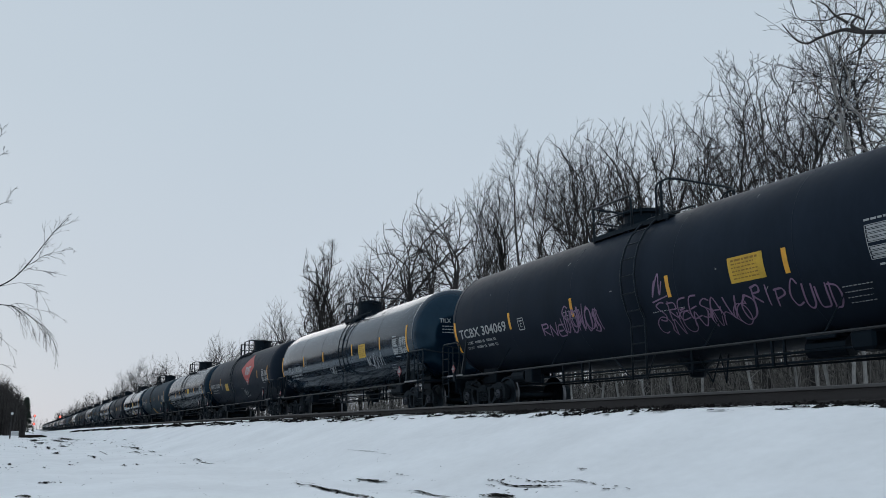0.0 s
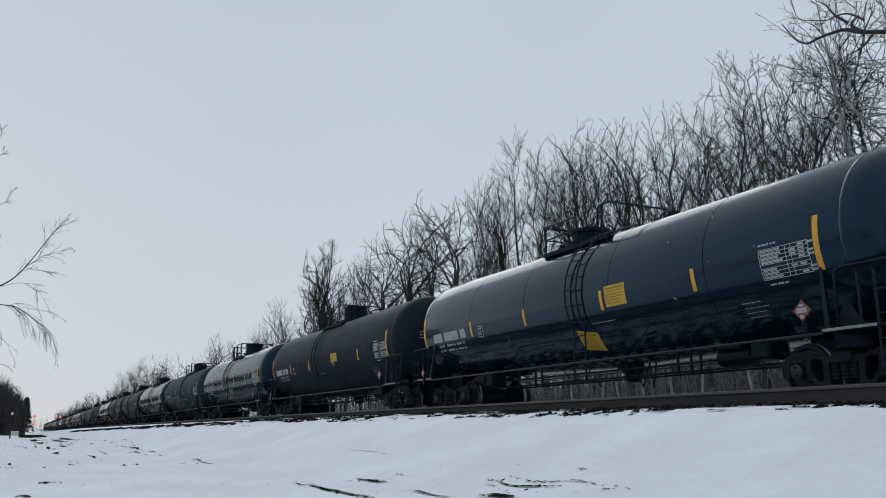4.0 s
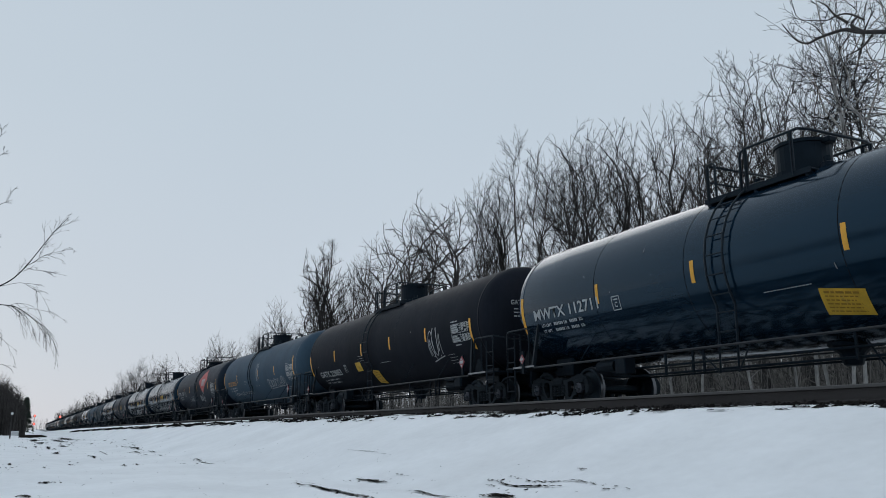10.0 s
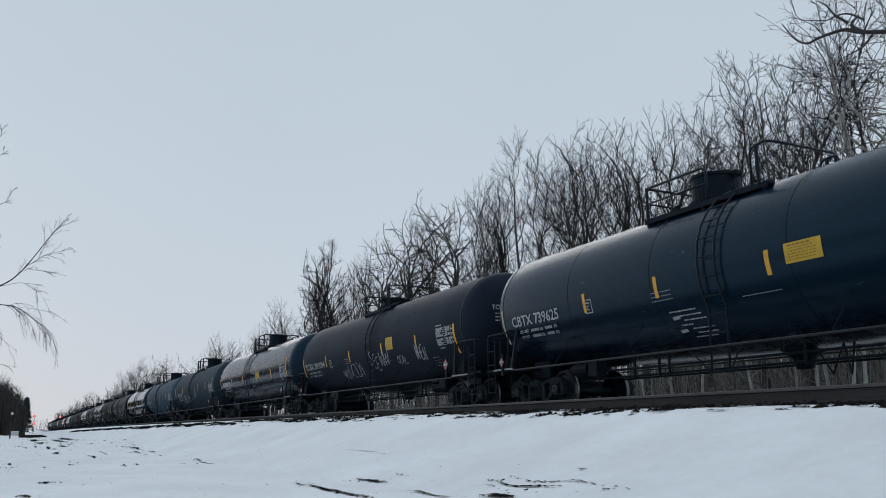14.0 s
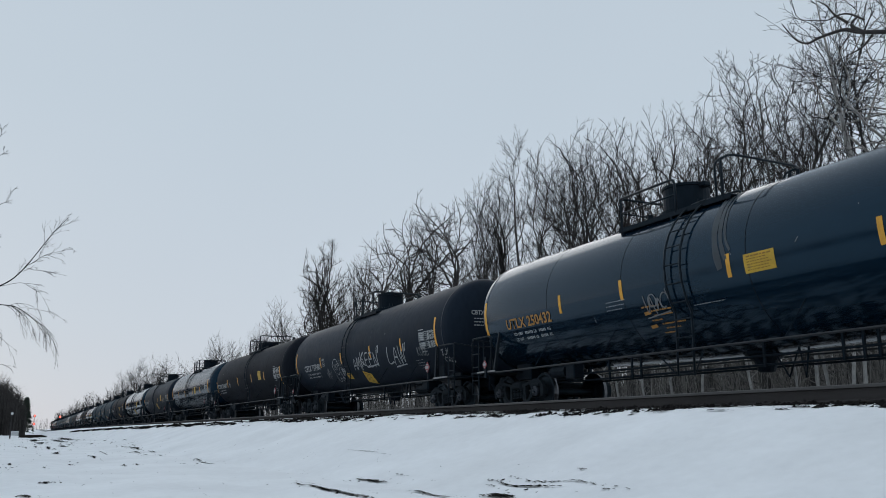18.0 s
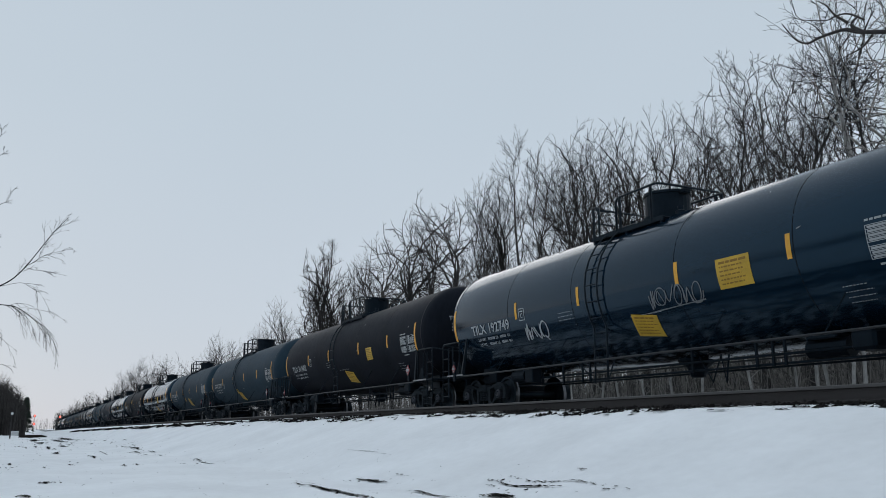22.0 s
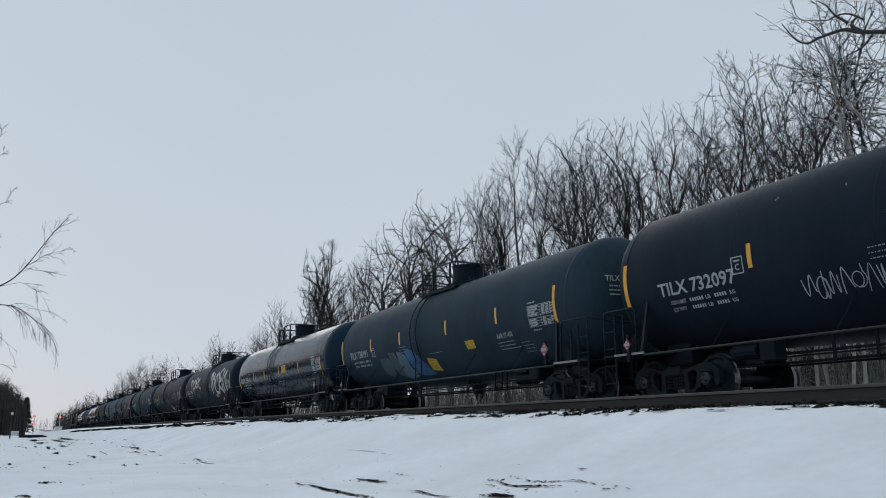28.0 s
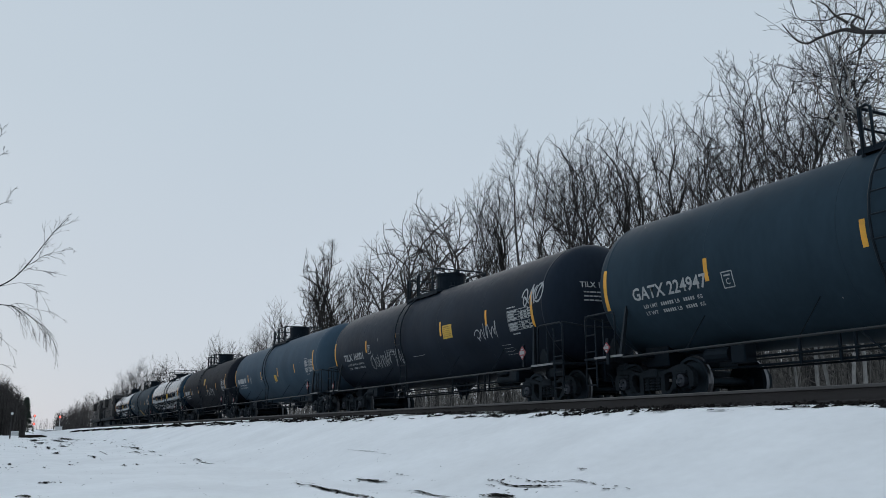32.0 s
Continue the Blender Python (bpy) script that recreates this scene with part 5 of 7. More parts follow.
CARS = [
    ("matte", 1, dict(mark=("TCBX", "304069"), panels=((3.5, -0.32, 0.8, 0.46, 0),), words=((1, "RIP", 3.40, -0.98, 0.72, 0.34, "purple", 0.034, -0.14, 0), (2, "CUUD", 4.17, -1.17, 0.95, 0.42, "purple", 0.034, -0.2, 0), (3, "SREES", 0.95, -1.02, 1.45, 0.42, "purple", 0.034, -0.12, 0), (4, "AVO", 2.30, -1.1, 1.1, 0.43, "purple", 0.034, -0.3, 0), (5, "SONOS", -2.26, -0.91, 1.36, 0.55, "purple", 0.036, -0.09, 0), (6, "RNE", -3.19, -0.89, 0.94, 0.27, "purple", 0.04, -0.11, 0)), tags=((1, 0.8, -1.36, 2.4, .5, "purple", .026, 7), (2, -2.4, -.98, 1.5, .62, "purple", .028, 6), (61, 0.95, -0.55, .45, .5, "purple", .032, 1)))),
    ("gloss", 4, dict(mark=("TILX", "192691"), panels=((3.0, -.25, .7, .5, 0),), tags=((4, -0.9, -.95, .7, .4, "white", .03, 2), (5, 3.3, -1.0, 1.5, .6, "white", .035, 5)))),
    ("matte", 0, dict(mark=("MWTX", "112652"), bars=(-4.3, 5.0), panels=((-2.6, -.55, .8, .42, 0),), diamond=(2.75, -.12, 1.0), tags=((6, 1.0, -1.3, 1.0, .5, "white", .03, 4),))),
    ("satin", 0, dict(mark=("CBTX", "739720"), panels=(HI,))),
    ("slate", 0, dict(mark=("GATX", "222833"), panels=(LO, (5.2, -.72, .40, .2, 0)))),
    ("gloss", 1, dict(panels=((1.9, -.28, .7, .45, 0), (0.5, -1.2, .7, .5, -10)))),
    ("matte", 0, dict(panels=(HI,))),
    ("satin", 0, dict(mark=("CBTX", "737176"), note=(-2.87, -0.42), panels=((-1.4, -.95, .5, .22, 0),), tags=((7, -1.95, -.72, 1.2, .75, "white", .040, 4), (47, -0.85, -.05, .25, .35, "white", .030, 1), (8, -0.4, -1.05, 1.0, .4, "white", .03, 4)))),
    ("slate", 6, dict(mark=("GATX", "222784"), box=(-4.6, -0.52), outline=OUTLINE_TAG, bars=(-4.69, -1.84, 1.47, 4.1), panels=((0.28, -0.76, .36, .19, 0),), tags=((9, -4.55, -0.95, .9, .5, "grey", .030, 6),))),
    ("satin", 5, dict(mark=("UTLX", "256412"), orange=True, panels=((1.68, -.29, .65, .4, 0),))),
    ("matte", 0, dict(mark=("TILX", "732131"), tags=((11, 1.2, -1.0, 3.0, .7, "teal", .03, 10), (12, -4.6, -1.15, 1.4, .6, "teal", .03, 4)))),
    ("matte", 3, dict(mark=("TILX", "193862"), panels=((3.86, -.5, .8, .55, 0),), scuff=True)),
    ("gloss", 0, dict(mark=("MWTX", "112711"), bars=(-4.5, -1.53, 1.79, 4.9), panels=((1.4, -1.2, .8, .5, -10), (3.0, -.3, .7, .45, 0)))),
    ("brown", 0, dict(mark=("GATX", "229053"), ev=-0.02, foot=-1.0, wide=2.6, box=(-3.66, -.92), panels=(LO, (-2.1, -.8, .55, .35, 0)), tags=((13, 4.2, -1.0, .8, .9, "white", .035, 3),))),
    ("blue", 2, dict(mark=("UTLX", "208266"), orange=True, bars=(-4.25, 0.6, 3.8), tags=((14, 2.2, -1.05, 3.2, .5, "white", .03, 9), (15, 6.0, -.9, 1.2, .4, "white", .03, 5), (16, -5.8, -1.25, 4.4, .3, "white", .03, 10), (17, 0.1, -.6, .5, 1.1, "white", .03, 2)))),
    ("matte", 1, dict(mark=("MWTX", "112627"), tgap=0.42, stencil=(("AAR ST-464", 5.34, -0.55, 0.96),), bars=(-4.6, -2.3, .7, 4.6), panels=(), diamond=(2.75, -.12, 1.0), tags=((18, -2.9, -1.15, 1.7, .5, "white", .03, 7), (19, 1.2, -1.25, 1.5, .55, "white", .04, 5)))),
    ("satin", 0, dict(mark=("CBTX", "739590"), panels=(HI,))),
    ("satin", 5, dict(mark=("CBTX", "739625"), block=(-1.44, -0.86), bars=(-4.0, -1.6, 1.25, 4.2), panels=((2.0, -.24, .74, .34, 0),))),
    ("matte", 1, dict(mark=("TCBX", "301094"), panels=((2.2, -.2, .6, .42, 0),), tags=((20, -3.0, -1.25, 2.2, .6, "white", .035, 6),), words=((12, "SEE", 0.17, -0.85, 0.79, 0.49, "white", 0.035, -0.28, 0), (13, "WW", 1.06, -0.95, 0.83, 0.52, "white", 0.045, 0.0, 0), (14, "OCAL", 2.58, -0.94, 0.77, 0.26, "white", 0.03, -0.06, 0), (15, "WHEN", 4.13, -0.89, 0.73, 0.45, "white", 0.035, -0.1, 0),))),
    ("satin", 0, dict(panels=(HI,))),
    ("slate", 0, dict(mark=("TILX", "730228"), tags=((23, -4.4, -1.2, 1.6, .85, "white", .03, 4), (24, -2.2, -1.05, 1.5, .5, "white", .03, 5), (25, 0.2, -.7, .9, .7, "white", .035, 3)))),
    ("blue", 0, dict(mark=("CTCX", "302117"), ev=0.25, fu=7.48, bars=(-5.16, -2.1, 0.96, 4.53), tgap=0.36, panels=(), block=(-0.11, -0.64))),
    ("gloss", 5, dict(mark=("UTLX", "250432"), orange=True, block=(-1.27, -0.66), spill=True, bars=(-4.05, -1.78, 1.27, 4.3), panels=((1.98, -.26, .68, .34, 0),), tags=((26, -1.2, -.85, .7, .5, "grey", .03, 4),))),
    ("matte", 0, dict(mark=("CBTX", "737980"), at=-6.28, wide=2.14, foot=-0.61, box=(-3.8, -0.5), eu=-7.42, bars=(-4.03, -1.5, 1.6, 4.4), panels=((-1.2, -1.1, .5, .25, -5), (.6, -1.3, .7, .5, -14)), tags=((27, -3.6, -1.1, .55, .45, "grey", .022, 3), (48, -1.8, -1.12, .55, .48, "white", .030, 4)), face=((-2.65, -1.28, .85, .92, "white", .030),), words=((16, "AMP", -0.3, -0.9, 1.1, 0.42, "white", .05, -0.1, 0), (7, "KEEN", 0.51, -0.76, 1.66, 0.53, "white", 0.055, -0.24, 1), (8, "LAW", 3.08, -0.92, 1.42, 0.58, "white", 0.055, -0.04, 1), (9, "KOOL", 5.54, -0.81, 0.79, 0.28, "grey", 0.03, 0.0, 0), (10, "JOY", 7.14, -0.93, 0.54, 0.18, "white", 0.03, 0.02, 0), (11, "CRU", 7.15, -1.17, 0.56, 0.17, "white", 0.03, -0.08, 0),))),
    ("brown", 1, dict(mark=("TCBX", "304007"), bars=(-4.55, -1.9, 1.35, 4.0), panels=((3.1, -.28, .6, .45, 0),))),
    ("satin", 0, dict(mark=("CBTX", "736785"), panels=((2.34, -.28, .6, .45, 0),))),
    ("matte", 0, dict(mark=("TCBX", "304070"), fu=7.47, panels=((.4, -.95, .65, .55, -6), (3.41, -.26, .65, .5, 0)), tags=((32, 4.1, -.62, 1.15, .36, "white", .025, 5),))),
    ("gloss", 0, dict(mark=("TILX", "192749"), bars=(-4.2, -1.5, 1.75, 4.45), panels=((.5, -1.05, .75, .5, -8), (3.2, -.34, .8, .55, 0)), tags=((33, -4.0, -1.0, 1.0, .5, "white", .05, 4), (34, .8, -.75, 1.5, .45, "grey", .025, 6)))),
    ("brown", 0, dict(mark=("TILX", "361402"), panels=((.4, -1.15, .8, .5, -8), (3.0, -.4, .55, .45, 0)))),
    ("slate", 0, dict(mark=("GATX", "222797"), bars=(-4.38, -1.5, 1.2, 4.1), panels=((-.6, -1.25, .7, .55, -10), (-1.0, -.9, .35, .25, 0)))),
    ("slate", 2, dict(mark=("GATX", "226981"), ev=-0.03, panels=((.4, -1.1, .8, .6, -10), (-1.2, -.8, .45, .28, 0)))),
    ("gloss", 0, dict(mark=("CTCX", "731416"), panels=((.55, -1.2, .75, .5, -10), (2.2, -.38, .65, .55, 0)), tags=((35, 3.6, -.9, 1.1, .2, "white", .03, 3),))),
    ("brown", 0, dict(panels=((-.6, .1, .5, .4, 0),), tags=((36, -3.4, -1.0, 1.6, .4, "grey", .03, 5), (37, 3.5, -1.1, 1.6, .5, "white", .03, 4)))),
    ("gloss", 0, dict(panels=(HI,))),
    ("matte", 0, dict(mark=("TILX", "732097"), tags=((38, -3.3, -1.1, 2.0, .50, "white", .022, 9), (49, -0.4, -1.15, 1.5, .62, "white", .026, 12)))),
    ("slate", 0, dict(mark=("TILX", "730191"), eu=-7.75, at=-6.86, wide=1.76, foot=-0.5, bars=(-4.73, -2.14, 1.3, 4.3), box=(-4.67, -0.54), stencil=(("AAR ST-470", 4.15, -0.74, 0.81),), cloud=True, panels=((2.6, -.75, .5, .25, 0), (-0.20, -1.17, .60, .44, -8)))),
    ("satin", 0, dict(mark=("CBTX", "739610"), panels=(HI,))),
    ("matte", 3, dict(mark=("CBTX", "737945"), fu=7.42, bars=(-4.4, -1.75, 1.4), panels=((3.0, -.95, .5, .22, 0),), big=((-5.75, -.28, 3.7, .86, "silver", .13), (1.6, -.98, 5.3, 1.7, "silver", .21)), tags=((39, -3.4, -.9, 1.0, .35, "grey", .025, 4),))),
    ("matte", 0, dict(mark=("BRGX", "1144"), panels=((1.2, -1.35, .75, .5, -10),), tags=((40, -3.2, -.9, .7, .5, "grey", .03, 3), (41, -.3, -1.0, 1.1, .55, "grey", .035, 6), (42, 3.0, -.7, 2.2, .6, "grey", .04, 5)))),
    ("slate", 0, dict(mark=("GATX", "224947"), bars=(-4.58, -1.28, 1.4, 4.2), panels=())),
    ("matte", 2, dict(panels=((2.4, -.25, .6, .4, 0),), mark=("TILX", "16001"), tags=((43, -4.0, -1.0, 2.9, .6, "white", .03, 8), (44, 4.0, -.7, 1.2, .45, "white", .03, 4), (45, 6.6, -.1, .9, .6, "white", .045, 3)))),
    ("blue", 0, dict(panels=((.9, -.6, .4, .32, 0),))),
    ("brown", 0, dict(panels=((.6, .1, .5, .4, 0),), tags=((46, 1.0, -.9, 2.4, .5, "white", .035, 6),))),
    ("gloss", 1, dict(panels=(HI,))),
    ("slate", 0, dict(panels=(LO,))),
    ("gloss", 0, dict(panels=(HI,))),
]
LABELS = {
    "matte": "dull black tank car with yellow reflective stripes",
    "gloss": "glossy black tank car mirroring the pale sky",
    "satin": "smooth satin black tank car with banded jacket",
    "slate": "dark slate-blue tank car with yellow stripes",
    "blue": "faded blue-grey tank car streaked with dirt",
    "brown": "sooty brown-black tank car with worn paint",
}
# rear stripe of each car along the track at the start, in metres
KNOWN = {0: 0.0, 1: -18.14, 2: -35.70, 3: -53.15, 7: -124.40, 8: -142.05, 10: -177.54, 11: -195.33, 12: -213.07, 13: -230.53, 14: -247.93, 16: -282.95, 17: -300.79,
         21: -370.71, 22: -388.40, 23: -406.24, 24: -423.61, 26: -459.23, 27: -476.95, 28: -494.42, 29: -511.88, 30: -529.21, 34: -599.23, 35: -616.55, 37: -651.86,
         38: -669.31, 39: -686.63, 46: -810.0}
SPEED, REAR = 21.68, -21.46


def rear_at(k):
    ks = sorted(KNOWN)
    for a, b in zip(ks, ks[1:]):
        if a <= k <= b:
            return REAR + KNOWN[a] + (KNOWN[b] - KNOWN[a]) * (k - a) / (b - a)


TRAIN = []


def build_train():
    protos = {}
    for k, (paint, style, spec) in enumerate(CARS):
        x = rear_at(k) + 7.46
        at = pose(x, FAR_Y, 0)
        if (paint, style) not in protos:
            car = base_car(paint, style)
            car.matrix_basis = at
            protos[paint, style] = car
        else:
            car = copy_thing(protos[paint, style], at)
        extra = " and sprayed graffiti" if spec.get("tags") or spec.get("words") or spec.get("big") or spec.get("cloud") else ""
        extra = " and red emblem" if spec.get("diamond") else extra
        car["label"] = LABELS[paint] + extra
        TRAIN.append((car, x, spec, k))
    for car, x, spec, k in TRAIN:
        tank = next(o for o in car.children if o.name.split(".")[0] == "tank")
        mark_car(car, tank, spec, 100 + k)


build_train()


# ---- locomotives at the end of the train ----
def build_loco(x, hood, label):
    loco = thing("locomotive", label, "locomotive", "locomotives of the train", pose(x, FAR_Y, 0))
    bm = bmesh.new()
    box(bm, -10.6, 10.6, -1.5, 1.5, 1.05, 1.45, bevel=0.04)
    box(bm, -3.2, 3.2, -1.35, 1.35, 0.35, 1.05, bevel=0.15)
    part("underframe", bm, M_FRAME, loco)
    bm = bmesh.new()
    box(bm, -10.1, 5.2, -0.95, 0.95, 1.45, 4.15, bevel=0.12)
    part("hood", bm, hood, loco)
    bm = bmesh.new()
    box(bm, -9.9, -6.0, -1.45, 1.45, 3.1, 4.35, bevel=0.12)
    part("radiator", bm, hood, loco)
    for i in range(9):
        bm = bmesh.new()
        c = -5.2 + i * 1.08
        box(bm, c - 0.46, c + 0.46, -0.975, -0.952, 1.75, 3.7, bevel=0.008)
        part("hood_door", bm, M_LOCO_GREY, loco)
    bm = bmesh.new()
    box(bm, 5.2, 7.9, -1.5, 1.5, 1.45, 4.45, bevel=0.15)
    cab = part("cab", bm, hood, loco)
    for s in (-1, 1):
        for c in (5.95, 7.0):
            bm = bmesh.new()
            box(bm, c - 0.4, c + 0.4, s * 1.505 - 0.012, s * 1.505 + 0.012, 3.1, 3.85, bevel=0.01)
            part("cab_window", bm, M_GLASS, cab)
        bm = bmesh.new()
        box(bm, 7.895, 7.92, s * 0.75 - 0.5, s * 0.75 + 0.5, 3.25, 3.95, bevel=0.008)
        part("windscreen", bm, M_GLASS, cab)
        bm = bmesh.new()
        pipe(bm, [(-10.3, s * 1.46, 1.45), (-10.3, s * 1.46, 2.4), (5.0, s * 1.46, 2.4)], 0.025)
        for i in range(8):
            rod(bm, (-8.3 + i * 1.9, s * 1.46, 1.45), (-8.3 + i * 1.9, s * 1.46, 2.4), 0.02)
        part("handrail", bm, M_RAILING, loco)
    bm = bmesh.new()
    box(bm, 7.9, 10.0, -0.95, 0.95, 1.45, 3.0, bevel=0.25)
    part("nose", bm, hood, loco)
    for e in (-1, 1):
        bm = bmesh.new()
        box(bm, e * 6.6 - 2.3, e * 6.6 + 2.3, -1.12, -0.96, 0.45, 0.95, bevel=0.06)
        box(bm, e * 6.6 - 2.3, e * 6.6 + 2.3, 0.96, 1.12, 0.45, 0.95, bevel=0.06)
        part("truck_frame", bm, M_TRUCK, loco)
        for w in (-1.9, 0, 1.9):
            add_wheelset(loco, e * 6.6 + w)
    TRAIN.append((loco, x, None, None))


build_loco(rear_at(45) - 1.2 - 11.4, M_LOCO_RED, "dark dirty diesel locomotive with grey hood doors")
build_loco(rear_at(45) - 1.2 - 11.4 - 22.4, M_LOCO_RED, "trailing dark diesel locomotive at the train's end")


# ---- bare trees ----
def tube(V, F, M, pts, radii, n, mi):
    base = len(V)
    for i, (p, r) in enumerate(zip(pts, radii)):
        d = (pts[min(i + 1, len(pts) - 1)] - pts[max(i - 1, 0)]).normalized()
        a = d.cross(Vector((0.31, 0.17, 0.93)))
        a = a.normalized() if a.length > 1e-3 else Vector((1, 0, 0))
        b = d.cross(a)
        for k in range(n):
            t = 2 * math.pi * k / n
            V.append(p + (a * math.cos(t) + b * math.sin(t)) * r)
    for i in range(len(pts) - 1):
        for k in range(n):
            j = (k + 1) % n
            F.append((base + i * n + k, base + i * n + j, base + (i + 1) * n + j, base + (i + 1) * n + k))
            M.append(mi)


def limb(rnd, start, way, length, r0, bend, lift, segs, keep=0.0):
    """Points of one crooked limb; keep: how strongly it holds its first course."""
    way = way.normalized()
    pts, p, d = [start.copy()], start.copy(), way.copy()
    for i in range(segs):
        d = (d * (1 - keep) + way * keep + Vector((rnd.uniform(-bend, bend), rnd.uniform(-bend, bend), rnd.uniform(-bend, bend) + lift))).normalized()
        p = p + d * length / segs
        pts.append(p)
    radii = [max(0.004, r0 * (1 - 0.86 * i / segs)) for i in range(segs + 1)]
    return pts, radii


def reach(p, d, mid, rad, tall):
    """How far it is from p along d to the skin of an egg-shaped crown."""
    q = Vector(((p.x - mid.x) / rad, (p.y - mid.y) / rad, (p.z - mid.z) / tall))
    e = Vector((d.x / rad, d.y / rad, d.z / tall))
    a, b, c = e.dot(e), q.dot(e), q.dot(q) - 1
    if c > 0:
        return 0.0
    far = (-b + math.sqrt(b * b - a * c)) / a
    return min(far, (mid.z + 0.86 * tall - p.z) / d.z) if d.z > 0.05 else far


def aside(rnd, d, turn, rise=0.0):
    """A way that leaves d by the given angle in degrees, on a random side, lifted a little."""
    v = Vector((rnd.uniform(-1, 1), rnd.uniform(-1, 1), rnd.uniform(-0.8, 0.9)))
    v = v - d * v.dot(d)
    v = v.normalized() if v.length > 1e-3 else d.orthogonal().normalized()
    t = radians(turn)
    return (d * math.cos(t) + v * math.sin(t) + Vector((0, 0, rise))).normalized()


def fork(rnd, crown, p, d, length, r, egg, least, open_, lift, stout=1.0):
    """A branch that bends, gives off side shoots and forks at its end, thinning down to fine twigs."""
    room = reach(p, d, *egg)
    length = min(length, 0.58 * room + 0.15)
    if length < least * 0.5 or room < 0.12:
        return
    r = max(min(r, stout * (0.0056 + 0.0115 * length ** 1.55)), 0.0062 * stout)
    segs = 2 if length < 0.5 else 3 if length < 1.0 else 5
    pts, q = [p.copy()], p.copy()
    for i in range(segs):
        d = (d + Vector((rnd.gauss(0, 0.17), rnd.gauss(0, 0.17), rnd.gauss(0, 0.14) + lift))).normalized()
        q = q + d * length / segs
        pts.append(q)
    tip = length < least
    end = 0.0040 * stout if tip else max(0.0054 * stout, r * 0.72)
    tube(*crown, pts, [r + (end - r) * i / segs for i in range(segs + 1)], 3 if r < 0.022 else 4 if r < 0.05 else 6, 0 if r > 0.018 else 1)
    if tip:
        return
    for k in range(1 if length < 0.9 else 2 if length < 2 else 3):
        i = rnd.randint(1, segs - 1)
        fork(rnd, crown, pts[i], aside(rnd, (pts[i + 1] - pts[i]).normalized(), rnd.uniform(34, 62) * open_, 0.08), length * rnd.uniform(0.36, 0.60), r * 0.50, egg, least, open_, lift, stout)
    fork(rnd, crown, q, aside(rnd, d, rnd.uniform(8, 24) * open_, 0.04), length * rnd.uniform(0.68, 0.82), r * 0.80, egg, least, open_, lift, stout)
    fork(rnd, crown, q, aside(rnd, d, rnd.uniform(28, 50) * open_, 0.06), length * rnd.uniform(0.52, 0.70), r * 0.66, egg, least, open_, lift, stout)


def grow(seed, height, base, radius, split=0.4, leaders=3, lean=(10, 26), stems=1, fine=1.0, steep=0.0, girth=0.0115, crook=0.05, open_=1.0, lift=0.06, limbs=1.0, wide=0.5, stout=1.1):
    """A bare tree: stems that part into leaders at a share of its height, and limbs that fork within the crown's bounds."""
    rnd = random.Random(seed)
    trunk, crown = ([], [], []), ([], [], [])
    egg = (Vector((0, 0, base + (height - base) * wide)), radius, (height - base) * max(wide, 1 - wide) * 1.18)
    least = 0.34 / fine
    for s in range(stems):
        a = 6.283 * s / stems + rnd.random()
        out = 0.04 if stems == 1 else rnd.uniform(0.10, 0.22)
        tall = height * split * (1.0 if s == 0 else rnd.uniform(0.75, 1.0))
        r0 = girth * height * (1.0 if stems == 1 else 0.66) * rnd.uniform(0.9, 1.1)
        r1 = r0 * (1 - 0.62 * split) if split < 0.8 else 0.016
        foot = Vector((0.2 * math.cos(a), 0.2 * math.sin(a), -0.4)) if stems > 1 else Vector((0, 0, -0.4))
        n = 14
        pts, _ = limb(rnd, foot, Vector((math.cos(a) * out, math.sin(a) * out, 1)), tall + 0.4, r0, crook, 0.03, n, 0.22 if crook < 0.12 else 0.03)
        radii = [r0 + (r1 - r0) * (k / n) ** 0.8 for k in range(n + 1)]
        radii[0] *= 1.4
        tube(*trunk, pts, radii, 8, 0)
        d = (pts[-1] - pts[-2]).normalized()
        turn = rnd.random() * 6.28
        for k in range(leaders):
            t = radians(rnd.uniform(*lean)) * (0.5 if k == 0 else 1)
            turn += 6.283 / leaders + rnd.uniform(-0.4, 0.4)
            w = Vector((math.cos(turn) * math.sin(t), math.sin(turn) * math.sin(t), math.cos(t)))
            fork(rnd, crown, pts[-1], (w + d * 0.5).normalized(), (height - tall) * rnd.uniform(0.28, 0.36), r1 * (0.80 if k == 0 else rnd.uniform(0.55, 0.74)), egg, least, open_, lift, stout)
        count = int((tall - base) * 1.5 * limbs / stems ** 0.5)
        for q in range(count):
            z = base + (tall * 0.98 - base) * ((q + rnd.uniform(0.1, 0.9)) / count)
            f = (z + 0.4) / (tall + 0.4) * n
            i = min(n - 1, int(f))
            p = pts[i].lerp(pts[i + 1], f - i)
            turn += 2.4 + rnd.uniform(-0.6, 0.6)
            el = radians(rnd.uniform(24, 48) + steep + 14 * (z - base) / (height - base))
            w = Vector((math.cos(turn) * math.cos(el), math.sin(turn) * math.cos(el), math.sin(el)))
            fork(rnd, crown, p, w, max(0.7, reach(p, w, *egg) * rnd.uniform(0.38, 0.55)), radii[i] * rnd.uniform(0.35, 0.6), egg, least, open_, lift, stout)
    top = max(v.z for v in crown[0] + trunk[0])
    k = height / top
    for V in (trunk[0], crown[0]):
        V[:] = [Vector((v.x, v.y, v.z * k)) for v in V]
    return trunk, crown


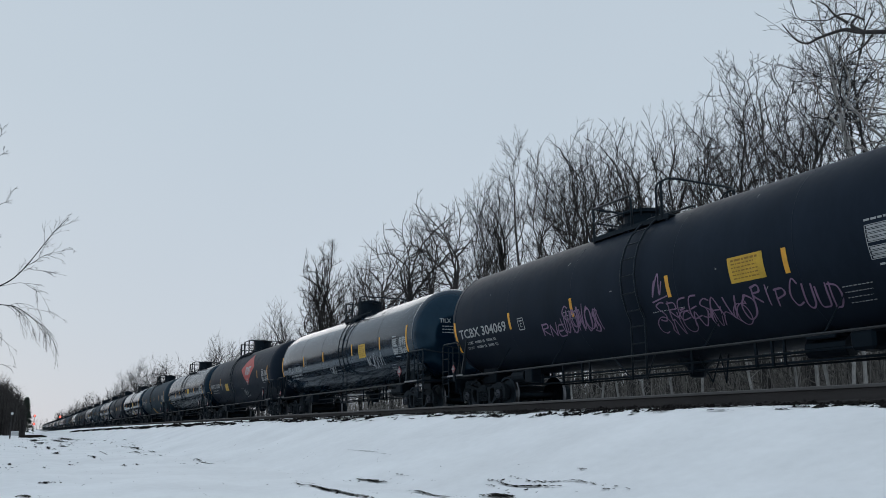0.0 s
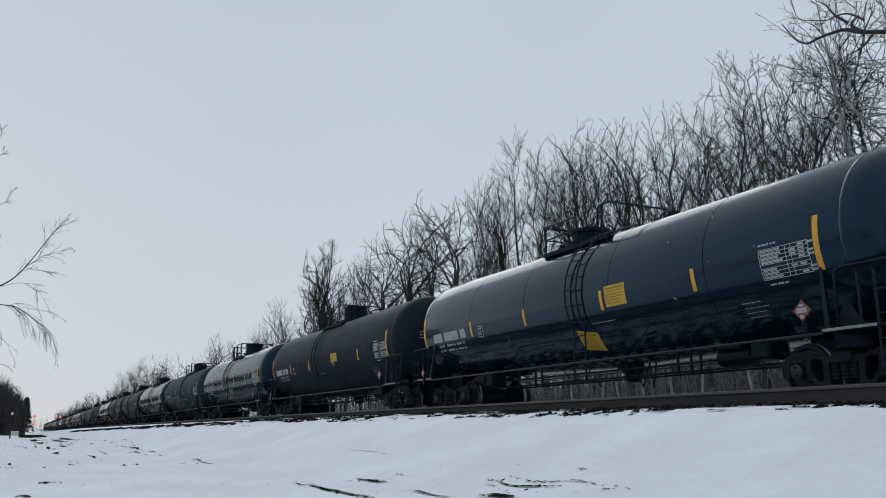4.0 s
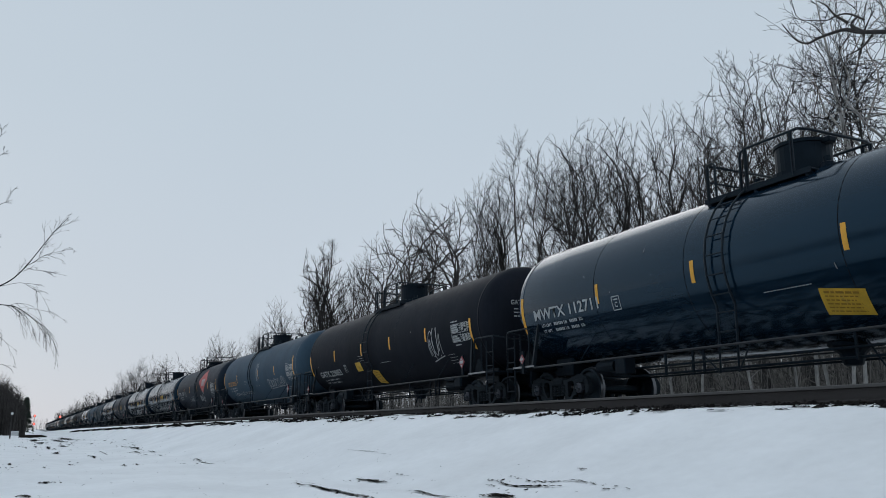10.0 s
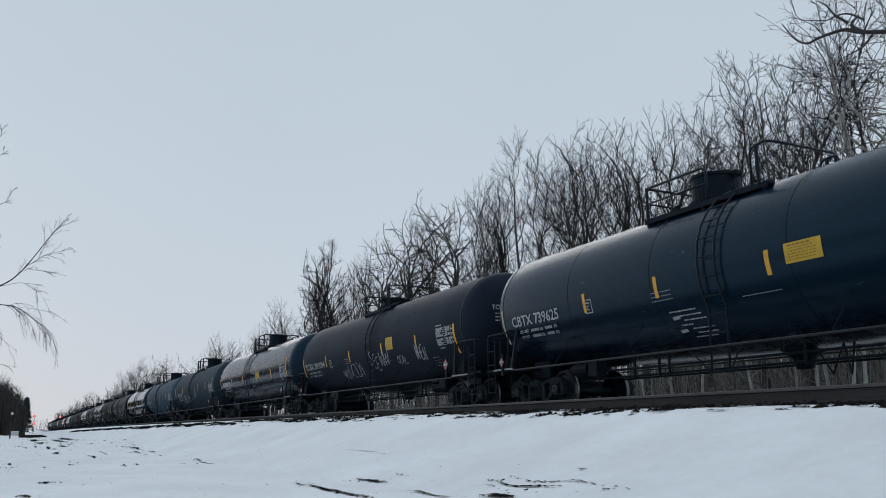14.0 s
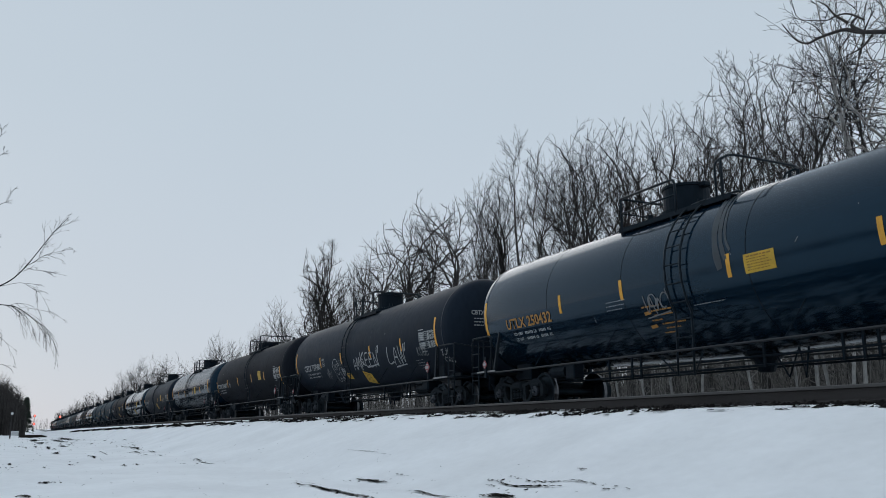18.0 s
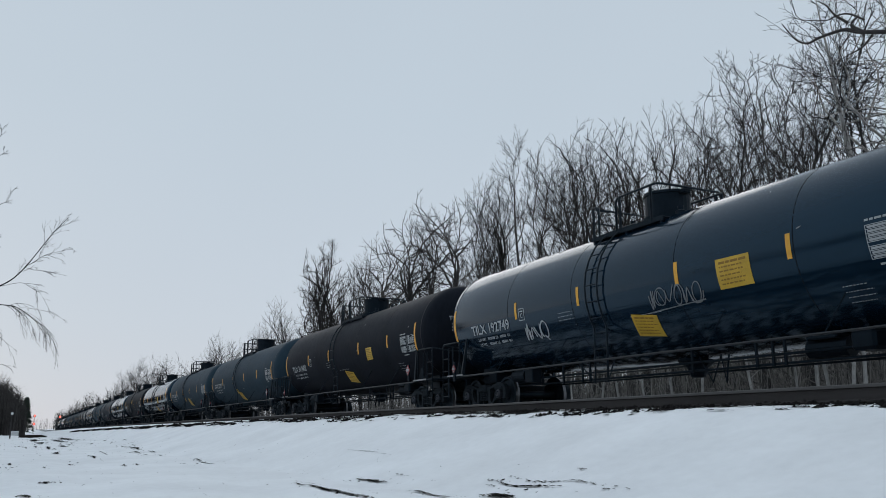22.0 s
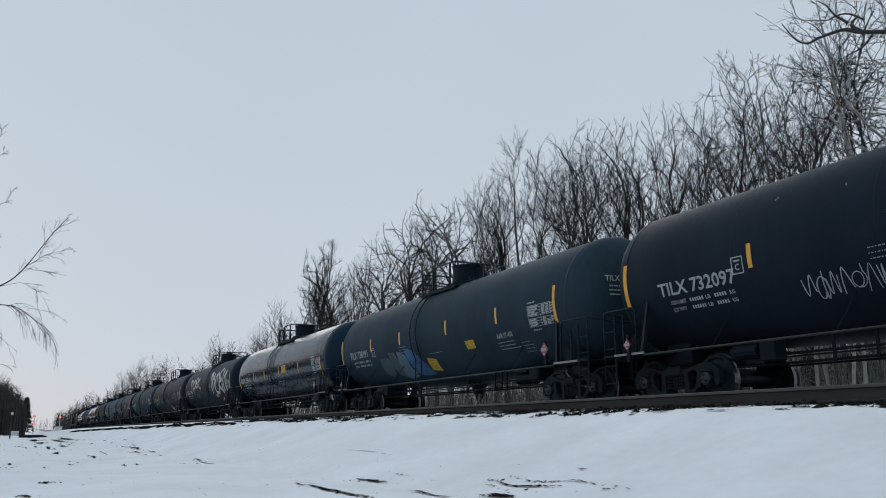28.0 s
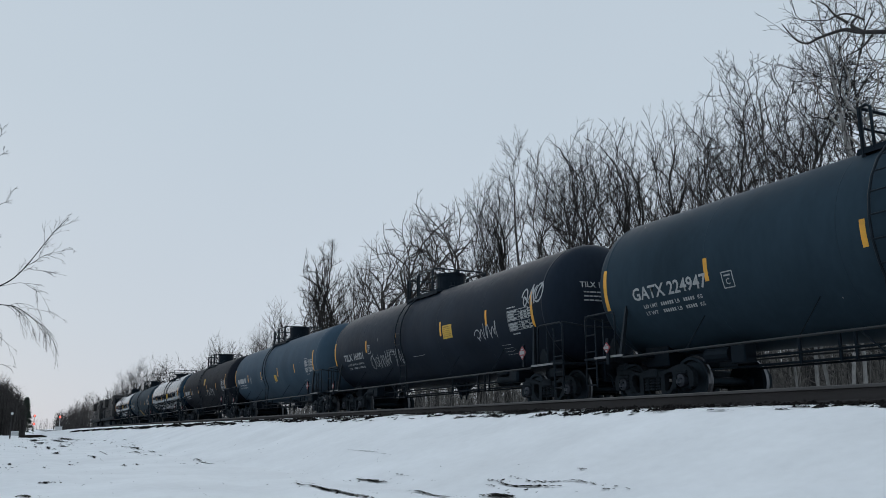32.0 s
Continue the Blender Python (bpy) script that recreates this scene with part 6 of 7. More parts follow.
def make_tree(name, label, bark, group, **kw):
    (tV, tF, tM), (cV, cF, cM) = grow(**kw)
    tree = thing(name, label, "tree", group)
    me = bpy.data.meshes.new("trunk")
    me.from_pydata(tV, [], tF)
    finish("trunk", me, bark, tree, smooth=True)
    me = bpy.data.meshes.new("crown")
    me.from_pydata(cV, [], cF)
    ob = finish("crown", me, [bark, M_TWIG], tree)
    me.polygons.foreach_set("material_index", cM)
    return tree


WOOD = "bare trees behind the railway"


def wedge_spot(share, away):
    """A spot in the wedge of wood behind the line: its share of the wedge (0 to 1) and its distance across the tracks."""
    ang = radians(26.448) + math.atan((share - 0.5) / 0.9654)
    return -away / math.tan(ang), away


def build_wood():
    kinds = [
        make_tree("bare_tree", "tall bare maple with a fine rounded crown", M_BARK, WOOD, seed=21, height=16, base=6.2, radius=3.1, split=0.46, leaders=4, lean=(12, 32), girth=0.0125),
        make_tree("bare_tree", "broad bare oak with spreading crooked limbs", M_BARK, WOOD, seed=22, height=14, base=5.6, radius=3.4, split=0.56, leaders=4, lean=(16, 48), crook=0.08, open_=1.2, lift=0.02, girth=0.0150, limbs=0.8, fine=1.15),
        make_tree("bare_tree", "slim bare ash with upright branches", M_BARK, WOOD, seed=23, height=17, base=7.0, radius=1.9, split=0.86, leaders=3, steep=6, crook=0.05, girth=0.0090, limbs=1.2),
        make_tree("bare_tree", "tall bare poplar with pale bark", M_PALE_BARK, WOOD, seed=24, height=18, base=5.5, radius=2.9, split=0.84, leaders=2, open_=1.25, lift=0.0, limbs=0.85, girth=0.0125, crook=0.08),
        make_tree("bare_tree", "forked bare tree with a ragged crown", M_BARK, WOOD, seed=25, height=15, base=6.0, radius=2.8, split=0.62, leaders=3, lean=(8, 34), stems=2, crook=0.10, open_=1.1, girth=0.0140),
        make_tree("bare_tree", "clump of young bare stems", M_BARK, WOOD, seed=26, height=11, base=3.4, radius=1.8, split=0.7, leaders=2, stems=5, steep=14, girth=0.010, open_=0.85, limbs=0.6, fine=0.8),
        make_tree("bare_tree", "thin bare tree in the deeper wood", M_BARK, WOOD, seed=27, height=14, base=6.0, radius=2.2, fine=0.85, split=0.60, leaders=3, steep=8),
        make_tree("bare_tree", "bare tree with a loose open crown", M_BARK, WOOD, seed=28, height=14, base=5.8, radius=2.6, stems=2, fine=0.82, split=0.56, leaders=3, crook=0.08),
        make_tree("bare_tree", "dead snag with few broken branches", M_BARK, WOOD, seed=34, height=13, base=7.0, radius=2.2, fine=0.7, split=0.92, leaders=1, crook=0.20, open_=1.4, lift=-0.02, limbs=0.9, girth=0.0090),
        make_tree("bare_tree", "narrow bare tree with steep leaders", M_BARK, WOOD, seed=30, height=15, base=6.0, radius=1.6, split=0.54, leaders=4, lean=(6, 18), open_=0.85, lift=0.09),
        make_tree("bare_tree", "sturdy bare maple with dark rising limbs", M_BARK, WOOD, seed=45, height=16, base=6.0, radius=3.0, split=0.40, leaders=5, lean=(10, 34), girth=0.0150, stout=2.1, fine=0.8),
        make_tree("bare_tree", "dark ragged bare tree with crooked limbs", M_BARK, WOOD, seed=47, height=15, base=6.0, radius=3.2, split=0.52, leaders=4, lean=(12, 44), crook=0.09, girth=0.0150, stout=2.0, fine=0.8, open_=1.15, lift=0.03),
    ]
    heights = [16, 14, 17, 18, 15, 11, 14, 14, 13, 15, 16, 15]
    used = set()
    rnd = random.Random(8)
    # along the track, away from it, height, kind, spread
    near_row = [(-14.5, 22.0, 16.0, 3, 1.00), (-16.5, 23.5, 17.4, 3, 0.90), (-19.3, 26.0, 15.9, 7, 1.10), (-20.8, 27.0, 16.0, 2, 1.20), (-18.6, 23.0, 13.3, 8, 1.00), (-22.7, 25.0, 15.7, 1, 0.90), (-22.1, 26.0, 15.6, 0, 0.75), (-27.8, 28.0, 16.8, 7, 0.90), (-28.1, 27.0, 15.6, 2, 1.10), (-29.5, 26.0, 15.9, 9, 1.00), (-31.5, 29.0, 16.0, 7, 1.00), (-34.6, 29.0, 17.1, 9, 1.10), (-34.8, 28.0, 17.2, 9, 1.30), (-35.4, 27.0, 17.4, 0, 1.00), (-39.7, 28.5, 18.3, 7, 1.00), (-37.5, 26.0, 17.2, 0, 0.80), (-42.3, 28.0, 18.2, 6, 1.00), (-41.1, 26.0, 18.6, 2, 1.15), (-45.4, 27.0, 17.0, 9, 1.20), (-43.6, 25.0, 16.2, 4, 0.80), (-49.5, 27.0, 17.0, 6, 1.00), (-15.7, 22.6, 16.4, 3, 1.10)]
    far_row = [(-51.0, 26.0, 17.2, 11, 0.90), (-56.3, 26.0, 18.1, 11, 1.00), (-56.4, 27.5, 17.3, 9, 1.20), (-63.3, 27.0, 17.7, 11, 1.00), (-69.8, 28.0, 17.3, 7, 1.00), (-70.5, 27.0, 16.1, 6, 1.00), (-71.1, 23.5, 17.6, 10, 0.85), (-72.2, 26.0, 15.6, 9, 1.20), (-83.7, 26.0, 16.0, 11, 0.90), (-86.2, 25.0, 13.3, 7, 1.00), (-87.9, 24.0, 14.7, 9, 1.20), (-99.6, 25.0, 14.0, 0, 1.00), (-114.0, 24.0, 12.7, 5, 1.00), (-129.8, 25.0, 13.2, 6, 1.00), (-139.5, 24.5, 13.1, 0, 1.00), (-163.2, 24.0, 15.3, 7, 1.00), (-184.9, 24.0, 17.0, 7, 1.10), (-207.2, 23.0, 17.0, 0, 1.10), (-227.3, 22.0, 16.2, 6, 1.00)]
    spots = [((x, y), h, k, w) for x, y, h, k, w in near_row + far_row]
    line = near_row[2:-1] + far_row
    for i in range(62):
        a = rnd.random() ** 0.75 * (len(line) - 1.01)
        p, q, f = line[int(a)], line[int(a) + 1], a % 1
        deep = rnd.uniform(1.0, 1.75)
        x, y = (p[0] * (1 - f) + q[0] * f) * deep + rnd.uniform(-1.5, 1.5), (p[1] * (1 - f) + q[1] * f) * deep
        h = (p[2] * (1 - f) + q[2] * f) * (0.70 + 0.28 * rnd.random()) * (1 + 0.75 * (deep - 1))
        spots.append(((x, y), h * 0.93, rnd.choice((6, 7, 6, 7, 5, 9)), 1.0))
    for i in range(30):
        x = -rnd.uniform(100, 330)
        spots.append(((x, rnd.uniform(21, 32) + line_off(x)[0]), rnd.uniform(11, 14.5), rnd.choice((6, 7, 7)), 1.0))
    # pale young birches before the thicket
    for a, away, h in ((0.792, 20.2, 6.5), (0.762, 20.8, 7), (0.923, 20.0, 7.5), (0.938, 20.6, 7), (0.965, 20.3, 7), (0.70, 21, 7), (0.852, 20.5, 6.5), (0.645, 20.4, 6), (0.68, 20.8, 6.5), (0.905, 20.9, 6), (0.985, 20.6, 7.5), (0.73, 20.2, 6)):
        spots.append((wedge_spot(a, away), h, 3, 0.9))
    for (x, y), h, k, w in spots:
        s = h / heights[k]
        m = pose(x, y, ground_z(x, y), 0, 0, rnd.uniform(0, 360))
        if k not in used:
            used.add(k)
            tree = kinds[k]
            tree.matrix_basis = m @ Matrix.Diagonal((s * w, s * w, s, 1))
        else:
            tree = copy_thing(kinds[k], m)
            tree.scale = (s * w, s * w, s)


build_wood()


def build_brush():
    """Dense thicket of thin stems under and before the trees."""
    rnd = random.Random(31)
    V, F, M = [], [], []
    for i in range(4200):
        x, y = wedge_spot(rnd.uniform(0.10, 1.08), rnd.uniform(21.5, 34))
        h = rnd.uniform(1.5, 4.8)
        p = Vector((x, y, ground_z(x, y) - 0.05))
        pts, radii = limb(rnd, p, Vector((rnd.uniform(-.35, .35), rnd.uniform(-.35, .35), 1)), h, rnd.uniform(0.010, 0.030), 0.14, 0.03, 4)
        tube(V, F, M, pts, radii, 3, 0)
        for b in range(4):
            j = rnd.randint(1, 3)
            q, rr = limb(rnd, pts[j], Vector((rnd.uniform(-1, 1), rnd.uniform(-1, 1), rnd.uniform(0.1, 1))), h * rnd.uniform(.2, .45), 0.008, 0.25, 0.03, 2)
            tube(V, F, M, q, rr, 3, 0)
    # deeper, plainer stems close the view between the trunks
    for i in range(5200):
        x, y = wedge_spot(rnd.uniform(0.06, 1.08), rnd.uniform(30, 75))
        h = rnd.uniform(3.5, 8.0)
        p = Vector((x, y, ground_z(x, y) - 0.05))
        e = p + Vector((rnd.uniform(-.8, .8), rnd.uniform(-.8, .8), h))
        r = rnd.uniform(0.02, 0.07)
        tube(V, F, M, [p, (p + e) / 2 + Vector((rnd.uniform(-.3, .3), rnd.uniform(-.3, .3), 0)), e], [r, r * 0.7, r * 0.2], 3, 0)
        for b in range(5):
            s = p.lerp(e, rnd.uniform(0.15, 0.8))
            w = Vector((rnd.uniform(-1, 1), rnd.uniform(-1, 1), rnd.uniform(-0.1, 1))).normalized() * rnd.uniform(0.6, 1.8)
            tube(V, F, M, [s, s + w], [r * 0.45, 0.008], 3, 0)
    me = bpy.data.meshes.new("thicket")
    me.from_pydata(V, [], F)
    tagged(finish("thicket", me, M_BRUSH), "tangled leafless brown brush below the trees", "brush", kind="stuff")


build_brush()


def build_far_woods():
    """Woods along both sides far down the line, as one joined mass of thin bare trees."""
    rnd = random.Random(41)
    for name, sites, label in (
            ("far_wood", [(-d, rnd.uniform(20, 36) + line_off(-d)[0], rnd.uniform(11, 15.5)) for d in (rnd.uniform(260, 900) for _ in range(330))] +
             [(-rnd.uniform(1300, 1700), rnd.uniform(-40, 60), rnd.uniform(12, 18)) for _ in range(60)], "distant grey bare woodland along the railway"),
            ("lane_wood", [(-d, -d * a, d * (0.036 + 0.9 * a) * rnd.uniform(0.7, 1.1)) for d, a in ((rnd.uniform(150, 400), rnd.uniform(-0.006, 0.024)) for _ in range(260))], "dark bare woodland on the lane's far side"),
            # added out of view, thick-branched, so that the tanks' sides reflect dark
            ("lane_wood", [(x, -0.035 * abs(x) - (rnd.uniform(4, 13) if x < -75 else rnd.uniform(42, 65)), rnd.uniform(9, 14)) for x in (rnd.uniform(-520, 60) for _ in range(330))], "unseen bare woodland on the lane's verge, added to darken reflections")):
        V, F, M = [], [], []
        for x, y, h in sites:
            p = Vector((x, y, ground_z(x, y) - 0.3))
            pts, radii = limb(rnd, p, Vector((rnd.uniform(-.08, .08), rnd.uniform(-.08, .08), 1)), h, 0.2, 0.06, 0.04, 4)
            tube(V, F, M, pts, radii, 4, 0)
            for q in range(34):
                t = rnd.uniform(0.12, 1.0)
                i = min(3, int(t * 4))
                s = pts[i].lerp(pts[i + 1], t * 4 - i)
                az, el = rnd.uniform(0, 6.28), rnd.uniform(0.3, 1.2)
                lp, lr = limb(rnd, s, Vector((math.cos(az) * math.cos(el), math.sin(az) * math.cos(el), math.sin(el))), h * rnd.uniform(.14, .34) * (1.15 - 0.6 * t), 0.05 if "verge" not in label else 0.16, 0.25, 0.05, 3)
                tube(V, F, M, lp, lr, 3, 0)
        me = bpy.data.meshes.new(name)
        me.from_pydata(V, [], F)
        tagged(finish(name, me, M_FAR_WOOD), label, "woodland", kind="stuff")


build_far_woods()


# ---- beside the lane ----
def build_lane_tree():
    """A bare tree at the lane's side whose lower limbs hang over the verge."""
    rnd = random.Random(77)
    tree = thing("lane_tree", "bare tree with drooping twigs beside the lane", "tree")
    x0, y0 = -15.5, -2.62
    z0 = ground_z(x0, y0)
    tree.location = (x0, y0, z0)
    V, F, M = [], [], []
    pts, radii = limb(rnd, Vector((0, 0, -0.3)), Vector((0.02, 0.05, 1)), 8.0, 0.17, 0.05, 0.06, 9)
    tube(V, F, M, pts, radii, 9, 0)
    me = bpy.data.meshes.new("trunk")
    me.from_pydata(V, [], F)
    finish("trunk", me, M_BARK, tree, smooth=True)
    V, F, M = [], [], []

    def hang(p, d, length, r, droop, level):
        """A thin shoot with finer ones along it; droop bends it down."""
        n = 6 if level == 0 else 4 if level == 1 else 3
        pts, q = [p.copy()], p.copy()
        for i in range(n):
            d = (d + Vector((rnd.gauss(0, 0.08), rnd.gauss(0, 0.10), rnd.gauss(0, 0.10) - droop / n))).normalized()
            q = q + d * length / n
            pts.append(q)
        tube(V, F, M, pts, [r + (0.0014 - r) * i / n for i in range(n + 1)], 4 if level == 0 else 3, 0 if r > 0.02 else 1)
        if level < 2:
            for b in range(int(length * (7.0 if level == 0 else 6.0)) + 1):
                f = rnd.uniform(0.15, 0.98) * n
                i = min(n - 1, int(f))
                hang(pts[i].lerp(pts[i + 1], f - i), aside(rnd, (pts[i + 1] - pts[i]).normalized(), rnd.uniform(18, 42)), length * rnd.uniform(0.22, 0.5), max(0.0019, r * 0.55), droop * rnd.uniform(0.6, 1.3), level + 1)

    # limbs as (across, up) from the trunk's foot, with girth at both ends, shoots, their length and how they droop
    limbs = (([(0, 1.9), (1.3, 2.5), (2.14, 2.89), (2.47, 3.24), (2.80, 3.76), (3.07, 4.14)], 0.0186, 0.0028, 15, 0.36, -0.10),
             ([(2.47, 3.24), (2.62, 3.37), (2.78, 3.46), (3.19, 3.63)], 0.0062, 0.0019, 8, 0.26, 0.05),
             ([(2.47, 3.24), (2.62, 3.20), (2.77, 3.18), (3.13, 3.13)], 0.0043, 0.0019, 5, 0.22, 0.10),
             ([(2.14, 2.89), (2.44, 2.96), (2.60, 2.90), (2.75, 2.84)], 0.0043, 0.0019, 7, 0.28, 0.45),
             ([(0, 2.15), (1.1, 2.62), (2.17, 2.59), (2.40, 2.56), (2.60, 2.43), (2.77, 2.30)], 0.0136, 0.0025, 17, 0.58, 1.2),
             ([(0, 2.4), (1.0, 2.6), (1.75, 2.42), (2.22, 2.05)], 0.0099, 0.0025, 14, 0.55, 1.1),
             ([(0, 1.5), (1.2, 1.75), (1.9, 1.6), (2.2, 1.35)], 0.0074, 0.0025, 7, 0.38, 0.9),
             ([(0, 3.0), (1.1, 3.6), (1.97, 4.22), (2.10, 4.36), (2.20, 4.56)], 0.0070, 0.0018, 6, 0.16, 0.0),
             ([(0, 3.8), (1.1, 4.5), (1.86, 5.05), (2.00, 5.19)], 0.0065, 0.0018, 6, 0.16, 0.0),
             ([(0, 4.2), (0.9, 4.9), (1.80, 5.40), (1.92, 5.6)], 0.0065, 0.0018, 6, 0.16, 0.0),
             ([(0, 3.3), (1.2, 3.5), (1.90, 3.60), (2.02, 3.68)], 0.0060, 0.0018, 5, 0.16, 0.2),
             ([(0, 3.6), (-1.2, 4.6), (-2.3, 5.4)], 0.0248, 0.0050, 12, 0.8, 0.2), ([(0, 4.8), (-1.0, 6.0), (-1.6, 7.0)], 0.0217, 0.0050, 12, 0.8, 0.2),
             ([(0, 6.0), (-0.4, 7.2), (-0.5, 8.4)], 0.0186, 0.0050, 12, 0.7, 0.0))
    for ctrl, r, r_end, n, size, droop in limbs:
        c = [Vector((rnd.uniform(-.12, .12), a, b)) for a, b in ctrl]
        c[0].x = 0.0
        lp = spline3(c, 4)
        m = len(lp) - 1
        tube(V, F, M, lp, [r + (r_end - r) * (i / m) ** 0.8 for i in range(m + 1)], 6, 0 if r > 0.02 else 1)
        for b in range(n):
            f = rnd.uniform(0.40, 1.0) * m
            i = min(m - 1, int(f))
            hang(lp[i].lerp(lp[i + 1], f - i), aside(rnd, (lp[i + 1] - lp[i]).normalized(), rnd.uniform(16, 45)), size * rnd.uniform(0.6, 1.25), max(0.0028, r * 0.20), droop, 0)
    me = bpy.data.meshes.new("crown")
    me.from_pydata(V, [], F)
    finish("crown", me, [M_BARK, M_TWIG], tree)
    me.polygons.foreach_set("material_index", M)


def spline3(c, n):
    out = []
    for i in range(len(c) - 1):
        p0, p1, p2, p3 = c[max(0, i - 1)], c[i], c[i + 1], c[min(len(c) - 1, i + 2)]
        for k in range(n):
            t = k / n
            out.append(0.5 * (2 * p1 + (p2 - p0) * t + (2 * p0 - 5 * p1 + 4 * p2 - p3) * t * t + (3 * p1 - p0 - 3 * p2 + p3) * t ** 3))
    return out + [c[-1]]


build_lane_tree()


def build_reaching_limb():
    """An old tree whose long level limb reaches over the wood's edge."""
    rnd = random.Random(15)
    tree = thing("old_tree", "old bare tree with a long level limb", "tree", WOOD)
    tree.location = (-11.6, 20.6, ground_z(-11.6, 20.6))
    z = -tree.location.z
    V, F, M = [], [], []
    pts, radii = limb(rnd, Vector((0, 0, -0.3)), Vector((0, 0, 1)), 16, 0.28, 0.05, 0.06, 10)
    tube(V, F, M, pts, radii, 9, 0)
    me = bpy.data.meshes.new("trunk")
    me.from_pydata(V, [], F)
    finish("trunk", me, M_BARK, tree, smooth=True)
    V, F, M = [], [], []
    egg = (Vector((-3.0, 0, 11.5 + z)), 3.9, 4.0)
    for ctrl, r, n in (([(0, 0, 9.6 + z), (-1.25, -0.6, 9.71 + z), (-1.74, -0.6, 9.95 + z), (-2.53, -0.6, 10.30 + z), (-2.92, -0.6, 10.55 + z), (-3.32, -0.6, 10.64 + z), (-3.80, -0.6, 10.69 + z), (-4.20, -0.6, 10.69 + z), (-4.54, -0.6, 10.91 + z), (-4.80, -0.6, 11.27 + z), (-5.05, -0.6, 11.70 + z)], 0.080, 5),
                       ([(-3.80, -0.6, 10.69 + z), (-4.21, -0.6, 10.93 + z), (-4.75, -0.6, 11.34 + z)], 0.018, 2), ([(-2.46, -0.4, 10.69 + z), (-2.95, -0.4, 11.10 + z), (-3.36, -0.4, 11.21 + z), (-3.61, -0.4, 11.21 + z), (-4.08, -0.4, 11.41 + z), (-4.67, -0.4, 11.75 + z), (-4.82, -0.4, 12.07 + z)], 0.030, 3), ([(-2.44, -0.6, 10.26 + z), (-2.74, -0.6, 10.62 + z), (-2.47, -0.6, 10.77 + z)], 0.075, 0),
                       ([(-3.06, -0.3, 10.90 + z), (-3.43, -0.3, 11.31 + z), (-3.69, -0.3, 11.74 + z), (-3.99, -0.3, 12.03 + z)], 0.045, 4), ([(-2.26, -0.4, 10.17 + z), (-2.58, -0.4, 9.94 + z), (-3.01, -0.4, 9.88 + z), (-3.48, -0.4, 9.84 + z)], 0.035, 4),
                       ([(0, 0, 11 + z), (-1.8, 0.2, 12 + z), (-3.4, 0.3, 13.6 + z)], 0.08, 9)):
        lp = spline3([Vector(c) for c in ctrl], 4)
        lr = [max(0.01, r * (1 - 0.85 * i / len(lp))) for i in range(len(lp))]
        tube(V, F, M, lp, lr, 7, 0)
        for b in range(n):
            i = rnd.randint(len(lp) // 3, len(lp) - 2)
            fork(rnd, (V, F, M), lp[i], aside(rnd, (lp[i + 1] - lp[i]).normalized(), rnd.uniform(20, 50), 0.10), rnd.uniform(0.25, 0.55), lr[i] * 0.4, egg, 0.30, 1.0, 0.05)
    me = bpy.data.meshes.new("crown")
    me.from_pydata(V, [], F)
    finish("crown", me, [M_BARK, M_TWIG], tree)
    me.polygons.foreach_set("material_index", M)


build_reaching_limb()


def build_spruce():
    tree = thing("spruce", "dark narrow spruce at the wood's edge", "tree")
    x, y = -210, 0.3
    tree.location = (x, 1.2, ground_z(x, y))
    bm = bmesh.new()
    rod(bm, (0, 0, -0.3), (0, 0, 8), 0.16, 8, 0.02)
    part("trunk", bm, M_BARK, tree)
    rnd = random.Random(3)
    V, F = [], []
    for i in range(900):
        t = rnd.random() ** 0.7
        z = 0.8 + 7.4 * t
        r = 1.9 * (1 - t) * rnd.uniform(0.35, 1.0) + 0.1
        a = rnd.uniform(0, 6.28)
        c = Vector((r * math.cos(a), r * math.sin(a), z - 0.25 * r))
        k = len(V)
        d = Vector((math.cos(a), math.sin(a), -0.3)) * rnd.uniform(0.25, 0.55)
        sd = Vector((-math.sin(a), math.cos(a), 0)) * 0.16
        V += [c - d * 0.6 + sd, c - d * 0.6 - sd, c + d, c + Vector((0, 0, 0.16))]
        F += [(k, k + 1, k + 2), (k, k + 2, k + 3), (k + 1, k + 3, k + 2)]
    me = bpy.data.meshes.new("crown")
    me.from_pydata(V, [], F)
    finish("crown", me, M_NEEDLE, tree)


build_spruce()


def build_signal(x, y, heads, label):
    sig = thing("railway_signal", label, "railway signal", "signals at the line's end", pose(x, y, -1.9))
    bm = bmesh.new()
    rod(bm, (0, 0, 0), (0, 0, 8.6), 0.11, 8)
    box(bm, -0.3, 0.3, -0.3, 0.3, 0, 0.5, bevel=0.03)
    part("mast", bm, M_GALV, sig)
    for z in heads:
        bm = bmesh.new()
        lathe(bm, [(0.60, 0.20), (0.62, 0.23), (0.60, 0.26)], "X", 20, (0, 0, z))
        part("backplate", bm, M_FRAME, sig)
        bm = bmesh.new()
        lathe(bm, [(0.34, 0.27), (0.36, 0.30), (0.20, 0.34)], "X", 16, (0, 0, z))
        part("lamp", bm, M_LAMP, sig, "lit red lamp")
    bm = bmesh.new()
    for s in (-0.22, 0.22):
        rod(bm, (-0.2, s, 0.3), (-0.2, s, 8.4), 0.03)
    for i in range(20):
        rod(bm, (-0.2, -0.22, 0.6 + 0.39 * i), (-0.2, 0.22, 0.6 + 0.39 * i), 0.02)
    part("ladder", bm, M_GALV, sig)


build_signal(-492, 7.0, (3.8, 7.9), "tall signal mast with two red lights")
build_signal(-492, 19.2, (7.4,), "tall signal mast with one red light")


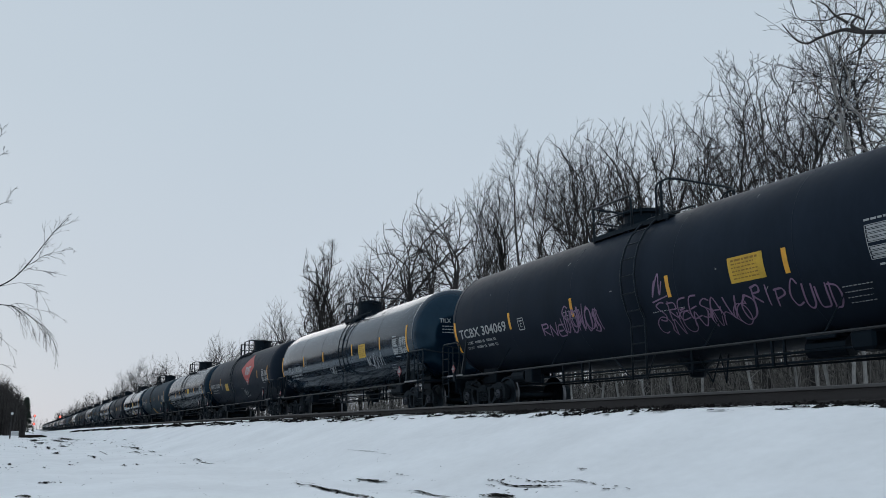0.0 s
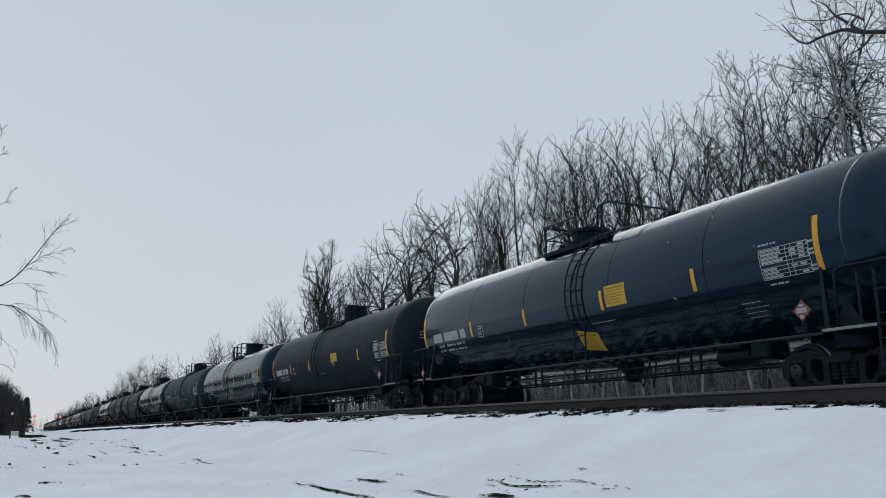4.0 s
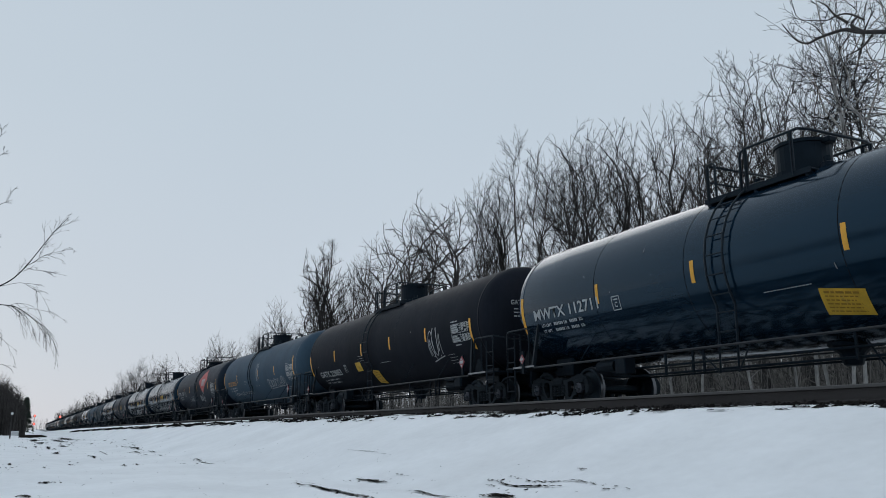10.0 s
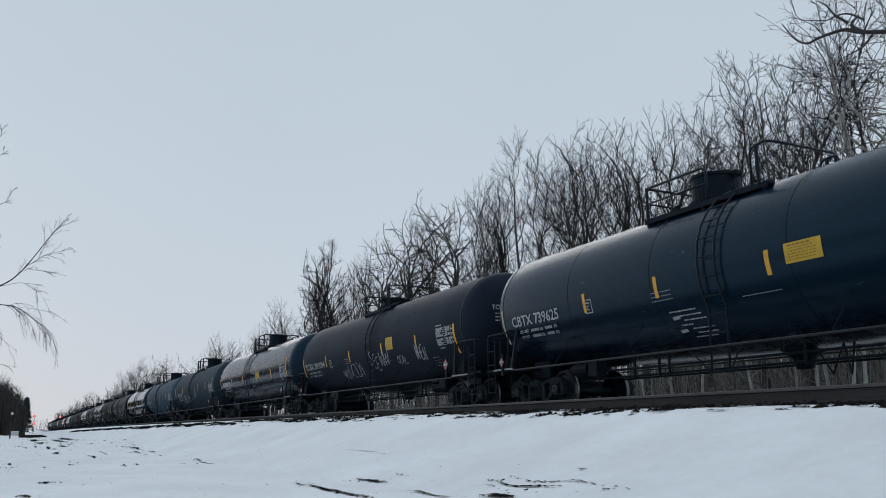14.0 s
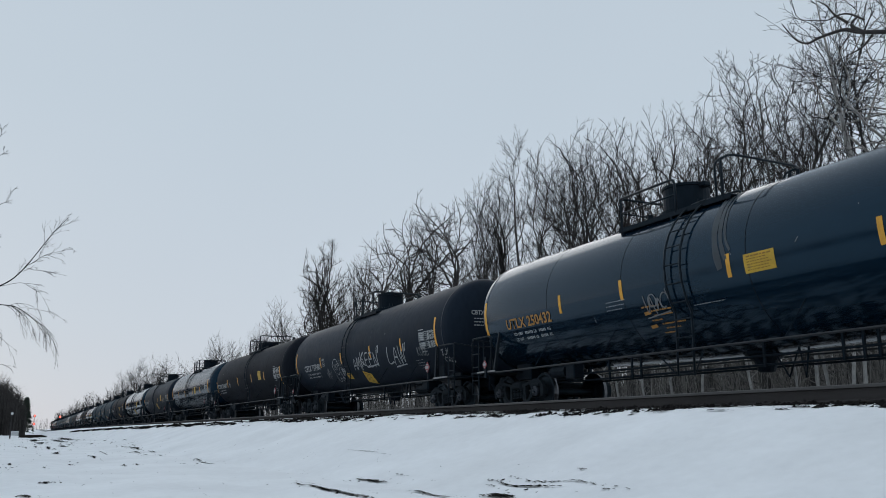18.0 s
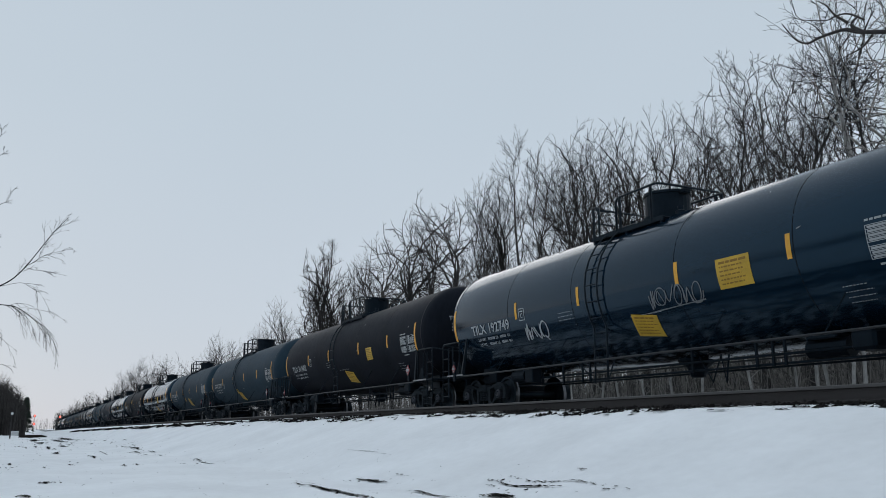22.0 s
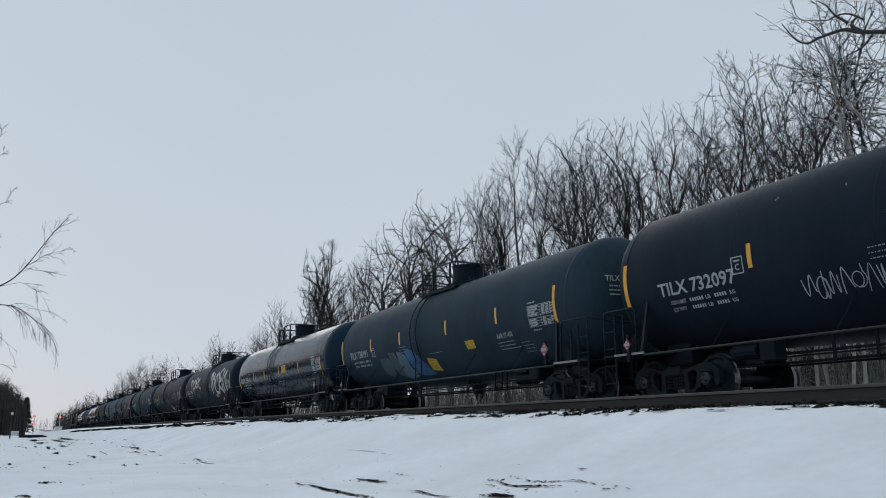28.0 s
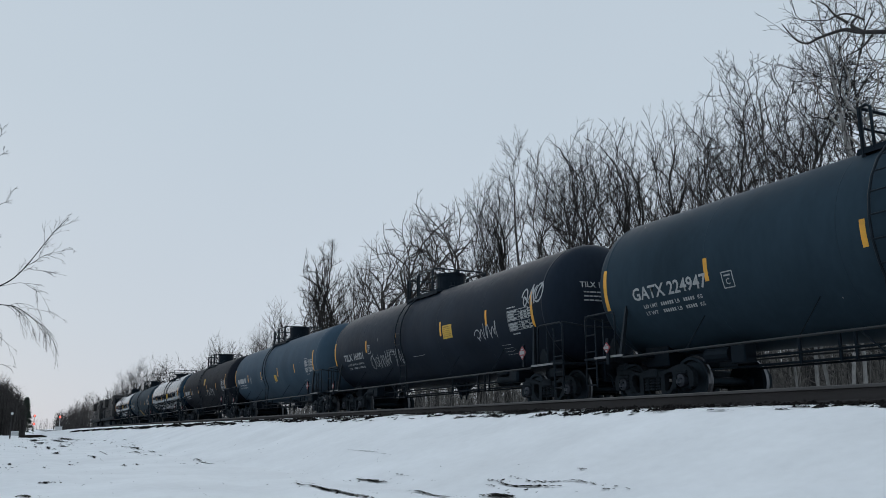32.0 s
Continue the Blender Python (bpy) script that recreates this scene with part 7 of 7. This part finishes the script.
def build_lane_things():
    # a marker post with a pale plate
    x, y = -73, -0.52
    post = thing("marker_post", "thin post with a small pale oval plate in the snow", "sign", m=pose(x, y, ground_z(x, y), 0, 0, 0))
    bm = bmesh.new()
    rod(bm, (0, 0, -0.2), (0, 0, 1.85), 0.045, 8)
    part("post", bm, M_BARK, post)
    bm = bmesh.new()
    lathe(bm, [(0.095, 0.0), (0.10, 0.015), (0.095, 0.03)], "X", 16, (0.05, 0, 1.9))
    part("plate", bm, M_CABIN, post)
    x, y = -165, 0.4
    pole = thing("pole", "plain weathered wooden pole beside the lane", "pole", m=pose(x, y, ground_z(x, y)))
    bm = bmesh.new()
    rod(bm, (0, 0, -0.2), (0, 0, 3.9), 0.11, 8, 0.08)
    part("shaft", bm, M_BARK, pole)
    x, y = -470, 18.0
    hut = thing("signal_cabinet", "pale metal signal cabinet beside the track", "cabinet", m=pose(x, y, -1.9))
    bm = bmesh.new()
    box(bm, -1.2, 1.2, -1.6, 1.6, 0, 2.3, bevel=0.04)
    part("body", bm, M_CABIN, hut)
    bm = bmesh.new()
    box(bm, -1.35, 1.35, -1.75, 1.75, 2.3, 2.45, bevel=0.03)
    part("roof", bm, M_GALV, hut)
    x, y = -150, -0.5
    shed = thing("white_shed", "small pale shed half hidden by the wood", "shed", m=pose(x, y, ground_z(x, y)))
    bm = bmesh.new()
    box(bm, -0.8, 0.8, -0.6, 0.6, 0, 0.62, bevel=0.03)
    part("body", bm, M_CABIN, shed)
    bm = bmesh.new()
    box(bm, -0.85, 0.85, -0.65, 0.65, 0.62, 0.68, bevel=0.02)
    part("roof", bm, M_SNOW, shed)
    # old timbers dumped at the end of the lane
    rnd = random.Random(9)
    x, y = -92, 1.3
    pile = thing("timber_pile", "loose pile of dark old timbers in the snow", "timber", m=pose(x, y, ground_z(x, y)))
    for i in range(16):
        bm = bmesh.new()
        ln = rnd.uniform(0.5, 1.0)
        box(bm, -0.12, 0.12, -ln, ln, 0, 0.11, bevel=0.015)
        o = part("timber", bm, M_TIE, pile)
        o.location = (rnd.uniform(-4.5, 4.5), rnd.uniform(-0.7, 0.7), -0.05 + 0.10 * (i % 2))
        o.rotation_euler = (rnd.uniform(-.05, .05), rnd.uniform(-.05, .05), rnd.uniform(-.35, .35))


build_lane_things()


# ---- the train's run ----
def motions():
    for body, x, spec, k in TRAIN:
        rows = []
        for t in range(33):
            c = x + t * SPEED
            (y0, z0), (y1, z1) = line_off(c - 7), line_off(c + 7)
            rows.append((float(t), pose(c, FAR_Y + (y0 + y1) / 2, (z0 + z1) / 2, 0, -math.degrees(math.atan2(z1 - z0, 14)), math.degrees(math.atan2(y1 - y0, 14)))))
        walk(body, rows)
    # every wheelset rolls alike: one set of turning keys, shared
    sets = [o for body, *_ in TRAIN for o in body.children if o.name.startswith("wheelset")]
    turn = math.degrees(SPEED / WHEEL_R) / FPS
    walk(sets[0], [(i / FPS, pose(0, 0, 0, 0, (turn * i) % 360, 0)) for i in range(int(32 * FPS) + 1)])
    rolling = sets[0].animation_data
    for o in sets[1:]:
        o.rotation_mode = "QUATERNION"
        o.animation_data_create()
        o.animation_data.action = rolling.action
        o.animation_data.action_slot = rolling.action_slot


motions()
